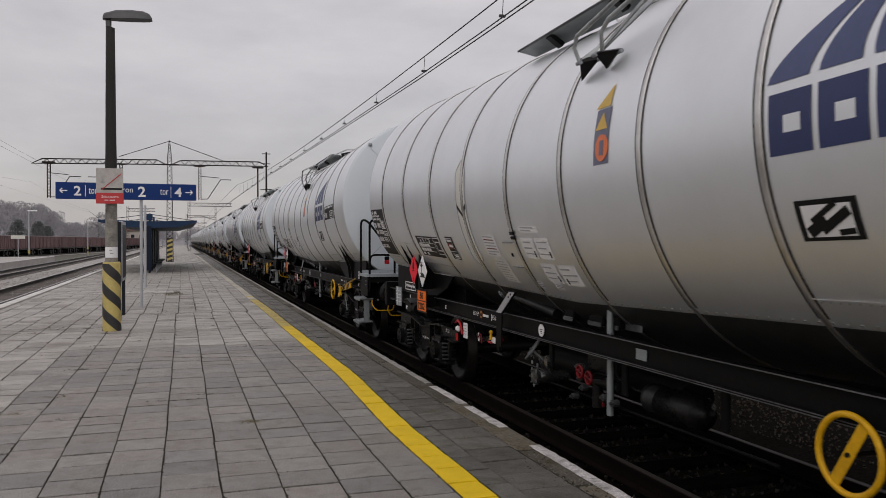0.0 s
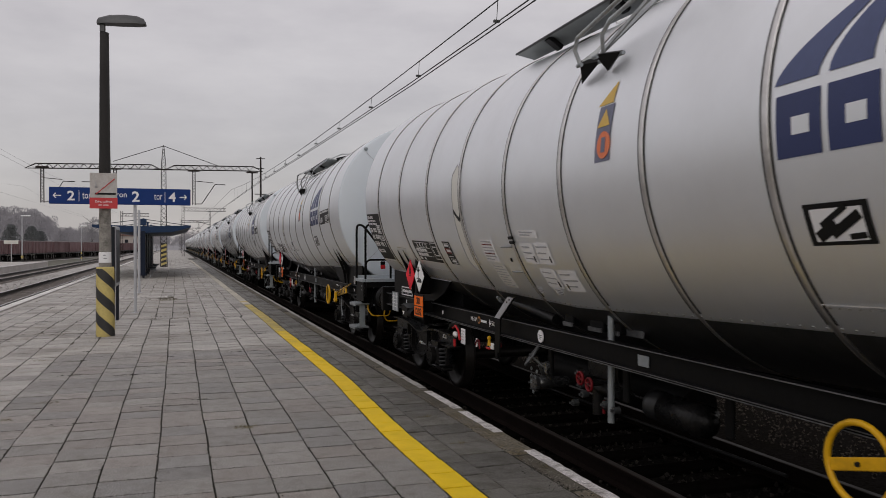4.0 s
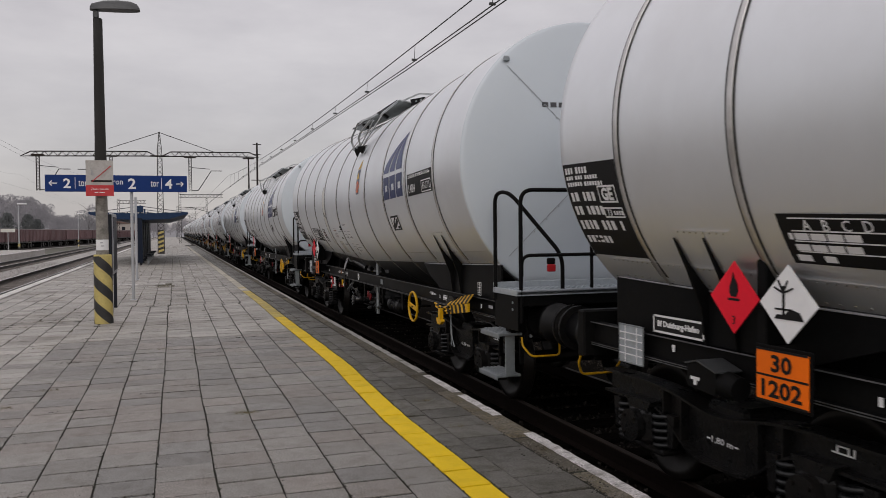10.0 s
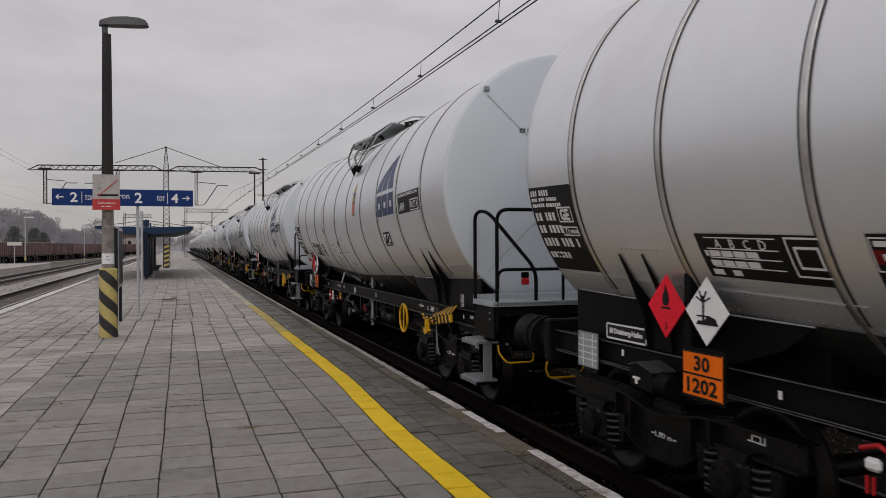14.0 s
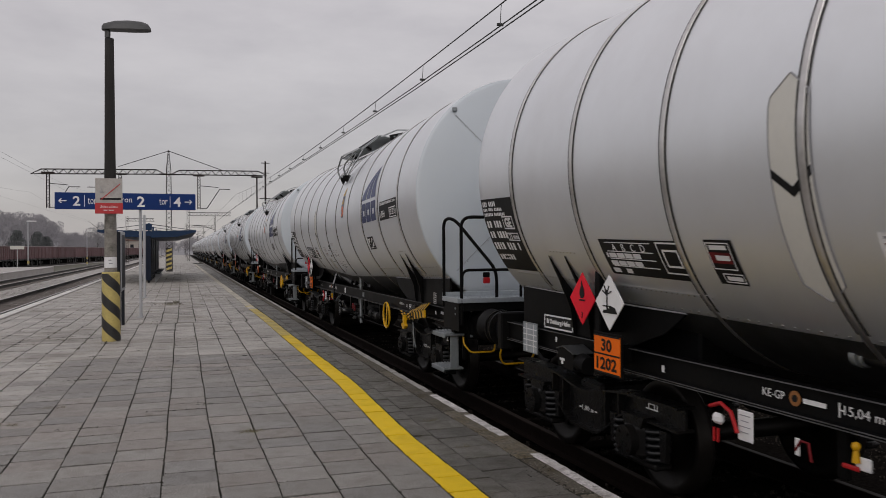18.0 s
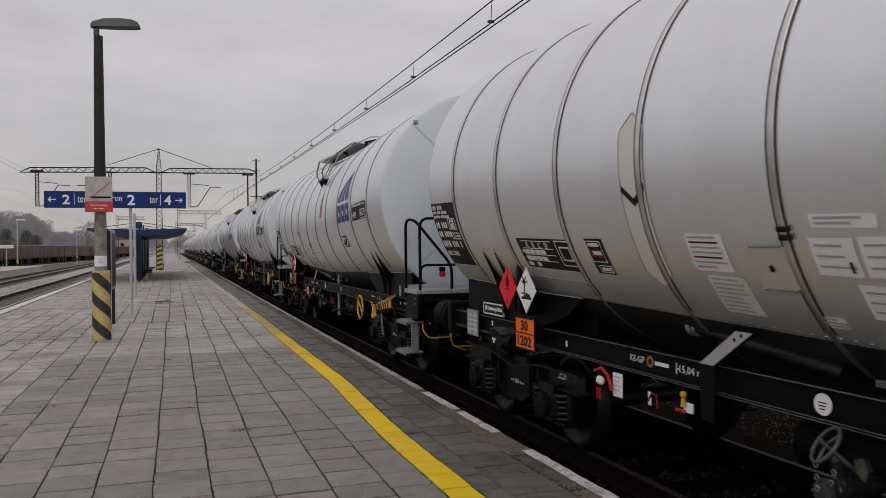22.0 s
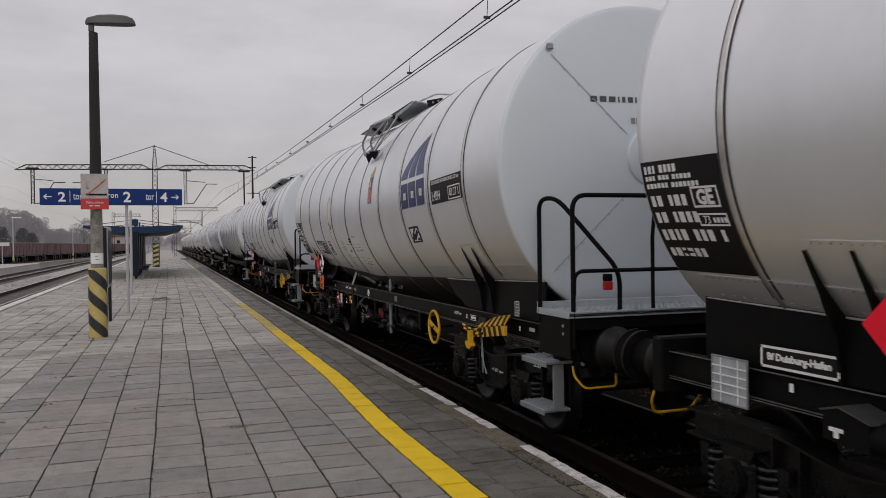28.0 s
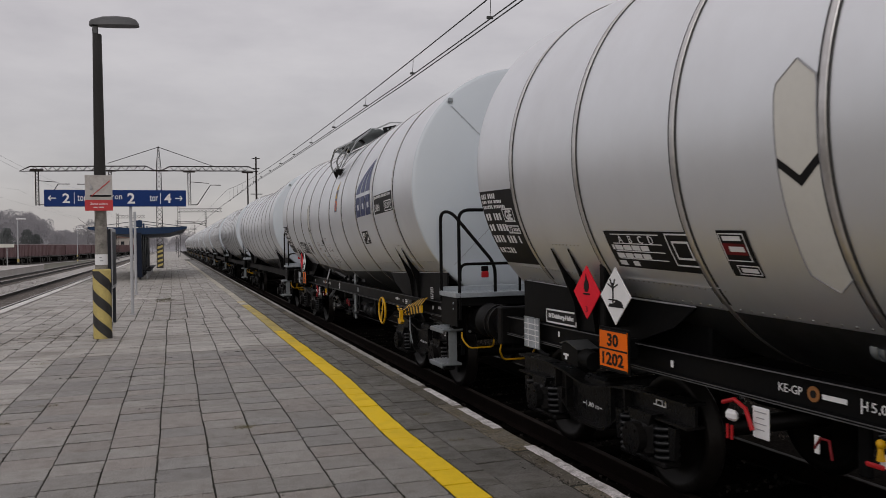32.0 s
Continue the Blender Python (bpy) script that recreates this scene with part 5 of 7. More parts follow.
    board = part("plate_holder", g, BLACK, w)
    g = Geo()
    g.box((-1.363, 4.222, 1.155), (0.008, 0.40, 0.30), 0.002)
    pl = part("orange_plate", g, ORANGE, w, "orange danger plate with two black numbers")
    g = Geo()
    for dz in (0.0, 0.146, -0.146):
        g.box((-1.3685, 4.222, 1.155 + dz), (0.003, 0.40, 0.012), 0)
    part("plate_rule", g, INK, pl)
    side = Matrix(((0, 0, -1), (-1, 0, 0), (0, 1, 0))).to_4x4()
    for text, z, wd in (("30", 1.228, 0.16), ("1202", 1.082, 0.31)):
        m = side.copy()
        m.translation = Vector((-1.369, 4.222, z))
        part("number", lettering(text, 0.10, INK, 0.004, wd), INK, pl, at=m)
    for y, z, mat, label in ((4.61, 1.575, HAZRED, "red flammable-liquid placard"), (4.168, 1.570, BRIGHTWHITE, "white environmental-hazard placard")):
        h = 0.218
        g = Geo()
        g.prism([(y - h, z), (y, z - h), (y + h, z), (y, z + h)], "x", -1.372, -1.364)
        d = part("hazard_placard", g, mat, w, label)
        if mat is HAZRED:
            g = Geo()
            g.prism([(y - 0.022, z + 0.005), (y + 0.022, z + 0.005), (y + 0.038, z + 0.03), (y + 0.034, z + 0.07), (y + 0.018, z + 0.10), (y + 0.006, z + 0.15), (y - 0.010, z + 0.115), (y - 0.034, z + 0.08), (y - 0.040, z + 0.04)], "x", -1.376, -1.372)
            part("flame", g, INK, d)
            g = Geo()
            g.box((-1.374, y, z - 0.012), (0.004, 0.10, 0.014), 0)
            part("ground_line", g, INK, d)
            m = side.copy()
            m.translation = Vector((-1.374, y, z - 0.135))
            part("class_number", lettering("3", 0.05, INK, 0.0), INK, d, at=m)
        else:
            g = Geo()
            g.box((-1.374, y + 0.03, z + 0.02), (0.004, 0.016, 0.16), 0)
            for a, b in ((0.10, 0.09), (-0.04, 0.09), (0.07, 0.13), (0.0, 0.13)):
                g.tube([(-1.374, y + 0.03, z + 0.06), (-1.374, y + a, z + b)], 0.006, 4)
            part("tree", g, INK, d)
            g = Geo()
            g.prism([(y - 0.12, z - 0.085), (y + 0.10, z - 0.085), (y + 0.08, z - 0.06), (y + 0.02, z - 0.06), (y - 0.02, z - 0.025), (y - 0.09, z - 0.04)], "x", -1.376, -1.372)
            part("fish", g, INK, d)
            g = Geo()
            g.box((-1.374, y + 0.03, z - 0.03), (0.004, 0.13, 0.010), 0)
            part("ground_line", g, INK, d)
    g = Geo()
    g.box((-1.22, 4.41, 1.56), (0.25, 0.08, 0.50), 0.01)
    g.box((-1.355, 4.41, 1.56), (0.01, 0.50, 0.06), 0.003)
    part("placard_holder", g, BLACK, w)

    # destination plate, mesh panel, brake box at the far end
    g = Geo()
    g.box((-1.166, 5.46, 1.29), (0.01, 0.60, 0.13), 0.003)
    pl = part("destination_plate", g, INK, w, "framed black destination plate")
    g = Geo()
    for a, b, c, d in ((5.46, 1.348, 0.60, 0.015), (5.46, 1.232, 0.60, 0.015), (5.753, 1.29, 0.014, 0.13), (5.167, 1.29, 0.014, 0.13)):
        g.box((-1.173, a, b), (0.004, c, d), 0)
    part("plate_frame", g, WHITE, pl)
    m = side.copy()
    m.translation = Vector((-1.174, 5.46, 1.288))
    part("lettering", lettering("Bf Duisburg-Hafen", 0.058, WHITE, 0.004, 0.49), WHITE, pl, at=m)
    g = Geo()
    for k in range(2):
        g.box((-1.22, 5.99 + (k - 0.5) * 0.33, 1.10), (0.012, 0.012, 0.30), 0.002)
        g.box((-1.22, 5.99, 1.10 + (k - 0.5) * 0.29), (0.012, 0.34, 0.012), 0.002)
    pn = part("panel_frame", g, GALV, w, "galvanised mesh panel")
    g = Geo()
    g.box((-1.217, 5.99, 1.10), (0.004, 0.32, 0.28), 0)
    part("panel_sheet", g, DECKGREY, pn)
    for dy in (-0.08, 0.08):
        g = Geo()
        g.box((-1.2235, 5.99 + dy, 1.10), (0.005, 0.007, 0.28), 0)
        part("panel_bar", g, WHITE, pn)
    for k in range(4):
        g = Geo()
        g.box((-1.224, 5.99, 1.02 + k * 0.055), (0.006, 0.32, 0.008), 0)
        part("panel_bar", g, WHITE, pn)
    g = Geo()
    g.prism([(5.09, 0.96), (4.80, 0.94), (4.80, 1.08), (4.98, 1.13), (5.09, 1.10)], "x", -1.36, -1.18)
    bx = part("brake_valve_box", g, BLACK, w, "black brake valve box")
    g = Geo()
    g.box((-1.364, 5.00, 1.02), (0.004, 0.09, 0.02), 0)
    g.box((-1.364, 5.00, 0.995), (0.004, 0.03, 0.035), 0)
    part("print", g, WHITE, bx)
    g = Geo()
    g.prism([(4.78, 1.083), (4.78, 1.091), (4.975, 1.144), (5.105, 1.112), (5.095, 1.104), (4.98, 1.134)], "x", -1.372, -1.17)
    part("box_lid", g, LITTOP, bx, "grey sheet on the sloping top, painted for the light there")
    g = Geo()
    g.rod((-1.28, 4.80, 1.01), (-1.28, 4.66, 1.00), 0.085, 0.075, 18)
    part("valve_cylinder", g, BLACK, bx)
    for y, z in ((5.52, 1.13), (3.75, 1.10)):
        g = Geo()
        g.box((-1.164, y, z), (0.004, 0.03, 0.05), 0)
        part("axle_mark", g, WHITE, w)

    # writing on the sill
    sill_print(w, WHITE, 2.60, 1.115, "KE-GP", 0.05, 0.19)
    g = Geo()
    g.rod((-1.158, 2.42, 1.115), (-1.162, 2.42, 1.115), 0.045, seg=20)
    bm_ = part("brake_mark", g, BRONZE, w, "round brown brake mark")
    g = Geo()
    g.rod((-1.160, 2.42, 1.115), (-1.165, 2.42, 1.115), 0.022, seg=14)
    part("mark_centre", g, INK, bm_)
    g = Geo()
    g.box((-1.160, 2.27, 1.112), (0.004, 0.17, 0.028), 0)
    part("print", g, WHITE, w)
    sill_print(w, WHITE, 1.93, 1.110, "15,04 m", 0.06, 0.26)
    for y in (2.09, 1.77):
        g = Geo()
        g.box((-1.160, y, 1.110), (0.004, 0.008, 0.08), 0)
        g.box((-1.160, y - 0.02 if y > 2 else y + 0.02, 1.110), (0.004, 0.03, 0.008), 0)
        part("length_mark", g, WHITE, w)
    sill_print(w, WHITE, -3.92, 1.115, "10,00 m", 0.05, 0.19)
    for y in (-3.80, -4.04):
        g = Geo()
        g.box((-1.160, y, 1.115), (0.004, 0.025, 0.012), 0)
        part("pivot_mark", g, WHITE, w)
    sill_print(w, WHITE, -4.24, 1.10, "3L", 0.045)
    g = Geo()
    for dz in (-0.028, 0.028):
        g.box((-1.160, -4.46, 1.10 + dz), (0.004, 0.19, 0.007), 0)
    g.box((-1.160, -4.46, 1.10), (0.004, 0.15, 0.028), 0)
    part("print", g, WHITE, w)
    g = Geo()
    g.box((-1.160, -1.07, 1.11), (0.004, 0.15, 0.085), 0.0)
    part("sill_label", g, GALV, w, "grey sill label")
    g = Geo()
    g.rod((-1.158, 0.74, 1.105), (-1.166, 0.74, 1.105), 0.062, seg=24)
    rp = part("round_plate", g, WHITE, w, "round white earthing plate")
    for k in range(3):
        g = Geo()
        g.box((-1.168, 0.74, 1.115 - k * 0.018), (0.003, 0.06 - k * 0.012, 0.006), 0)
        part("print", g, INK, rp)
    g = Geo()
    for i in range(3):
        g.box((-1.152, -5.69 + (i - 1) * 0.05, 1.30), (0.004, 0.005, 0.156), 0)
    for i in range(6):
        g.box((-1.1525, -5.69, 1.225 + i * 0.03), (0.0045, 0.105, 0.005), 0)
    part("label_grid", g, WHITE, w, "white label grid")

    # hand brake wheel
    g = Geo()
    g.tube([(-1.22, -3.16 + 0.212 * math.cos(k * math.tau / 40), 0.87 + 0.212 * math.sin(k * math.tau / 40)) for k in range(40)], 0.019, 8, True)
    hw = part("handwheel", g, YELLOW, w, "yellow hand brake wheel")
    g = Geo()
    g.box((0, 0, 0), (0.012, 0.415, 0.07), 0.005, Matrix.Translation((-1.22, -3.16, 0.87)) @ Matrix.Rotation(0.0, 4, "X"))
    part("wheel_spoke", g, YELLOW, hw)
    g = Geo()
    g.rod((-1.24, -3.16, 0.87), (-0.95, -3.16, 0.87), 0.014, seg=10)
    part("wheel_shaft", g, DARK, hw)
    # striped change-over lever: a front bar and a top plate sloping back
    def bar_at(q, v):
        y = -4.87 - 1.00 * q
        return y, 0.925 + 0.125 * q + v * 0.100
    g = Geo()
    g.prism([bar_at(0, 0), bar_at(1, 0), bar_at(1, 1), bar_at(0, 1)], "x", -1.372, -1.345)
    lv = part("brake_lever", g, YELLOW, w, "yellow and black striped brake lever")
    def top_at(q, v):
        y, z = bar_at(q, 1)
        return (-1.365 + 0.15 * v, y + (0.10 + 0.10 * q) * v, z + 0.004 + 0.075 * v)
    g = Geo()
    low_ = [top_at(q, v) for q, v in ((0.25, 0), (1, 0), (1, 1), (0.25, 1))]
    g.add(low_ + [(x, y, z + 0.012) for x, y, z in low_], [(3, 2, 1, 0), (4, 5, 6, 7), (0, 1, 5, 4), (1, 2, 6, 5), (2, 3, 7, 6), (3, 0, 4, 7)])
    part("lever_plate", g, YELLOW, lv)
    for k in range(7):
        q = 0.04 + k * 0.138
        g = Geo()
        g.prism([bar_at(q, -0.01), bar_at(q + 0.068, -0.01), bar_at(q + 0.028, 1.01), bar_at(q - 0.040, 1.01)], "x", -1.3745, -1.3425)
        part("stripe", g, INK, lv)
        if q > 0.22:
            g = Geo()
            quad = [top_at(q + 0.03, -0.01), top_at(q + 0.095, -0.01), top_at(q + 0.06, 1.01), top_at(q - 0.005, 1.01)]
            g.add([(x, y, z - 0.003) for x, y, z in quad] + [(x, y, z + 0.015) for x, y, z in quad], [(3, 2, 1, 0), (4, 5, 6, 7), (0, 1, 5, 4), (1, 2, 6, 5), (2, 3, 7, 6), (3, 0, 4, 7)])
            part("stripe", g, INK, lv)
    for z, y0 in ((1.06, -4.70), (1.02, -4.74)):
        for k in range(6):
            q0, q1 = k / 6, (k + 1) / 6
            g = Geo()
            g.rod((-1.38, y0 - 0.55 * q0, z - 0.03 * math.sin(q0 * 3)), (-1.38, y0 - 0.55 * q1, z - 0.03 * math.sin(q1 * 3)), 0.013, seg=8)
            part("rod_segment", g, INK if k % 2 else YELLOW, lv)
    g = Geo()
    g.prism([(-4.966, 1.020), (-5.034, 1.020), (-5.034, 0.876), (-5.075, 0.890), (-5.089, 0.861), (-5.021, 0.818), (-4.939, 0.818), (-4.885, 0.868), (-4.905, 0.897), (-4.966, 0.876)], "x", -1.43, -1.385)
    part("lever_hook", g, YELLOW, lv)
    g = Geo()
    g.prism([(-4.86, 1.06), (-5.24, 1.09), (-5.18, 1.17), (-5.02, 1.17)], "x", -1.30, -1.19)
    part("lever_housing", g, DARK, w)
    # four strands that cross halfway down
    for top, tie, end in ((-5.02, 0.0, 0.055), (-5.03, 0.02, -0.075), (-5.05, -0.03, 0.025), (-5.06, -0.015, -0.05)):
        g = Geo()
        g.tube([(-1.29, top, 0.95), (-1.295, -5.07 + tie, 0.73), (-1.28, -5.08 + end, 0.55)], 0.006, 6)
        part("brake_cable", g, GALV, w, "pale brake cable")
    for y in (-6.12, -6.36):
        g = Geo()
        g.box((-1.186, y, 1.125), (0.004, 0.12, 0.035), 0.0)
        part("sill_label", g, GREYPRINT, w)
    g = Geo()
    g.box((-1.186, -5.83, 1.11), (0.004, 0.03, 0.05), 0.0)
    part("axle_mark", g, WHITE, w)
    g = Geo()
    g.tube([(-1.16, -5.6, 0.95), (-1.18, -6.1, 0.94), (-1.20, -6.5, 0.88), (-1.22, -6.75, 0.80)], 0.012, 6)
    part("brake_hose", g, RUBBER, w)

    # drain pipe post, brackets, valves and brake gear amidships
    g = Geo()
    g.rod((-1.07, -0.44, 0.50), (-1.07, -0.44, 1.46), 0.029, seg=14)
    part("drain_post", g, GALV, w, "grey upright drain pipe")
    g = Geo()
    g.prism([(1.56, 0.84), (1.68, 0.84), (1.70, 1.20), (1.34, 1.46), (1.16, 1.46), (1.54, 1.20)], "x", -1.26, -1.245)
    br = part("grounding_bracket", g, BLACK, w, "bent steel bracket, its upper half grey")
    g = Geo()
    g.prism([(1.55, 1.21), (1.69, 1.21), (1.33, 1.455), (1.18, 1.455)], "x", -1.264, -1.260)
    part("bare_face", g, GREYPRINT, br, "grey upper face")
    for y, z in ((1.28, 1.43), (1.34, 1.40)):
        g = Geo()
        g.rod((-1.264, y, z), (-1.268, y, z), 0.012, seg=8)
        part("bolt", g, INK, br)
    g = Geo()
    g.rod((-0.98, 2.05, 1.40), (-0.98, 0.75, 1.26), 0.055, seg=16)
    part("heating_pipe", g, RUBBER, w)
    g = Geo()
    g.rod((-0.98, 2.13, 1.409), (-0.98, 2.085, 1.404), 0.078, seg=18)
    g.rod((-0.98, 2.085, 1.404), (-0.98, 2.05, 1.40), 0.066, seg=18)
    part("pipe_flange", g, GALV, w, "bare steel pipe flange")
    g = Geo()
    tilt = Matrix.Translation((-1.36, 0.52, 0.95)) @ Matrix.Rotation(radians(38), 4, "Y") @ Matrix.Rotation(radians(-20), 4, "Z")
    def on_wheel(x, r, a):
        return tilt @ Vector((x, r * math.cos(a), r * math.sin(a)))
    g.tube([on_wheel(0, 0.105, k * math.tau / 28) for k in range(28)], 0.011, 6, True)
    for k in range(3):
        g.rod(on_wheel(0, 0, 0), on_wheel(0, 0.10, k * math.tau / 3 + 0.4), 0.009, seg=6)
    g.rod(on_wheel(-0.03, 0, 0), (-1.24, 0.43, 0.82), 0.014, seg=8)
    part("valve_wheel", g, DULLGALV, w, "bare metal valve handwheel")
    g = Geo()
    g.rod((-1.25, 0.56, 0.86), (-1.16, 0.57, 0.72), 0.028, 0.05, 16)
    g.lathe([(0.0005, -1.28), (0.045, -1.28), (0.062, -1.25), (0.062, -1.13), (0.05, -1.11), (0.05, -0.95)], 20, (0, 0.58, 0.68), "x")
    vb = part("drain_valve", g, BITMETAL, w, "oily bright drain valve body")
    g = Geo()
    g.rod((-1.315, 0.58, 0.68), (-1.28, 0.58, 0.68), 0.078, seg=20)
    part("blank_flange", g, BITMETAL, vb)
    for k in range(6):
        a = k * math.tau / 6
        g = Geo()
        g.rod((-1.31, 0.58 + 0.062 * math.cos(a), 0.68 + 0.062 * math.sin(a)), (-1.335, 0.58 + 0.062 * math.cos(a), 0.68 + 0.062 * math.sin(a)), 0.009, seg=6)
        part("flange_bolt", g, DULLGALV, vb)
    g = Geo()
    g.prism([(0.40, 0.90), (0.34, 0.92), (0.31, 0.86), (0.33, 0.80), (0.38, 0.83)], "x", -1.30, -1.27)
    part("valve_guard", g, BITMETAL, w)
    g = Geo()
    for k in range(13):
        q = k / 12
        c = Vector((-1.31, 0.66 - 0.14 * q, 0.88 - 0.24 * math.sin(q * math.pi) - 0.08 * q))
        g.tube([c + Vector((0.006 * math.sin(k * 1.6), 0.013 * math.cos(j * math.tau / 8), 0.016 * math.sin(j * math.tau / 8))) for j in range(8)], 0.0035, 5, True)
    part("cap_chain", g, GALV, w, "hanging cap chain")
    for y, z in ((-0.06, 0.82), (-0.22, 0.79)):
        g = Geo()
        g.tube([(-1.16, y + 0.055 * math.cos(k * math.tau / 16), z + 0.055 * math.sin(k * math.tau / 16)) for k in range(16)], 0.012, 6, True)
        for k in range(4):
            q = k * math.tau / 4 + 0.3
            g.rod((-1.16, y, z), (-1.16, y + 0.05 * math.cos(q), z + 0.05 * math.sin(q)), 0.011, seg=6)
        rv = part("red_valve", g, DARKRED, w, "dirty red valve handwheel")
        g = Geo()
        g.rod((-1.17, y, z), (-0.98, y, z), 0.016, seg=8)
        part("valve_stem", g, DARK, rv)
    g = Geo()
    g.box((-1.0, -0.20, 0.58), (0.02, 0.03, 0.12), 0.006)
    part("red_tag", g, DARKRED, w)
    for y, z in ((0.10, 0.84), (0.06, 0.74), (0.02, 0.66), (-0.36, 0.64), (-0.52, 0.62), (0.20, 0.55)):
        g = Geo()
        g.rod((-1.10, y, z), (-1.04, y, z), 0.030, seg=8)
        g.rod((-1.125, y, z), (-1.10, y, z), 0.014, seg=6)
        part("pipe_union", g, DULLGALV, w)
    g = Geo()
    g.tube([(-1.01, -0.40, 0.95), (-1.01, -0.48, 0.82), (-0.98, -0.70, 0.76), (-0.92, -1.30, 0.75)], 0.010, 6)
    part("air_pipe", g, DARK, w)
    # hanging boxes between sill and tank, strips that paint the light on flange edges
    for y, wd in ((0.42, 0.22), (-0.10, 0.30), (-0.42, 0.20)):
        g = Geo()
        g.box((-0.98, y, 1.33), (0.08, wd * 0.8, 0.18), 0.01)
        hb = part("pipe_bracket", g, BLACK, w)
        g = Geo()
        g.box((-1.03, y, 1.25), (0.02, wd * 0.8, 0.04), 0.004)
        part("bracket_lip", g, LIP, hb)
    g = Geo()
    g.box((-0.95, -0.62, 1.29), (0.02, 0.26, 0.12), 0.01)
    part("post_bracket", g, LIP, w)
    for z, x in ((1.026, -1.1825), (1.010, -1.1825), (1.199, -1.1825)):
        g = Geo()
        g.box((x, 0, z), (0.005, 13.38, 0.006 if z < 1.1 else 0.008), 0)
        part("flange_edge", g, LIP, w, "grey strip painted for the light on the flange edge")
    g = Geo()
    g.rod((-1.0, 0.1, 0.74), (-1.0, -0.5, 0.74), 0.05, seg=14)
    g.rod((-1.0, -0.1, 0.74), (-1.0, -0.1, 0.50), 0.05, seg=14)
    g.box((-0.98, -0.2, 0.92), (0.10, 0.5, 0.20), 0.02)
    part("valve_pipe", g, DARK, w)
    g = Geo()
    g.lathe([(0.0005, -1.52), (0.06, -1.52), (0.075, -1.47), (0.125, -1.45), (0.13, -1.43), (0.13, -1.10), (0.118, -1.09), (0.118, -0.95), (0.07, -0.93), (0.0005, -0.93)], 24, (-0.87, 0, 0.70))
    part("brake_cylinder", g, DARK, w, "dark brake cylinder")
    g = Geo()
    g.lathe([(0.0005, -0.945), (0.12, -0.945), (0.122, -0.80), (0.10, -0.775), (0.0005, -0.77)], 24, (-0.88, 0, 0.71))
    part("cylinder_cap", g, SPRING, w)
    g = Geo()
    g.rod((-0.6, -1.0, 0.70), (-0.6, 1.4, 0.70), 0.17, seg=24)
    part("air_tank", g, BLACK, w)
    g = Geo()
    g.tube([(-1.0, -2.4, 0.58), (-1.0, 1.0, 0.56)], 0.012, 6)
    part("brake_rod", g, BLACK, w)
    for y in (-1.9, -0.6, 0.8, 2.2):
        g = Geo()
        g.box((-1.02, y, 0.86), (0.03, 0.09, 0.34), 0.01)
        part("gear_hanger", g, BLACK, w)
    # labels and cocks under the sill
    g = Geo()
    g.box((-1.24, 2.75, 0.89), (0.012, 0.14, 0.19), 0.01)
    part("brake_label", g, WHITE, w, "white brake label")
    g = Geo()
    g.tube([(-1.26, 3.07, 0.96), (-1.27, 2.95, 1.0), (-1.27, 2.85, 0.96), (-1.27, 2.79, 0.84)], 0.014, 8)
    part("brake_handle", g, RED, w, "red brake handle")
    for dy in (-0.02, 0.02):
        g = Geo()
        g.rod((-1.26, 3.01 + dy, 0.83), (-1.26, 3.01 + dy, 0.74), 0.010, seg=8)
        part("cock_grip", g, RED, w)
    for k in range(4):
        g = Geo()
        g.box((-1.2475, 2.75, 0.955 - k * 0.035), (0.003, 0.10 - 0.03 * (k % 2), 0.006), 0)
        part("small_print", g, GREYPRINT, w)
    g = Geo()
    g.box((-1.25, 3.00, 0.89), (0.05, 0.10, 0.07), 0.02)
    part("brake_cock", g, WHITE, w)
    g = Geo()
    g.rod((-1.24, 1.90, 0.88), (-1.24, 1.90, 0.95), 0.022, 0.012, 12)
    g.lathe([(0.0005, 0.026), (0.018, 0.018), (0.024, 0.0), (0.018, -0.018), (0.0005, -0.026)][::-1], 12, (-1.24, 1.90, 0.963), "z")
    part("release_knob", g, YELLOW, w, "yellow release knob")
    g = Geo()
    g.box((-1.22, 1.87, 0.875), (0.02, 0.10, 0.07), 0.006)
    part("release_label", g, WHITE, w)
    g = Geo()
    g.box((-1.235, 1.94, 0.845), (0.02, 0.11, 0.025), 0.006)
    part("release_bar", g, RED, w)
    g = Geo()
    g.tube([(-1.23, 2.34, 0.84), (-1.23, 2.30, 0.90), (-1.23, 2.24, 0.90), (-1.23, 2.22, 0.80)], 0.009, 6)
    part("release_handle", g, DARKRED, w)
    g = Geo()
    g.box((-1.225, 2.33, 0.86), (0.012, 0.035, 0.10), 0.004)
    part("release_tag", g, WHITE, w)
    g = Geo()
    g.box((-1.23, 1.62, 0.92), (0.02, 0.07, 0.05), 0.006)
    part("cock_lever", g, DARKRED, w)

    # crown: side walkway, feet and folded rail arms
    def slab(pts, t):
        """A plate through the points, as thick as t."""
        pts = [Vector(p) for p in pts]
        nrm = (pts[1] - pts[0]).cross(pts[2] - pts[0]).normalized() * (t / 2)
        n = len(pts)
        g = Geo()
        g.add([p - nrm for p in pts] + [p + nrm for p in pts], [tuple(reversed(range(n))), tuple(range(n, 2 * n))] + [(i, (i + 1) % n, n + (i + 1) % n, n + i) for i in range(n)])
        return g
    wk = part("walkway", slab(((-1.05, 1.56, 4.06), (-0.82, 1.60, 4.03), (-0.46, -1.20, 4.16), (-0.88, -1.35, 4.20)), 0.016), PANEL, w, "grey crown walkway panel")
    g = Geo()
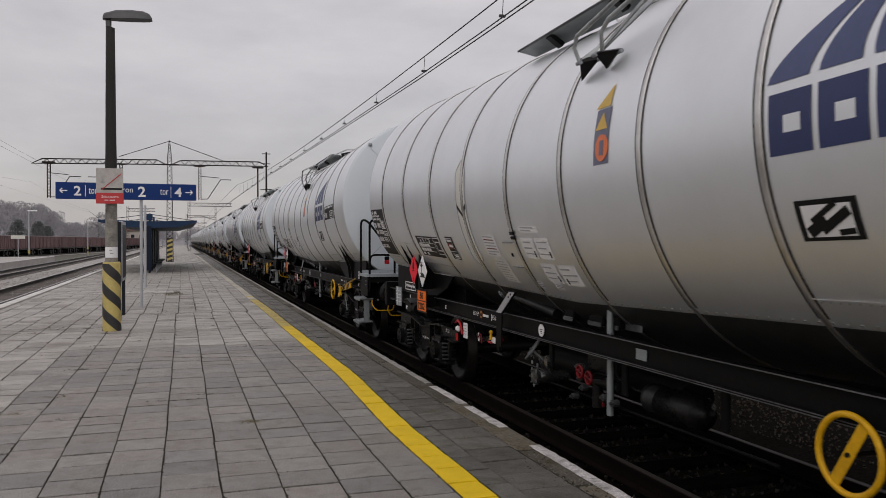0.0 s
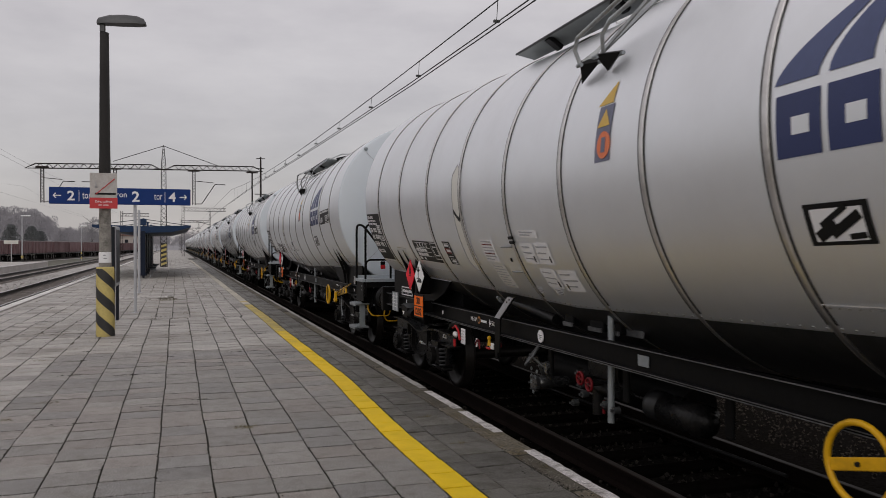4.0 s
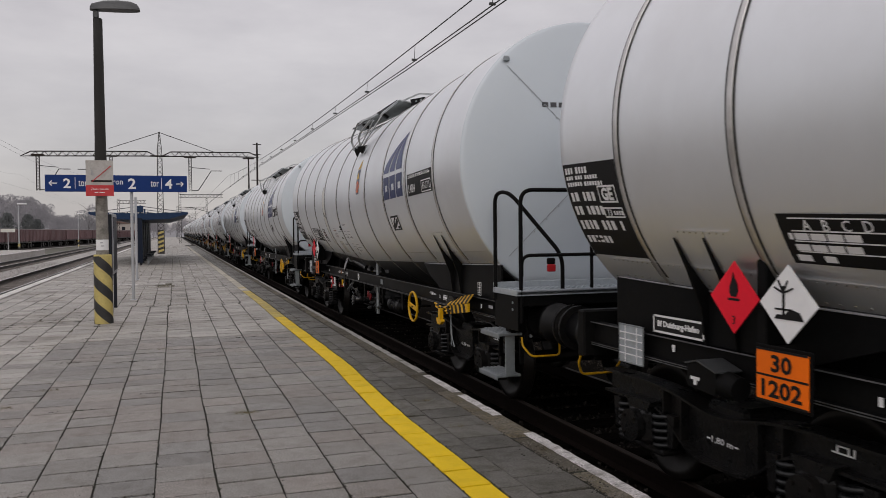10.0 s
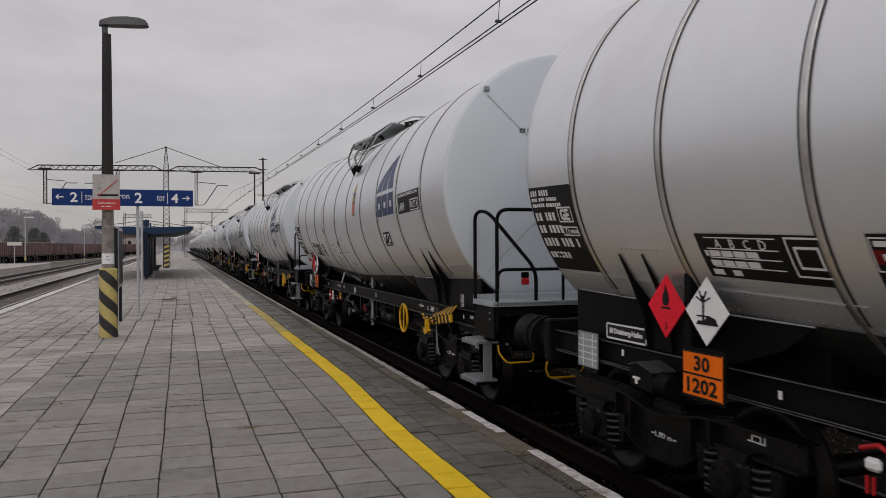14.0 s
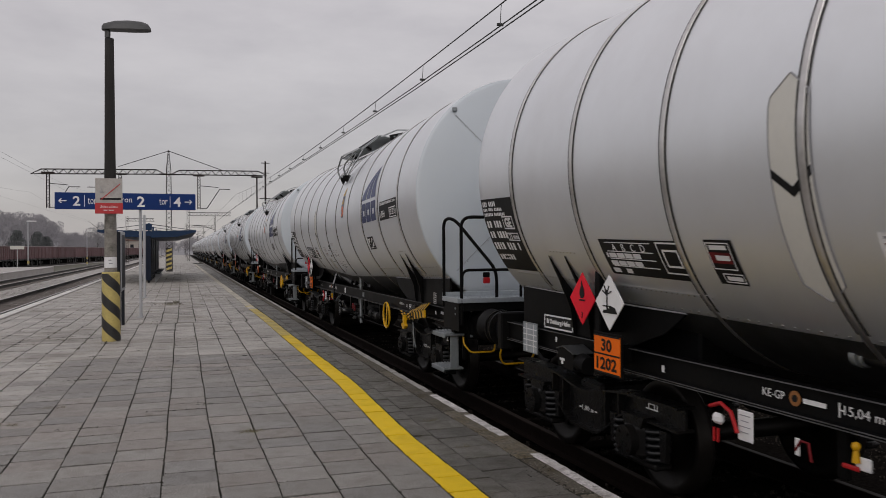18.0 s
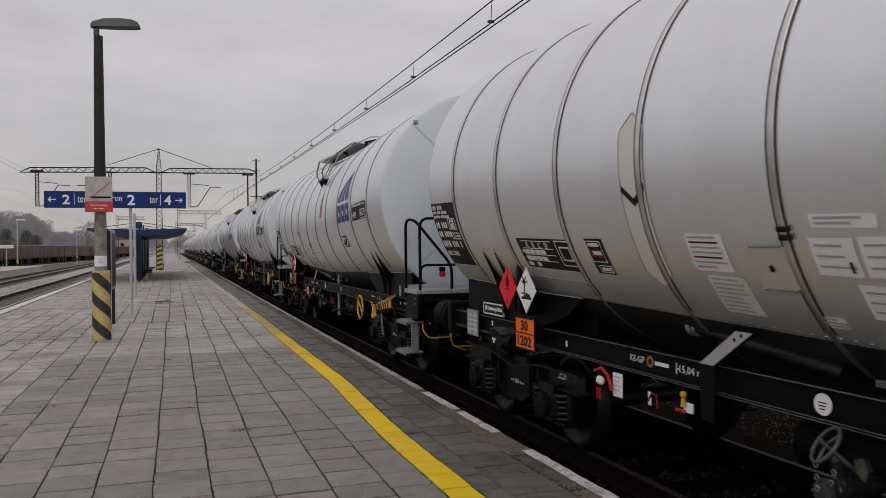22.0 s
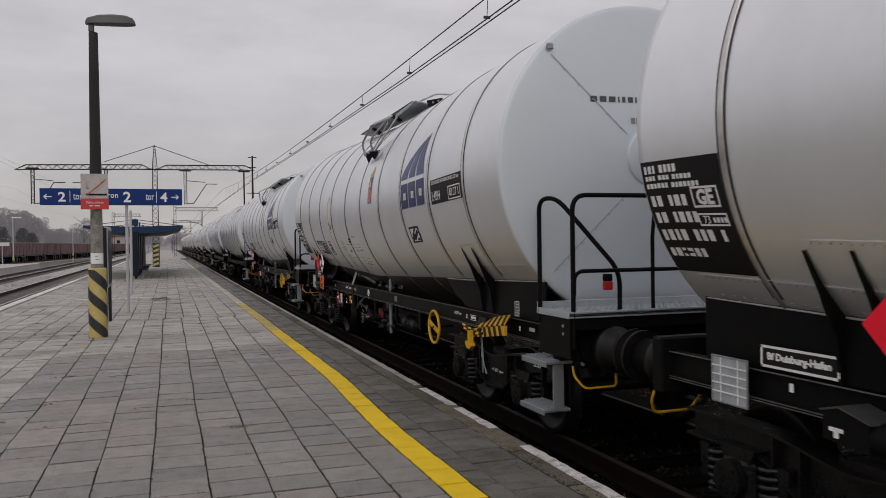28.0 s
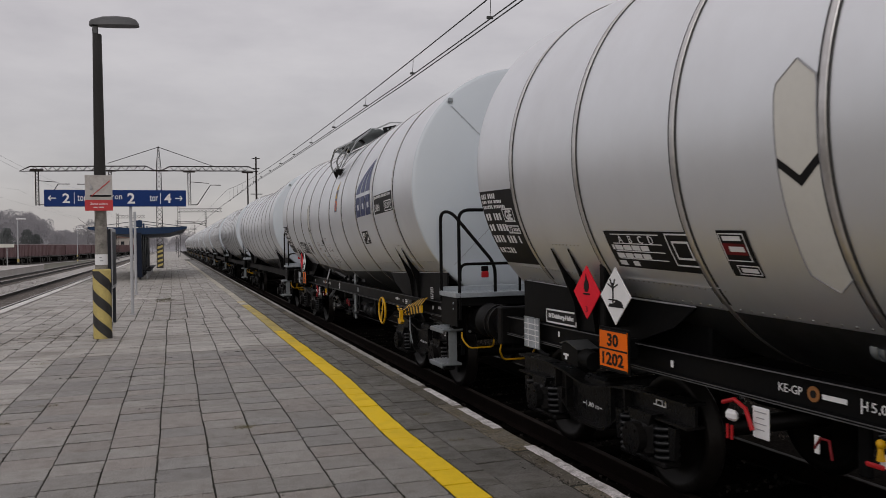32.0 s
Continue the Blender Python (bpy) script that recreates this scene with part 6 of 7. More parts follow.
    g.tube([(-1.05, 1.57, 4.06), (-0.985, 0.1, 4.125), (-0.92, -1.34, 4.19)], 0.013, 6)
    part("walkway_edge", g, LIP, wk)
    for y in (0.92, -0.25):
        x = -1.05 + 0.045 * (1.56 - y)
        part("walkway_bracket", slab(((x + 0.03, y + 0.05, 4.055 + 0.045 * (1.5 - y)), (x + 0.03, y - 0.05, 4.055 + 0.045 * (1.5 - y)), (x + 0.17, y - 0.05, 3.96 + 0.05 * (1.5 - y)), (x + 0.17, y + 0.05, 3.96 + 0.05 * (1.5 - y))), 0.05), INK, wk)
    end_ = part("end_bracket", slab(((-0.64, -1.26, 4.13), (-0.36, -1.18, 4.21), (-0.38, -1.18, 4.30), (-0.66, -1.26, 4.23)), 0.02), INK, wk)
    for x, z in ((-0.56, 4.205), (-0.47, 4.235)):
        g = Geo()
        g.rod((x, -1.265, z), (x, -1.215, z), 0.016, seg=8)
        part("bolt", g, GALV, end_)
    for pts in (((-1.555, -0.80, 3.42), (-1.425, -0.88, 3.44), (-1.47, -0.67, 3.30)), ((-1.555, -1.05, 3.43), (-1.43, -1.21, 3.43), (-1.465, -1.08, 3.31))):
        ft = part("rail_foot", slab(pts, 0.05), INK, w, "black triangular foot")
        for x, y, z in pts[:2]:
            g = Geo()
            g.rod((x - 0.005, y - 0.03, z - 0.02), (x - 0.005, y + 0.03, z - 0.02), 0.017, seg=8)
            part("bolt", g, GALV, ft)
    arms = (((-1.545, -0.79, 3.40), (-1.585, -0.77, 3.52), (-1.60, -0.84, 3.60), (-1.75, -2.00, 3.685), (-1.72, -2.05, 3.71), (-1.53, -1.99, 3.80), (-1.42, -1.93, 3.86)),
            ((-1.50, -1.06, 3.44), (-1.545, -1.12, 3.56), (-1.535, -1.22, 3.645), (-1.46, -1.95, 3.84)))
    for pts in arms:
        g = Geo()
        g.tube(pts, 0.017, 8)
        part("folding_arm", g, ARMGREY, w, "galvanised bent folding arm")
    for a_, b_, wd in (((-1.54, -0.80, 3.42), (-1.40, -0.84, 3.53), 0.05), ((-1.39, -0.83, 3.50), (-1.34, -1.93, 3.84), 0.06), ((-1.47, -1.0, 3.47), (-1.44, -1.75, 3.77), 0.045), ((-1.36, -1.93, 3.85), (-0.92, -1.36, 4.17), 0.05)):
        a_, b_ = Vector(a_), Vector(b_)
        u = Vector((0.3, 0.0, 0.95)) * wd / 2
        part("flat_link", slab((a_ - u, b_ - u, b_ + u, a_ + u), 0.012), ARMGREY, w)
    g = Geo()
    g.rod((-0.42, 0.56, 4.19), (-0.20, 0.55, 4.31), 0.02, seg=10)
    part("gas_strut", g, WHITE, w, "bright strut")
    g = Geo()
    g.tube([(-0.86, -1.38, 4.17), (-0.56, -1.33, 4.31), (-0.51, -1.33, 4.325), (-0.28, -1.35, 4.325), (0.5, -1.40, 4.325), (0.56, -1.40, 4.20)], 0.014, 8)
    part("top_rail", g, ARMGREY, w, "top rail loop")
    g = Geo()
    g.lathe([(0.34, 4.20), (0.34, 4.33), (0.28, 4.36), (0.0005, 4.37)][::-1], 28, (0.25, 0.4, 0), "z")
    part("manhole_cover", g, GALV, w)



# ---- things on the platform ----


def lamp_post():
    p = thing("platform_lamp", None, None, "tall concrete lamp post, dark above, with a striped foot on the platform", "street lamp", at=Matrix.Translation((-1.265, 16.25, 0)))
    g = Geo()
    g.lathe([(0.112, 1.30), (0.10, 3.0)], 14, axis="z")
    part("lower_shaft", g, LICHEN, p, "pale weathered lower shaft")
    g = Geo()
    g.lathe([(0.108, 2.95), (0.098, 3.4), (0.086, 5.0), (0.080, 5.70), (0.0005, 5.705)], 14, axis="z")
    part("upper_shaft", g, POLEDARK, p, "dark upper shaft")
    g = Geo()
    g.lathe([(0.165, 0.0), (0.160, 1.27), (0.15, 1.30), (0.11, 1.30)], 28, axis="z")
    foot = part("foot_sleeve", g, STRIPEY, p, "round foot sleeve with yellow and black hazard stripes")
    for k in range(-1, 4):
        g = Geo()
        vs, fs = [], []
        for i in range(37):
            th = -math.pi + math.tau * i / 36 - math.pi / 2
            z = 0.10 + k * 0.46 + 0.92 * (0.5 - i / 36)
            for zz in (z, z + 0.215):
                zz = min(1.268, max(0.003, zz))
                rr = 0.1685 - 0.004 * zz
                vs.append((rr * math.cos(th), rr * math.sin(th), zz))
        for i in range(36):
            fs.append((2 * i, 2 * i + 2, 2 * i + 3, 2 * i + 1))
        g.add(vs, fs, True)
        part("stripe", g, STRIPEK, foot, "flaking black stripe")
    g = Geo()
    g.lathe([(0.115, 1.38), (0.116, 1.40), (0.116, 1.56), (0.115, 1.58)], 14, axis="z", arc=(0.55, 0.95))
    part("notice", g, WHITE, p, "torn white notice")
    for k, (x0, x1, z) in enumerate(((-0.03, 0.02, 1.52), (-0.02, 0.04, 1.46))):
        g = Geo()
        g.box(((x0 + x1) / 2, -0.119, z), (x1 - x0, 0.004, 0.018), 0)
        part("print", g, GREYPRINT, p)
    g = Geo()
    g.box((-0.03, 0, 5.78), (0.10, 0.09, 0.16), 0.02)
    g.rod((-0.05, 0, 5.70), (-0.02, 0, 5.92), 0.03, seg=10)
    part("bracket", g, LAMPGREY, p)
    g = Geo()
    prof = [(-0.13, 0.05, 0.0), (-0.10, 0.09, 0.02), (0.10, 0.13, 0.045), (0.35, 0.15, 0.05), (0.58, 0.145, 0.042), (0.69, 0.125, 0.022), (0.735, 0.09, -0.008), (0.745, 0.05, -0.025)]
    rows, faces = [], []
    for x, hw, top in prof:
        for a in range(9):
            t = math.pi * a / 8
            rows.append((x, hw * math.cos(t), 5.855 + (top + 0.03) * 2.4 * math.sin(t) + (x + 0.13) * 0.05))
    for i in range(len(prof) - 1):
        for a in range(8):
            faces.append((i * 9 + a, i * 9 + a + 1, i * 9 + a + 10, i * 9 + a + 9))
    g.add(rows, faces, True)
    g.add([rows[i * 9] for i in range(len(prof))] + [rows[i * 9 + 8] for i in range(len(prof))], [(i, i + 1, len(prof) + i + 1, len(prof) + i) for i in range(len(prof) - 1)])
    part("lamp_head", g, LAMPGREY, p, "grey boat-shaped lamp head")
    return p


lamp_post()


def pole_signs():
    s = thing("no_crossing_sign", None, None, "weathered white prohibition board above a red plate, on the lamp post", "sign", at=Matrix.Translation((-1.275, 16.08, 0)))
    g = Geo()
    g.box((0, 0, 2.82), (0.47, 0.012, 0.46), 0.003)
    bd = part("white_board", g, DIRTYBOARD, s, "stained white board")
    g = Geo()
    g.box((0.03, -0.009, 2.665), (0.36, 0.005, 0.035), 0)
    part("black_bar", g, INK, bd)
    g = Geo()
    g.box((0, 0, 0), (0.44, 0.005, 0.015), 0, Matrix.Translation((0.03, -0.011, 2.80)) @ Matrix.Rotation(-radians(42), 4, "Y"))
    part("red_slash", g, SIGNRED, bd, "faded red diagonal stroke")
    for k in range(3):
        g = Geo()
        g.tube([(-0.15 + k * 0.02, -0.009, 2.90 - k * 0.04), (-0.13 + k * 0.02, -0.009, 2.84 - k * 0.03), (-0.15, -0.009, 2.78)], 0.006, 4)
        part("walking_figure_stroke", g, GREYPRINT, bd)
    g = Geo()
    g.box((0, -0.002, 2.49), (0.48, 0.012, 0.20), 0.003)
    rp = part("red_plate", g, SIGNRED, s, "red plate with white print")
    me = lettering("Zakaz palenia", 0.05, WHITE, 0.0, 0.30)
    part("lettering", me, WHITE, rp, at=Matrix.Translation((0.0, -0.010, 2.515)) @ Matrix.Rotation(math.pi / 2, 4, "X"))
    g = Geo()
    for k, wd in enumerate((0.07, 0.10)):
        g.box((-0.06 + k * 0.10, -0.010, 2.455), (wd * 0.9, 0.004, 0.014), 0)
    part("print", g, WHITE, rp)
    for z in (2.95, 2.55):
        g = Geo()
        g.lathe([(0.118, z), (0.121, z + 0.005), (0.121, z + 0.035), (0.118, z + 0.04)], 16, (0.01, 0.17, 0), "z")
        part("strap", g, GALV, s)


pole_signs()


def info_board():
    b = thing("notice_case", None, None, "narrow grey notice case on dark posts, seen edge-on", "notice board", at=Matrix.Translation((-1.27, 18.3, 0)))
    for y in (0.0, 1.25):
        g = Geo()
        g.box((0, y, 1.05), (0.07, 0.07, 2.1), 0.008)
        part("post", g, HUTDARK, b)
    g = Geo()
    g.box((0.02, 0.62, 1.47), (0.075, 1.15, 1.30), 0.012)
    part("case", g, GREYPAINT, b, "grey metal case")
    g = Geo()
    g.box((0.061, 0.62, 1.47), (0.006, 1.0, 1.15), 0)
    part("glass_door", g, HUTDARK, b)


info_board()


def direction_sign():
    s = thing("direction_sign", None, None, "long blue platform sign with white numbers and arrows on pale posts", "platform sign", at=Matrix.Translation((-1.288, 21.5, 0)))
    zs = 2.932
    g = Geo()
    g.box((0, 0, zs), (3.29, 0.07, 0.413), 0.008)
    p = part("panel", g, SIGNBLUE, s, "blue sign panel")
    up = Matrix.Rotation(math.pi / 2, 4, "X")
    def put(text, x, h, wd=None, bold=0.0):
        part("lettering", lettering(text, h, WHITE, bold, wd), WHITE, p, at=Matrix.Translation((x, -0.037, zs)) @ up)
    put("2", -1.152, 0.24, 0.167, 0.008)
    put("tor", -0.80, 0.147, 0.20)
    put("peron", -0.087, 0.147, 0.413)
    put("2", 0.333, 0.266, 0.18, 0.009)
    put("tor", 0.866, 0.147, 0.20)
    put("4", 1.20, 0.24, 0.173, 0.008)
    for x in (-0.972, 1.026):
        g = Geo()
        g.box((x, -0.037, zs), (0.011, 0.005, 0.28), 0)
        part("divider", g, WHITE, p)
    for x, sg in ((-1.465, -1), (1.465, 1)):
        g = Geo()
        g.box((x, -0.037, zs), (0.173, 0.005, 0.023), 0)
        for q in (-1, 1):
            g.box((0, 0, 0), (0.087, 0.005, 0.023), 0, Matrix.Translation((x + sg * 0.057, -0.0375, zs + q * 0.028)) @ Matrix.Rotation(sg * q * radians(45), 4, "Y"))
        part("arrow", g, WHITE, p)
    for x in (0.31, -0.373):
        g = Geo()
        g.rod((x, 0.07, 0), (x, 0.07, 2.75), 0.038, seg=14)
        post = part("post", g, GREYPAINT, s, "pale grey post")
        g = Geo()
        g.box((x, 0.07, 0.01), (0.16, 0.16, 0.02), 0.004)
        part("base_plate", g, GREYPAINT, post)


direction_sign()

for yy, xx in ((30.6, -1.257),):
    g = Geo()
    g.rod((0, 0, 0), (0, 0, 2.97), 0.045, seg=12)
    post = thing("tall_post", None, None, "pale grey steel post on the platform", "post", at=Matrix.Translation((xx, yy, 0)))
    part("shaft", g, GREYPAINT, post)
    g = Geo()
    g.box((0, 0, 0.01), (0.2, 0.2, 0.02), 0.004)
    part("base_plate", g, GREYPAINT, post)

g = Geo()
g.box((-1.52, 27.5, 0.02), (2.5, 0.16, 0.05), 0.01)
thing("drain_cover_strip", g, CHALK, "pale concrete strip across the platform", "concrete strip", kind="structure")


def shelter():
    s = thing("platform_shelter", None, None, "dark blue platform shelter with a wide flat blue canopy", "platform shelter", at=Matrix.Translation((-1.60, 44.0, 0)))
    for k in range(5):
        g = Geo()
        y0 = k * 3.4
        g.prism([(-2.45, 2.66), (-1.5, 2.42), (0.0, 2.36), (1.4, 2.40), (2.35, 2.66), (2.35, 2.76), (0, 2.70), (-2.45, 2.78)], "y", y0 + 0.01, y0 + 3.38)
        part("canopy_panel", g, ROOFBLUE, s, "blue canopy panel")
    for k in range(6):
        g = Geo()
        g.box((0, k * 3.3 + 0.1, 1.22), (0.12, 0.12, 2.40), 0.01)
        part("post", g, HUTDARK, s)
    for k in range(5):
        g = Geo()
        g.box((0.0, 1.75 + k * 3.3, 1.30), (0.05, 3.1, 2.1), 0.006)
        wall = part("wall_panel", g, HUTDARK, s, "dark wall panel")
        for j in range(7):
            g = Geo()
            g.box((0.032, 1.75 + k * 3.3, 0.42 + j * 0.28), (0.012, 3.0, 0.03), 0)
            part("rib", g, ROOFBLUE, wall)
    g = Geo()
    g.box((-0.05, -0.04, 1.30), (0.30, 0.04, 2.3), 0.005)
    part("end_panel", g, NAVYDARK, s, "blue end panel")
    g = Geo()
    g.box((-0.02, 0.3, 2.92), (0.34, 0.30, 0.34), 0.02)
    part("roof_box", g, ROOFBLUE, s, "blue box on the canopy")
    for y0 in (0.3, 6.9, 13.5):
        g = Geo()
        g.rod((0, y0, 2.7), (0, y0, 3.12), 0.05, seg=8)
        ms = part("roof_mast", g, ROOFBLUE, s)
        for x0 in (-2.3, 2.2):
            g = Geo()
            g.rod((0, y0, 3.08), (x0, y0, 2.76), 0.018, seg=6)
            part("tie_rod", g, LAMPGREY, ms, "thin tie rod to the canopy edge")
    for k in range(4):
        b = Geo()
        b.box((0.32, 2.0 + k * 3.6, 0.45), (0.38, 1.8, 0.04), 0.006)
        seat = part("bench_seat", b, HUTDARK, s)
        for q in (-0.7, 0.7):
            l = Geo()
            l.box((0.3, 2.0 + k * 3.6 + q, 0.215), (0.05, 0.05, 0.43), 0)
            part("bench_leg", l, GREYPAINT, seat)


shelter()


def lattice(g, a, b, w, n, r=0.03, up=(0, 0, 1), w2=None, cross=True):
    """A square lattice beam from a to b with zigzag braces."""
    a, b = Vector(a), Vector(b)
    d = (b - a).normalized()
    u = Vector(up)
    u = (u - d * u.dot(d)).normalized()
    v = d.cross(u)
    q = 1.0 if w2 is None else w2 / w
    c = [(u * i + v * j) * (w / 2) for i, j in ((-1, -1), (1, -1), (1, 1), (-1, 1))]
    for k in c:
        g.rod(a + k, b + k * q, r, seg=4, smooth=False)
    for i in range(n):
        p0, p1 = i / n, (i + 1) / n
        f0, f1 = 1 + (q - 1) * p0, 1 + (q - 1) * p1
        for k in range(4):
            s0, s1 = (c[k], c[(k + 1) % 4]) if (i + (k > 1 and not cross)) % 2 else (c[(k + 1) % 4], c[k])
            g.rod(a + (b - a) * p0 + s0 * f0, a + (b - a) * p1 + s1 * f1, r * 0.6, seg=4, smooth=False)


def gantry():
    m = thing("catenary_gantry", None, None, "rusty lattice mast carrying a long cross beam over the tracks", "overhead line gantry", at=Matrix.Translation((-0.92, 67.5, 0)))
    g = Geo()
    lattice(g, (0, 0, 0), (0, 0, 8.2), 0.50, 22, 0.035, (1, 0, 0), 0.34)
    mast = part("mast", g, LATTICE, m, "lattice mast")
    g = Geo()
    lattice(g, (0, 0, 8.2), (0, 0, 9.7), 0.34, 6, 0.03, (1, 0, 0), 0.05)
    part("mast_top", g, LATTICE, mast)
    for k in range(5):
        g = Geo()
        z = 0.1 + k * 0.36
        g.prism([(-0.20, z), (0.20, z + 0.14), (0.20, z + 0.32), (-0.20, z + 0.18)], "y", -0.29, -0.275)
        part("stripe", g, STRIPEY, mast, "yellow stripe")
    g = Geo()
    g.box((0, -0.265, 0.95), (0.40, 0.01, 1.9), 0)
    part("stripe_board", g, STRIPEK, mast, "black board")
    for name, x0, x1, n in (("left_arm", -0.95, -9.2, 27), ("right_arm", 0.85, 7.0, 20)):
        g = Geo()
        zt = 8.02 if x1 > 0 else 7.80
        lattice(g, (x0, 0, 7.95), (x1, 0, zt), 0.36, n, 0.035, cross=False)
        e = 0.75 if x1 > 0 else -0.75
        for q in (-0.18, 0.18):
            g.rod((x1, q, zt + 0.18), (x1 + e, 0, zt - 0.2), 0.03, seg=4)
            g.rod((x1, q, zt - 0.18), (x1 + e, 0, zt - 0.2), 0.03, seg=4)
            g.rod((x0, q, 8.13), (x0 - e * 0.85, q, 7.80), 0.035, seg=4)
            g.rod((x0, q, 7.77), (x0 - e * 0.85, q, 7.75), 0.035, seg=4)
        part("beam", g, LATTICE, m, "lattice beam")
    g = Geo()
    g.rod((-0.7, -0.18, 7.78), (0.7, -0.18, 7.78), 0.05, seg=6)
    g.rod((-0.7, 0.18, 7.78), (0.7, 0.18, 7.78), 0.05, seg=6)
    part("beam", g, LATTICE, m)
    for x, z in ((-3.75, 8.3), (4.15, 8.2)):
        g = Geo()
        g.rod((0, 0, 9.65), (x, 0, z), 0.025, seg=6)
        part("stay", g, LATTICE, m, "steel stay")
    for x, bold in ((-8.75, 1), (-3.6, 1), (2.3, 1), (6.9, 0)):
        g = Geo()
        if bold:
            lattice(g, (x, 0, 7.75), (x, 0, 5.0), 0.22, 12, 0.028, (1, 0, 0))
        else:
            g.rod((x, 0, 7.75), (x, 0, 5.0), 0.06, seg=8)
        dr = part("drop_post", g, LATTICE, m, "hanging drop post")
        g = Geo()
        g.box((x, 0, 7.72), (0.9, 0.4, 0.10), 0.01)
        part("drop_bracket", g, LATTICE, dr)
    for x, sg in ((-8.7, 1), (-3.6, -1), (2.4, 1)):
        g = Geo()
        g.tube([(x, -0.1, 5.05), (x + sg * 0.5, -0.4, 5.05), (x + sg * 1.5, -0.8, 6.6), (x + sg * 2.3, -0.8, 6.6)], 0.035, 6)
        g.tube([(x, -0.1, 6.9), (x + sg * 1.4, -0.6, 6.75)], 0.025, 6)
        part("cantilever", g, LATTICE, m, "catenary cantilever")
    return m


gantry()


def side_mast(x, y, h, reach, label):
    m = thing("catenary_mast", None, None, label, "overhead line mast", "far masts", at=Matrix.Translation((x, y, RAIL_Z)))
    g = Geo()
    lattice(g, (0, 0, -0.8), (0, 0, h), 0.35, int(h * 2), 0.03, (1, 0, 0))
    part("mast", g, LATTICE, m)
    if reach:
        g = Geo()
        lattice(g, (0, 0, h - 0.6), (reach, 0, h - 0.6), 0.5, int(abs(reach) * 2), 0.035)
        part("arm", g, LATTICE, m, "lattice arm")
        g = Geo()
        lattice(g, (reach * 0.62, 0, h - 0.8), (reach * 0.62, 0, h - 3.4), 0.2, 8, 0.025, (1, 0, 0))
        part("drop_post", g, LATTICE, m)
        g = Geo()
        g.tube([(reach * 0.62, 0, h - 3.0), (reach * 0.3, -0.3, h - 2.4), (reach * 0.12, -0.4, h - 2.4)], 0.04, 6)
        part("cantilever", g, LATTICE, m)
    return m


side_mast(1.05, 130, 8.2, 6.4, "distant lattice mast with a cross arm over the track")
side_mast(1.05, 195, 8.2, 6.4, "distant lattice mast with a cross arm over the track")
side_mast(-9.0, 150, 8.0, 4.5, "distant lattice mast beside the open tracks")
side_mast(1.05, 265, 8.2, 6.4, "far lattice mast with a cross arm")

m = thing("signal_mast", None, None, "slender steel mast behind the train", "mast", at=Matrix.Translation((6.92, 70.0, RAIL_Z)))
g = Geo()
g.rod((0, 0, -0.3), (0, 0, 9.6), 0.11, 0.07, 10)
part("shaft", g, LATTICE, m)
for z, ln in ((9.45, 0.35), (8.6, 0.3), (6.4, 0.5)):
    g = Geo()
    g.rod((-ln, 0, z), (ln, 0, z), 0.035, seg=6)
    part("crossarm", g, LATTICE, m)


def overhead_line():
    """Contact wires, messenger wire and droppers over the platform track, sagging between supports."""
    o = thing("overhead_line", None, None, "overhead contact wires with messenger wire and droppers above the train", "overhead line")
    span = 62.0
    y_sup = 67.5
    def sag(y):
        u = ((y - y_sup) / span) % 1.0
        return 4 * u * (1 - u)
    ys = [-8 + 4.0 * k for k in range(56)]
    def zc(y):
        return 5.03 + 0.011 * min(34.0, max(0.0, y - 15))
    for dx in (-0.045, 0.045):
        g = Geo()
        g.tube([(TRACK_X - 0.02 + dx + 0.15 * math.sin(y / span * math.pi), y, zc(y)) for y in ys], 0.011, 5)
        part("contact_wire", g, WIRE, o)
    def mess(y):
        return 5.325 + 0.00045 * min(52.0, abs(y - 19)) ** 2
    g = Geo()
    g.tube([(TRACK_X + 0.02, y, mess(y)) for y in [-8 + 2.0 * k for k in range(112)]], 0.011, 5)
    part("messenger_wire", g, WIRE, o)
    for k in range(16):
        y = 7.0 + 4.05 * k
        g = Geo()
        g.rod((TRACK_X + 0.02, y, mess(y)), (TRACK_X, y, zc(y)), 0.006, seg=4)
        g.box((TRACK_X, y, zc(y) + 0.01), (0.10, 0.04, 0.04), 0.005)
        part("dropper", g, WIRE, o)
    o2 = thing("overhead_line", None, None, "overhead wires above the open tracks", "overhead line")
    for x in (-6.35, -10.85):
        for z in (5.2, 6.2):
            g = Geo()
            g.tube([(x, y, z - (0.8 * sag(y) if z > 6 else 0)) for y in [15 + 4.0 * k for k in range(60)]], 0.004, 4)
            part("contact_wire" if z < 6 else "messenger_wire", g, WIRE, o2)


overhead_line()

# ---- the far side: second platform, freight wagons, lamps ----
g = Geo()
PALECONC = material("pale_platform_concrete", (0.40, 0.38, 0.36), 0.8, 0.0, 0.3, 12.0, 0.4, (0.27, 0.25, 0.23), 0.6, 0.7)
g.box((-16.4, 62, -0.55), (6.6, 66, 1.08), 0.01)
p2 = thing("second_platform", g, PALECONC, "low second platform beyond the open tracks", "platform", kind="structure")
for x in (-13.25, -19.55):
    g = Geo()
    g.box((x, 62, 0.0), (0.35, 66, 0.05), 0.01)
    part("platform_edge", g, CHALK, p2, "pale edge slabs")


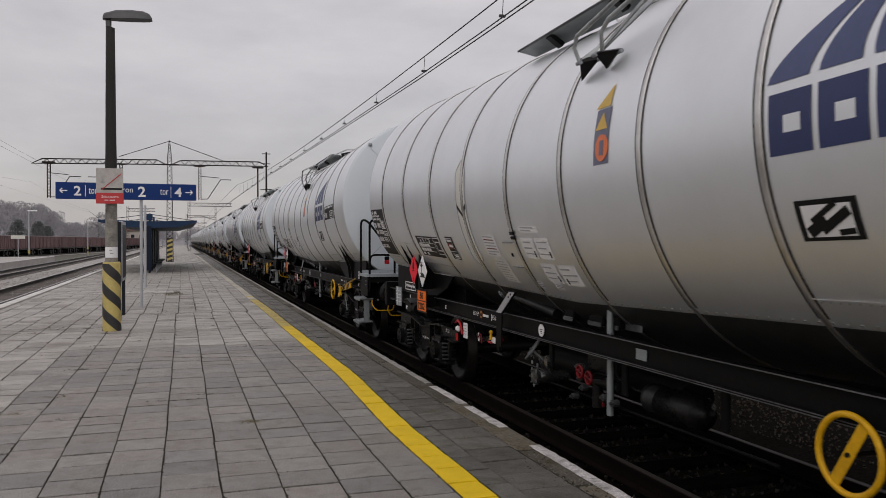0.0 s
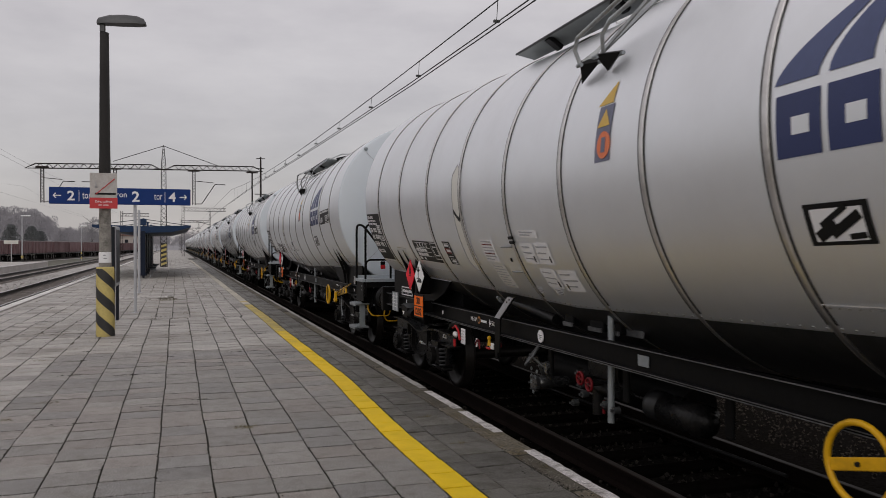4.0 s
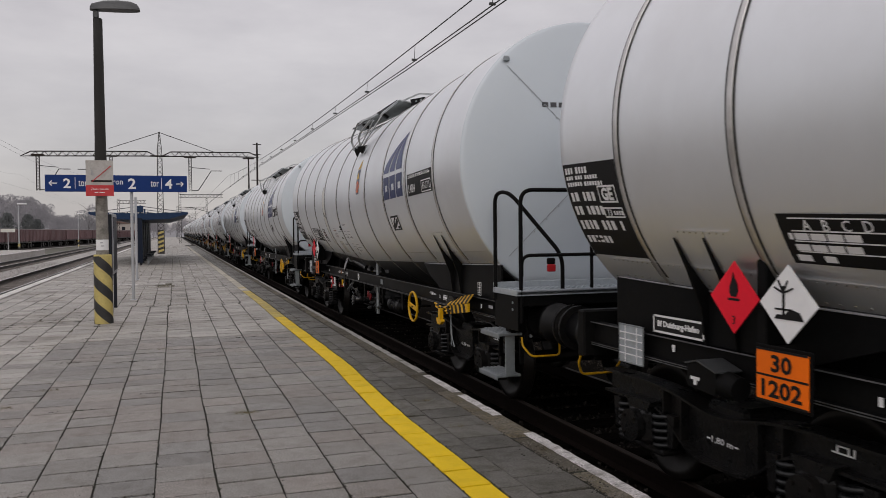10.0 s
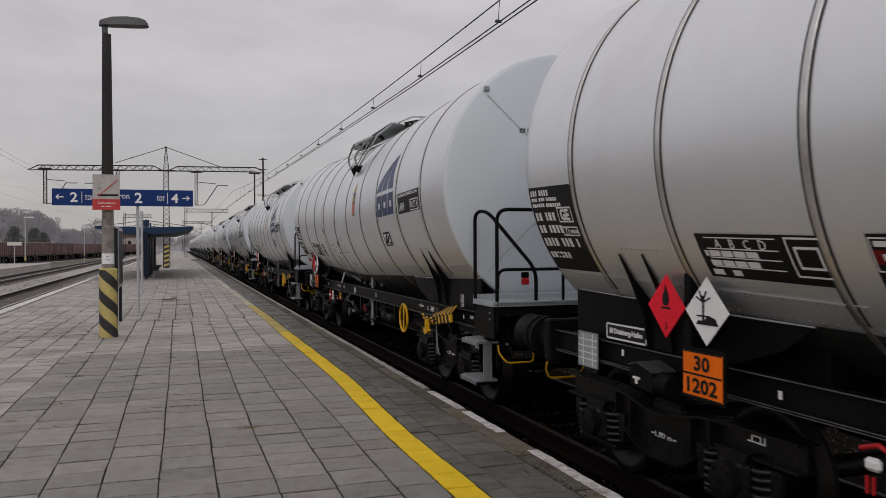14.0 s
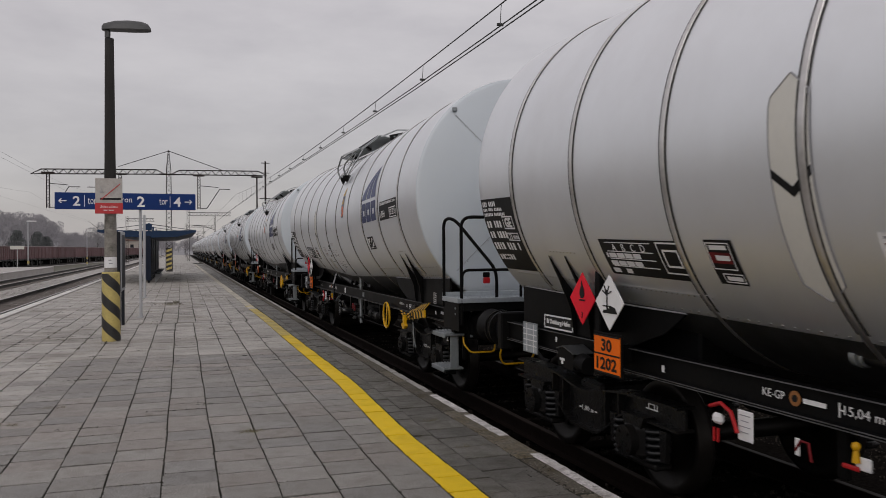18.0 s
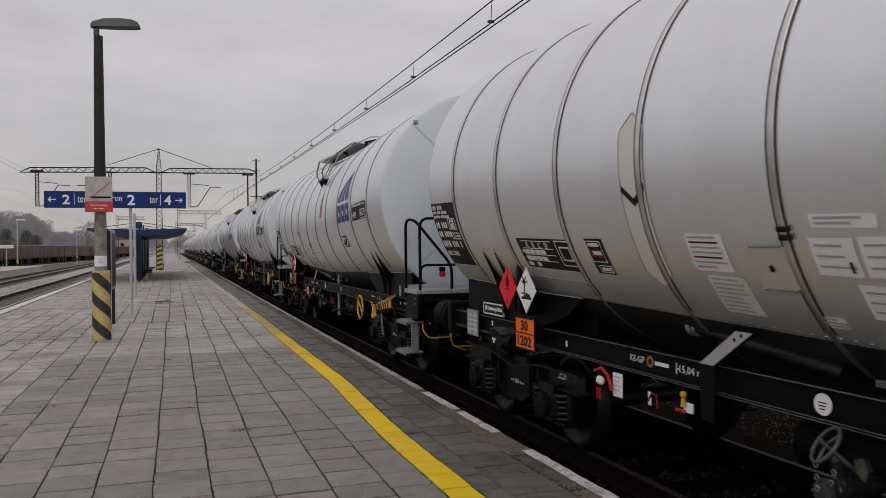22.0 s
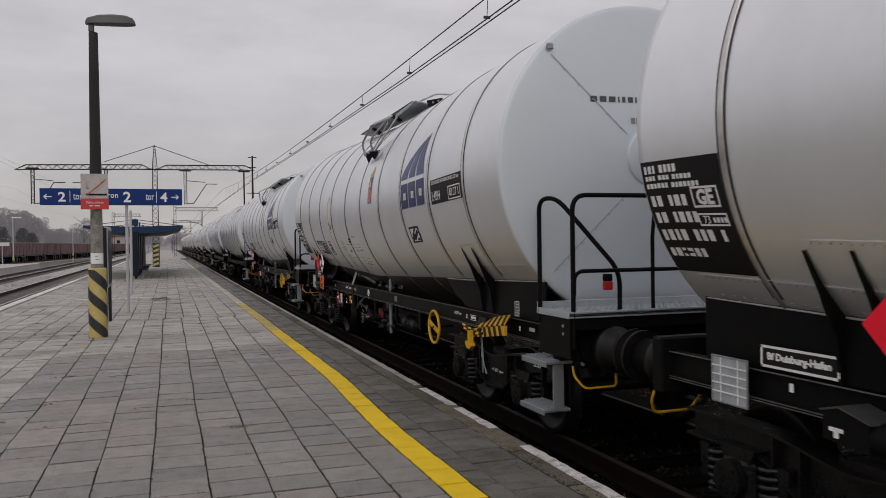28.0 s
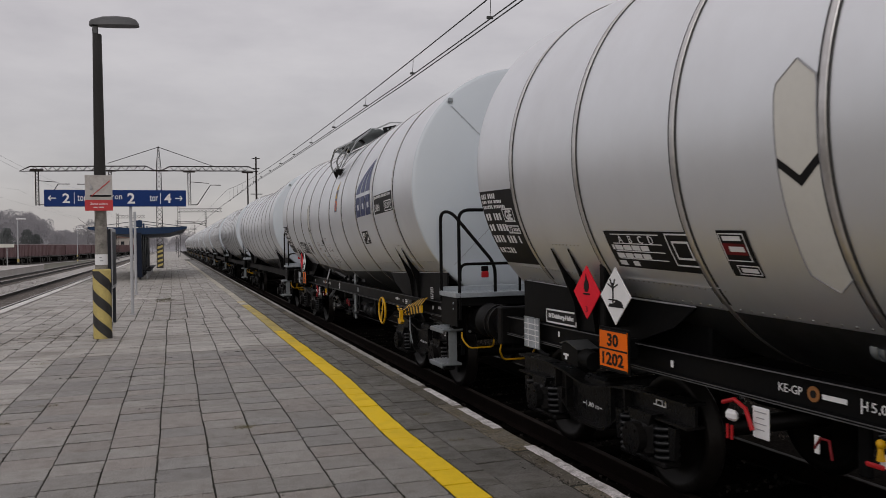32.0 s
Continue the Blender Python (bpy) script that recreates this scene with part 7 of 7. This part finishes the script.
def small_lamp(x, y):
    m = thing("platform_lamp", None, None, "slim lamp post with a striped foot beside the open tracks", "street lamp", "lamps of the second platform", at=Matrix.Translation((x, y, 0)))
    g = Geo()
    g.rod((0, 0, -1.08), (0, 0, 5.4), 0.085, 0.06, 10)
    part("shaft", g, GREYPAINT, m)
    g = Geo()
    g.box((0.40, 0, 5.45), (1.1, 0.26, 0.16), 0.05)
    part("lamp_head", g, WHITE, m)
    for k in range(3):
        g = Geo()
        g.rod((0, 0, -0.75 + k * 0.45), (0, 0, -0.42 + k * 0.45), 0.14, seg=10)
        part("stripe", g, STRIPEK if k % 2 else STRIPEY, m)


small_lamp(-18.2, 111)
small_lamp(-17.0, 165)
small_lamp(-15.5, 230)
s = thing("platform_sign", None, None, "small pale board on a thin post beyond the open tracks", "sign", at=Matrix.Translation((-18.2, 104, -1.08)))
g = Geo()
g.box((0, 0, 3.2), (1.5, 0.05, 0.4), 0.01)
part("board", g, PALE, s)
g = Geo()
g.box((0, 0.06, 1.6), (0.07, 0.07, 3.2), 0)
part("post", g, GREYPAINT, s)


def gondola():
    w = thing("gondola_wagon", None, None, "standing red-brown open freight wagon with ribbed steel sides", "freight wagon", "standing freight wagons", at=Matrix.Translation((-20.5, 60, RAIL_Z)))
    for sx in (-1, 1):
        g = Geo()
        g.box((sx * 1.4, 0, 2.25), (0.06, 13.0, 2.0), 0.01)
        side_ = part("side_wall", g, GONDOLA, w)
        for k in range(14):
            g = Geo()
            g.box((sx * 1.45, -6.3 + k * 0.97, 2.2), (0.09, 0.10, 2.05), 0.01)
            part("stanchion", g, GONDOLA, side_)
        g = Geo()
        g.box((sx * 1.44, 0, 3.28), (0.16, 13.1, 0.12), 0.02)
        part("top_rail", g, GONDOLATOP, side_)
    for sy in (-1, 1):
        g = Geo()
        g.box((0, sy * 6.5, 2.25), (2.8, 0.08, 2.0), 0.01)
        part("end_wall", g, GONDOLA, w)
    g = Geo()
    g.box((0, 0, 1.12), (2.6, 13.2, 0.25), 0.02)
    part("underframe", g, DARK, w)
    for y in (-5.3, -3.5, 3.5, 5.3):
        g = Geo()
        g.rod((-0.82, y, 0.46), (0.82, y, 0.46), 0.46, seg=20)
        part("wheelset", g, DARK, w)
        g = Geo()
        g.box((1.02, y, 0.5), (0.2, 0.6, 0.4), 0.05)
        part("axle_box", g, DARK, w)
    for sx in (-0.87, 0.87):
        for sy in (-1, 1):
            g = Geo()
            g.rod((sx, sy * 6.6, 1.04), (sx, sy * 7.0, 1.04), 0.2, seg=12)
            part("buffer", g, DARK, w)
    return w


gon = gondola()
SIDING = Matrix.Translation((-32.0, 77.0, -0.78)) @ Matrix.Rotation(radians(-5.2), 4, "Z")
gon.matrix_basis = SIDING
for k in range(1, 17):
    copy_thing(gon, SIDING @ Matrix.Translation((0, 14.04 * k, 0)))
siding = track(0, -20, 260, "siding track under the standing freight wagons")
siding.matrix_basis = SIDING


# ---- distance: wooded hills, houses ----
def hill_height(d, a):
    """The rise of the valley side at a distance and bearing; low beyond the platform's end."""
    fall = min(1.15, max(0.14, 1.0 - (a + 0.23) * 4.6))
    uneven = 1.0 + 0.22 * math.sin(a * 31.0 + 1.0) + 0.10 * math.sin(a * 77.0)
    return max(0.0, d - 330) * 0.058 * fall * uneven


def hills():
    g = Geo()
    cols, rows = 90, 10
    vs, fs = [], []
    for i in range(cols + 1):
        a = -0.62 + 1.2 * i / cols
        for j in range(rows + 1):
            d = 330 + 45 * j
            vs.append((d * math.sin(a), d * math.cos(a), hill_height(d, a) - 1.07))
    for i in range(cols):
        for j in range(rows):
            k = i * (rows + 1) + j
            fs.append((k, k + rows + 1, k + rows + 2, k + 1))
    g.add(vs, fs, True)
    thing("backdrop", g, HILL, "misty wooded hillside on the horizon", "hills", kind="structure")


hills()


def twig_crown(g, c, w, h, n, r, size):
    """An uneven crown of many small leaf-like flakes."""
    for _ in range(n):
        a, b = r.uniform(0, math.tau), r.random()
        rr = (r.random() ** 0.45) * w * (0.55 + 0.45 * math.sin(math.pi * min(1, b * 0.9 + 0.12)))
        p = Vector(c) + Vector((rr * math.cos(a), rr * math.sin(a), h * b))
        u = Vector((r.uniform(-0.5, 0.5), r.uniform(-0.5, 0.5), 1.0)).normalized() * size * r.uniform(0.5, 1.3)
        b2 = r.uniform(0, math.tau)
        v = Vector((math.cos(b2), math.sin(b2), 0)) * size * 0.5 * r.uniform(0.5, 1.2)
        g.add([p - u, p + v, p + u, p - v], [(0, 1, 2, 3)])


def tree(x, y, h, kind, seed):
    r = random.Random(seed)
    if kind == "pine":
        t = thing("conifer", None, None, "dark spruce on the hillside behind the freight wagons", "tree", "trees behind the tracks", at=Matrix.Translation((x, y, -1.08)))
    else:
        t = thing("bare_tree", None, None, "bare winter tree behind the freight wagons, greyed by painted haze", "tree", "trees behind the tracks", at=Matrix.Translation((x, y, -1.08)))
    g = Geo()
    g.rod((0, 0, 0), (r.uniform(-0.3, 0.3), 0, h * 0.9), h * 0.018, h * 0.004, 7)
    for k in range(7):
        z = h * (0.3 + 0.08 * k)
        a = r.uniform(0, math.tau)
        ln = h * r.uniform(0.16, 0.30)
        g.rod((0, 0, z), (ln * math.cos(a), ln * math.sin(a), z + ln * 0.8), h * 0.007, h * 0.002, 5)
    part("trunk", g, BARK, t)
    c = Geo()
    if kind == "pine":
        for k in range(10):
            z = h * (0.12 + 0.085 * k)
            twig_crown(c, (0, 0, z), h * 0.52 * (1.02 - k / 11) ** 0.7, h * 0.15, 170, r, h * 0.035)
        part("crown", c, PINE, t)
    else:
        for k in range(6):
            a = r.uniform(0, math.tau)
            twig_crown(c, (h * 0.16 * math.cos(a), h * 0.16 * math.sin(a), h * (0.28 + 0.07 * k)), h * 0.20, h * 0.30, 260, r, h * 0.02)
        part("crown", c, HAZETWIG, t)
    return t


rt = random.Random(21)
for k, (x, y) in enumerate(((-52.6, 300), (-46.5, 301), (-44.0, 304), (-66, 310))):
    tree(x, y, (9.5, 9.0, 7.5, 6.0)[k], "pine", 40 + k)
for k, (x, y) in enumerate(((-74, 322), (-64, 315), (-30, 326), (-68, 326))):
    tree(x, y, rt.uniform(12, 16), "bare", 60 + k)


def far_woods():
    """Bare winter woods on the valley side: trunks and masses of fine twigs."""
    g = Geo()
    for _ in range(420):
        a = -0.34 + 0.50 * rt.random() ** 1.35
        d = rt.uniform(345, 720)
        h = rt.uniform(10, 18) * (1.0 if a < -0.13 else 0.62)
        base = Vector((d * math.sin(a), d * math.cos(a), hill_height(d, a) - 1.2))
        g.rod(base, base + Vector((0, 0, h * 0.6)), 0.22, 0.08, 4, False, False)
        for k in range(4):
            o = Vector((rt.uniform(-0.2, 0.2) * h, rt.uniform(-0.2, 0.2) * h, h * (0.16 + 0.14 * k)))
            twig_crown(g, base + o, h * 0.24, h * 0.32, 120, rt, h * 0.032)
    tagged(new("far_woods", g.mesh("far_woods", HAZETWIG)), "bare winter woods on the misty hillside, haze painted into their grey", "woods", kind="stuff")


far_woods()

HOUSEWALL = material("pale_house_render", (0.42, 0.38, 0.35), 0.85, 0.0, 0.1, 4.0, 0.1)
HOUSEROOF = material("brown_roof_tiles", (0.17, 0.11, 0.095), 0.85, 0.0, 0.15, 6.0, 0.2)


def house(x, y, w, d, h, rot):
    b = thing("house", None, None, "distant pale house with a pitched brown roof", "house", "distant houses", at=Matrix.Translation((x, y, -1.08)) @ Matrix.Rotation(rot, 4, "Z"))
    g = Geo()
    g.box((0, 0, h / 2), (w, d, h))
    wl = part("wall", g, HOUSEWALL, b)
    g = Geo()
    g.prism([(-w / 2 - 0.4, h), (w / 2 + 0.4, h), (0, h + w * 0.42)], "y", -d / 2 - 0.3, d / 2 + 0.3)
    part("roof", g, HOUSEROOF, b)
    for i in range(3):
        for j in range(2):
            g = Geo()
            g.box((-w * 0.3 + i * w * 0.3, -d / 2 - 0.02, h * (0.28 + 0.42 * j)), (1.1, 0.06, 1.3))
            part("window", g, HUTDARK, wl)


house(-14, 300, 9, 12, 6, 0.1)
house(-26, 380, 9, 12, 6, 0.3)

# tufts of dry grass in the joints
tg = Geo()
rg = random.Random(8)
for cx, cy, n, rad in ((0.61, 7.62, 110, 0.12), (-1.35, 9.5, 40, 0.15), (-1.6, 8.7, 40, 0.12), (-0.3, 26.2, 260, 0.5), (-2.2, 25.0, 120, 0.5), (-0.2, 19.6, 120, 0.5), (0.5, 21.0, 80, 0.4), (-0.9, 23.5, 120, 0.5), (2.3, 6.4, 40, 0.10), (2.33, 7.5, 30, 0.10), (-0.2, 12.2, 30, 0.2), (-1.9, 13.0, 40, 0.2)):
    for _ in range(n):
        a, q = rg.uniform(0, math.tau), rad * rg.random() ** 0.7
        x, y = cx + q * math.cos(a), cy + q * math.sin(a) * 0.5
        ln = rg.uniform(0.02, 0.07)
        dx, dy = rg.uniform(-1, 1) * ln, rg.uniform(-1, 1) * ln
        tg.add([(x - 0.003, y, 0.0), (x + 0.003, y, 0.0), (x + dx, y + dy, ln * rg.uniform(0.2, 0.7))], [(0, 1, 2)])
tagged(new("grass_tufts", tg.mesh("grass_tufts", GRASS)), "dry grass tufts growing in the paving joints", "grass", kind="stuff")

pave()
# ---- the train ----
first = tank_wagon()
plain = tank_wagon(False)
train = [first] + [copy_thing(first, Matrix()) for _ in range(8)] + [plain] + [copy_thing(plain, Matrix()) for _ in range(11)]

# the hand brake wheels were left at different turns
for wagon, turn in zip(train, (2.1, 2.9, 1.62, 0.15, 1.6, 1.82, 0.54, 0.3, 2.0)):
    for wheel in [c for c in wagon.children if c.name.startswith("handwheel")]:
        mid = Matrix.Translation((-1.22, -3.16, 0.87))
        wheel.matrix_basis = mid @ Matrix.Rotation(turn, 4, "X") @ mid.inverted()

# the stickers were put on a little apart from wagon to wagon
for wagon, dy, turn in zip(train, (-0.04, 0, 0, 0, 0, 0, 0, 0.09), (-1.6, 0, 0, 0, -2.7, 0, 0, 0)):
    for field in wagon.children:
        if field.name.startswith("dip_mark"):
            field.matrix_basis = Matrix.Translation((0, dy, 0))
        if field.name.startswith("warning_sticker"):
            mid = Matrix.Translation((0, 0, axis(-1.22)))
            field.matrix_basis = mid @ Matrix.Rotation(radians(turn), 4, "Y") @ mid.inverted()

# ---- what moves ----


def place_at(t, n):
    """The middle of wagon n along the track at a whole second."""
    return 6.81 + n * PITCH - TRAVEL[t]


def travelled(t):
    """The way rolled by t seconds, between the whole seconds too."""
    i = min(31, int(t))
    p = [TRAVEL[max(0, min(32, k))] for k in (i - 1, i, i + 1, i + 2)]
    u = t - i
    return 0.5 * (2 * p[1] + (p[2] - p[0]) * u + (2 * p[0] - 5 * p[1] + 4 * p[2] - p[3]) * u * u + (3 * p[1] - p[0] - 3 * p[2] + p[3]) * u ** 3)


def motions():
    for n, wagon in enumerate(train):
        walk(wagon, [(t, pose(TRACK_X, place_at(t, n), RAIL_Z)) for t in range(33)])
        if n > 8:
            continue
        for ax in [c for c in wagon.children if c.name.startswith("wheelset")]:
            y = ax.matrix_basis.translation.y
            walk(ax, [(k / 6, pose(0, y, 0.46, math.degrees(travelled(k / 6) / 0.46))) for k in range(193)])


motions()
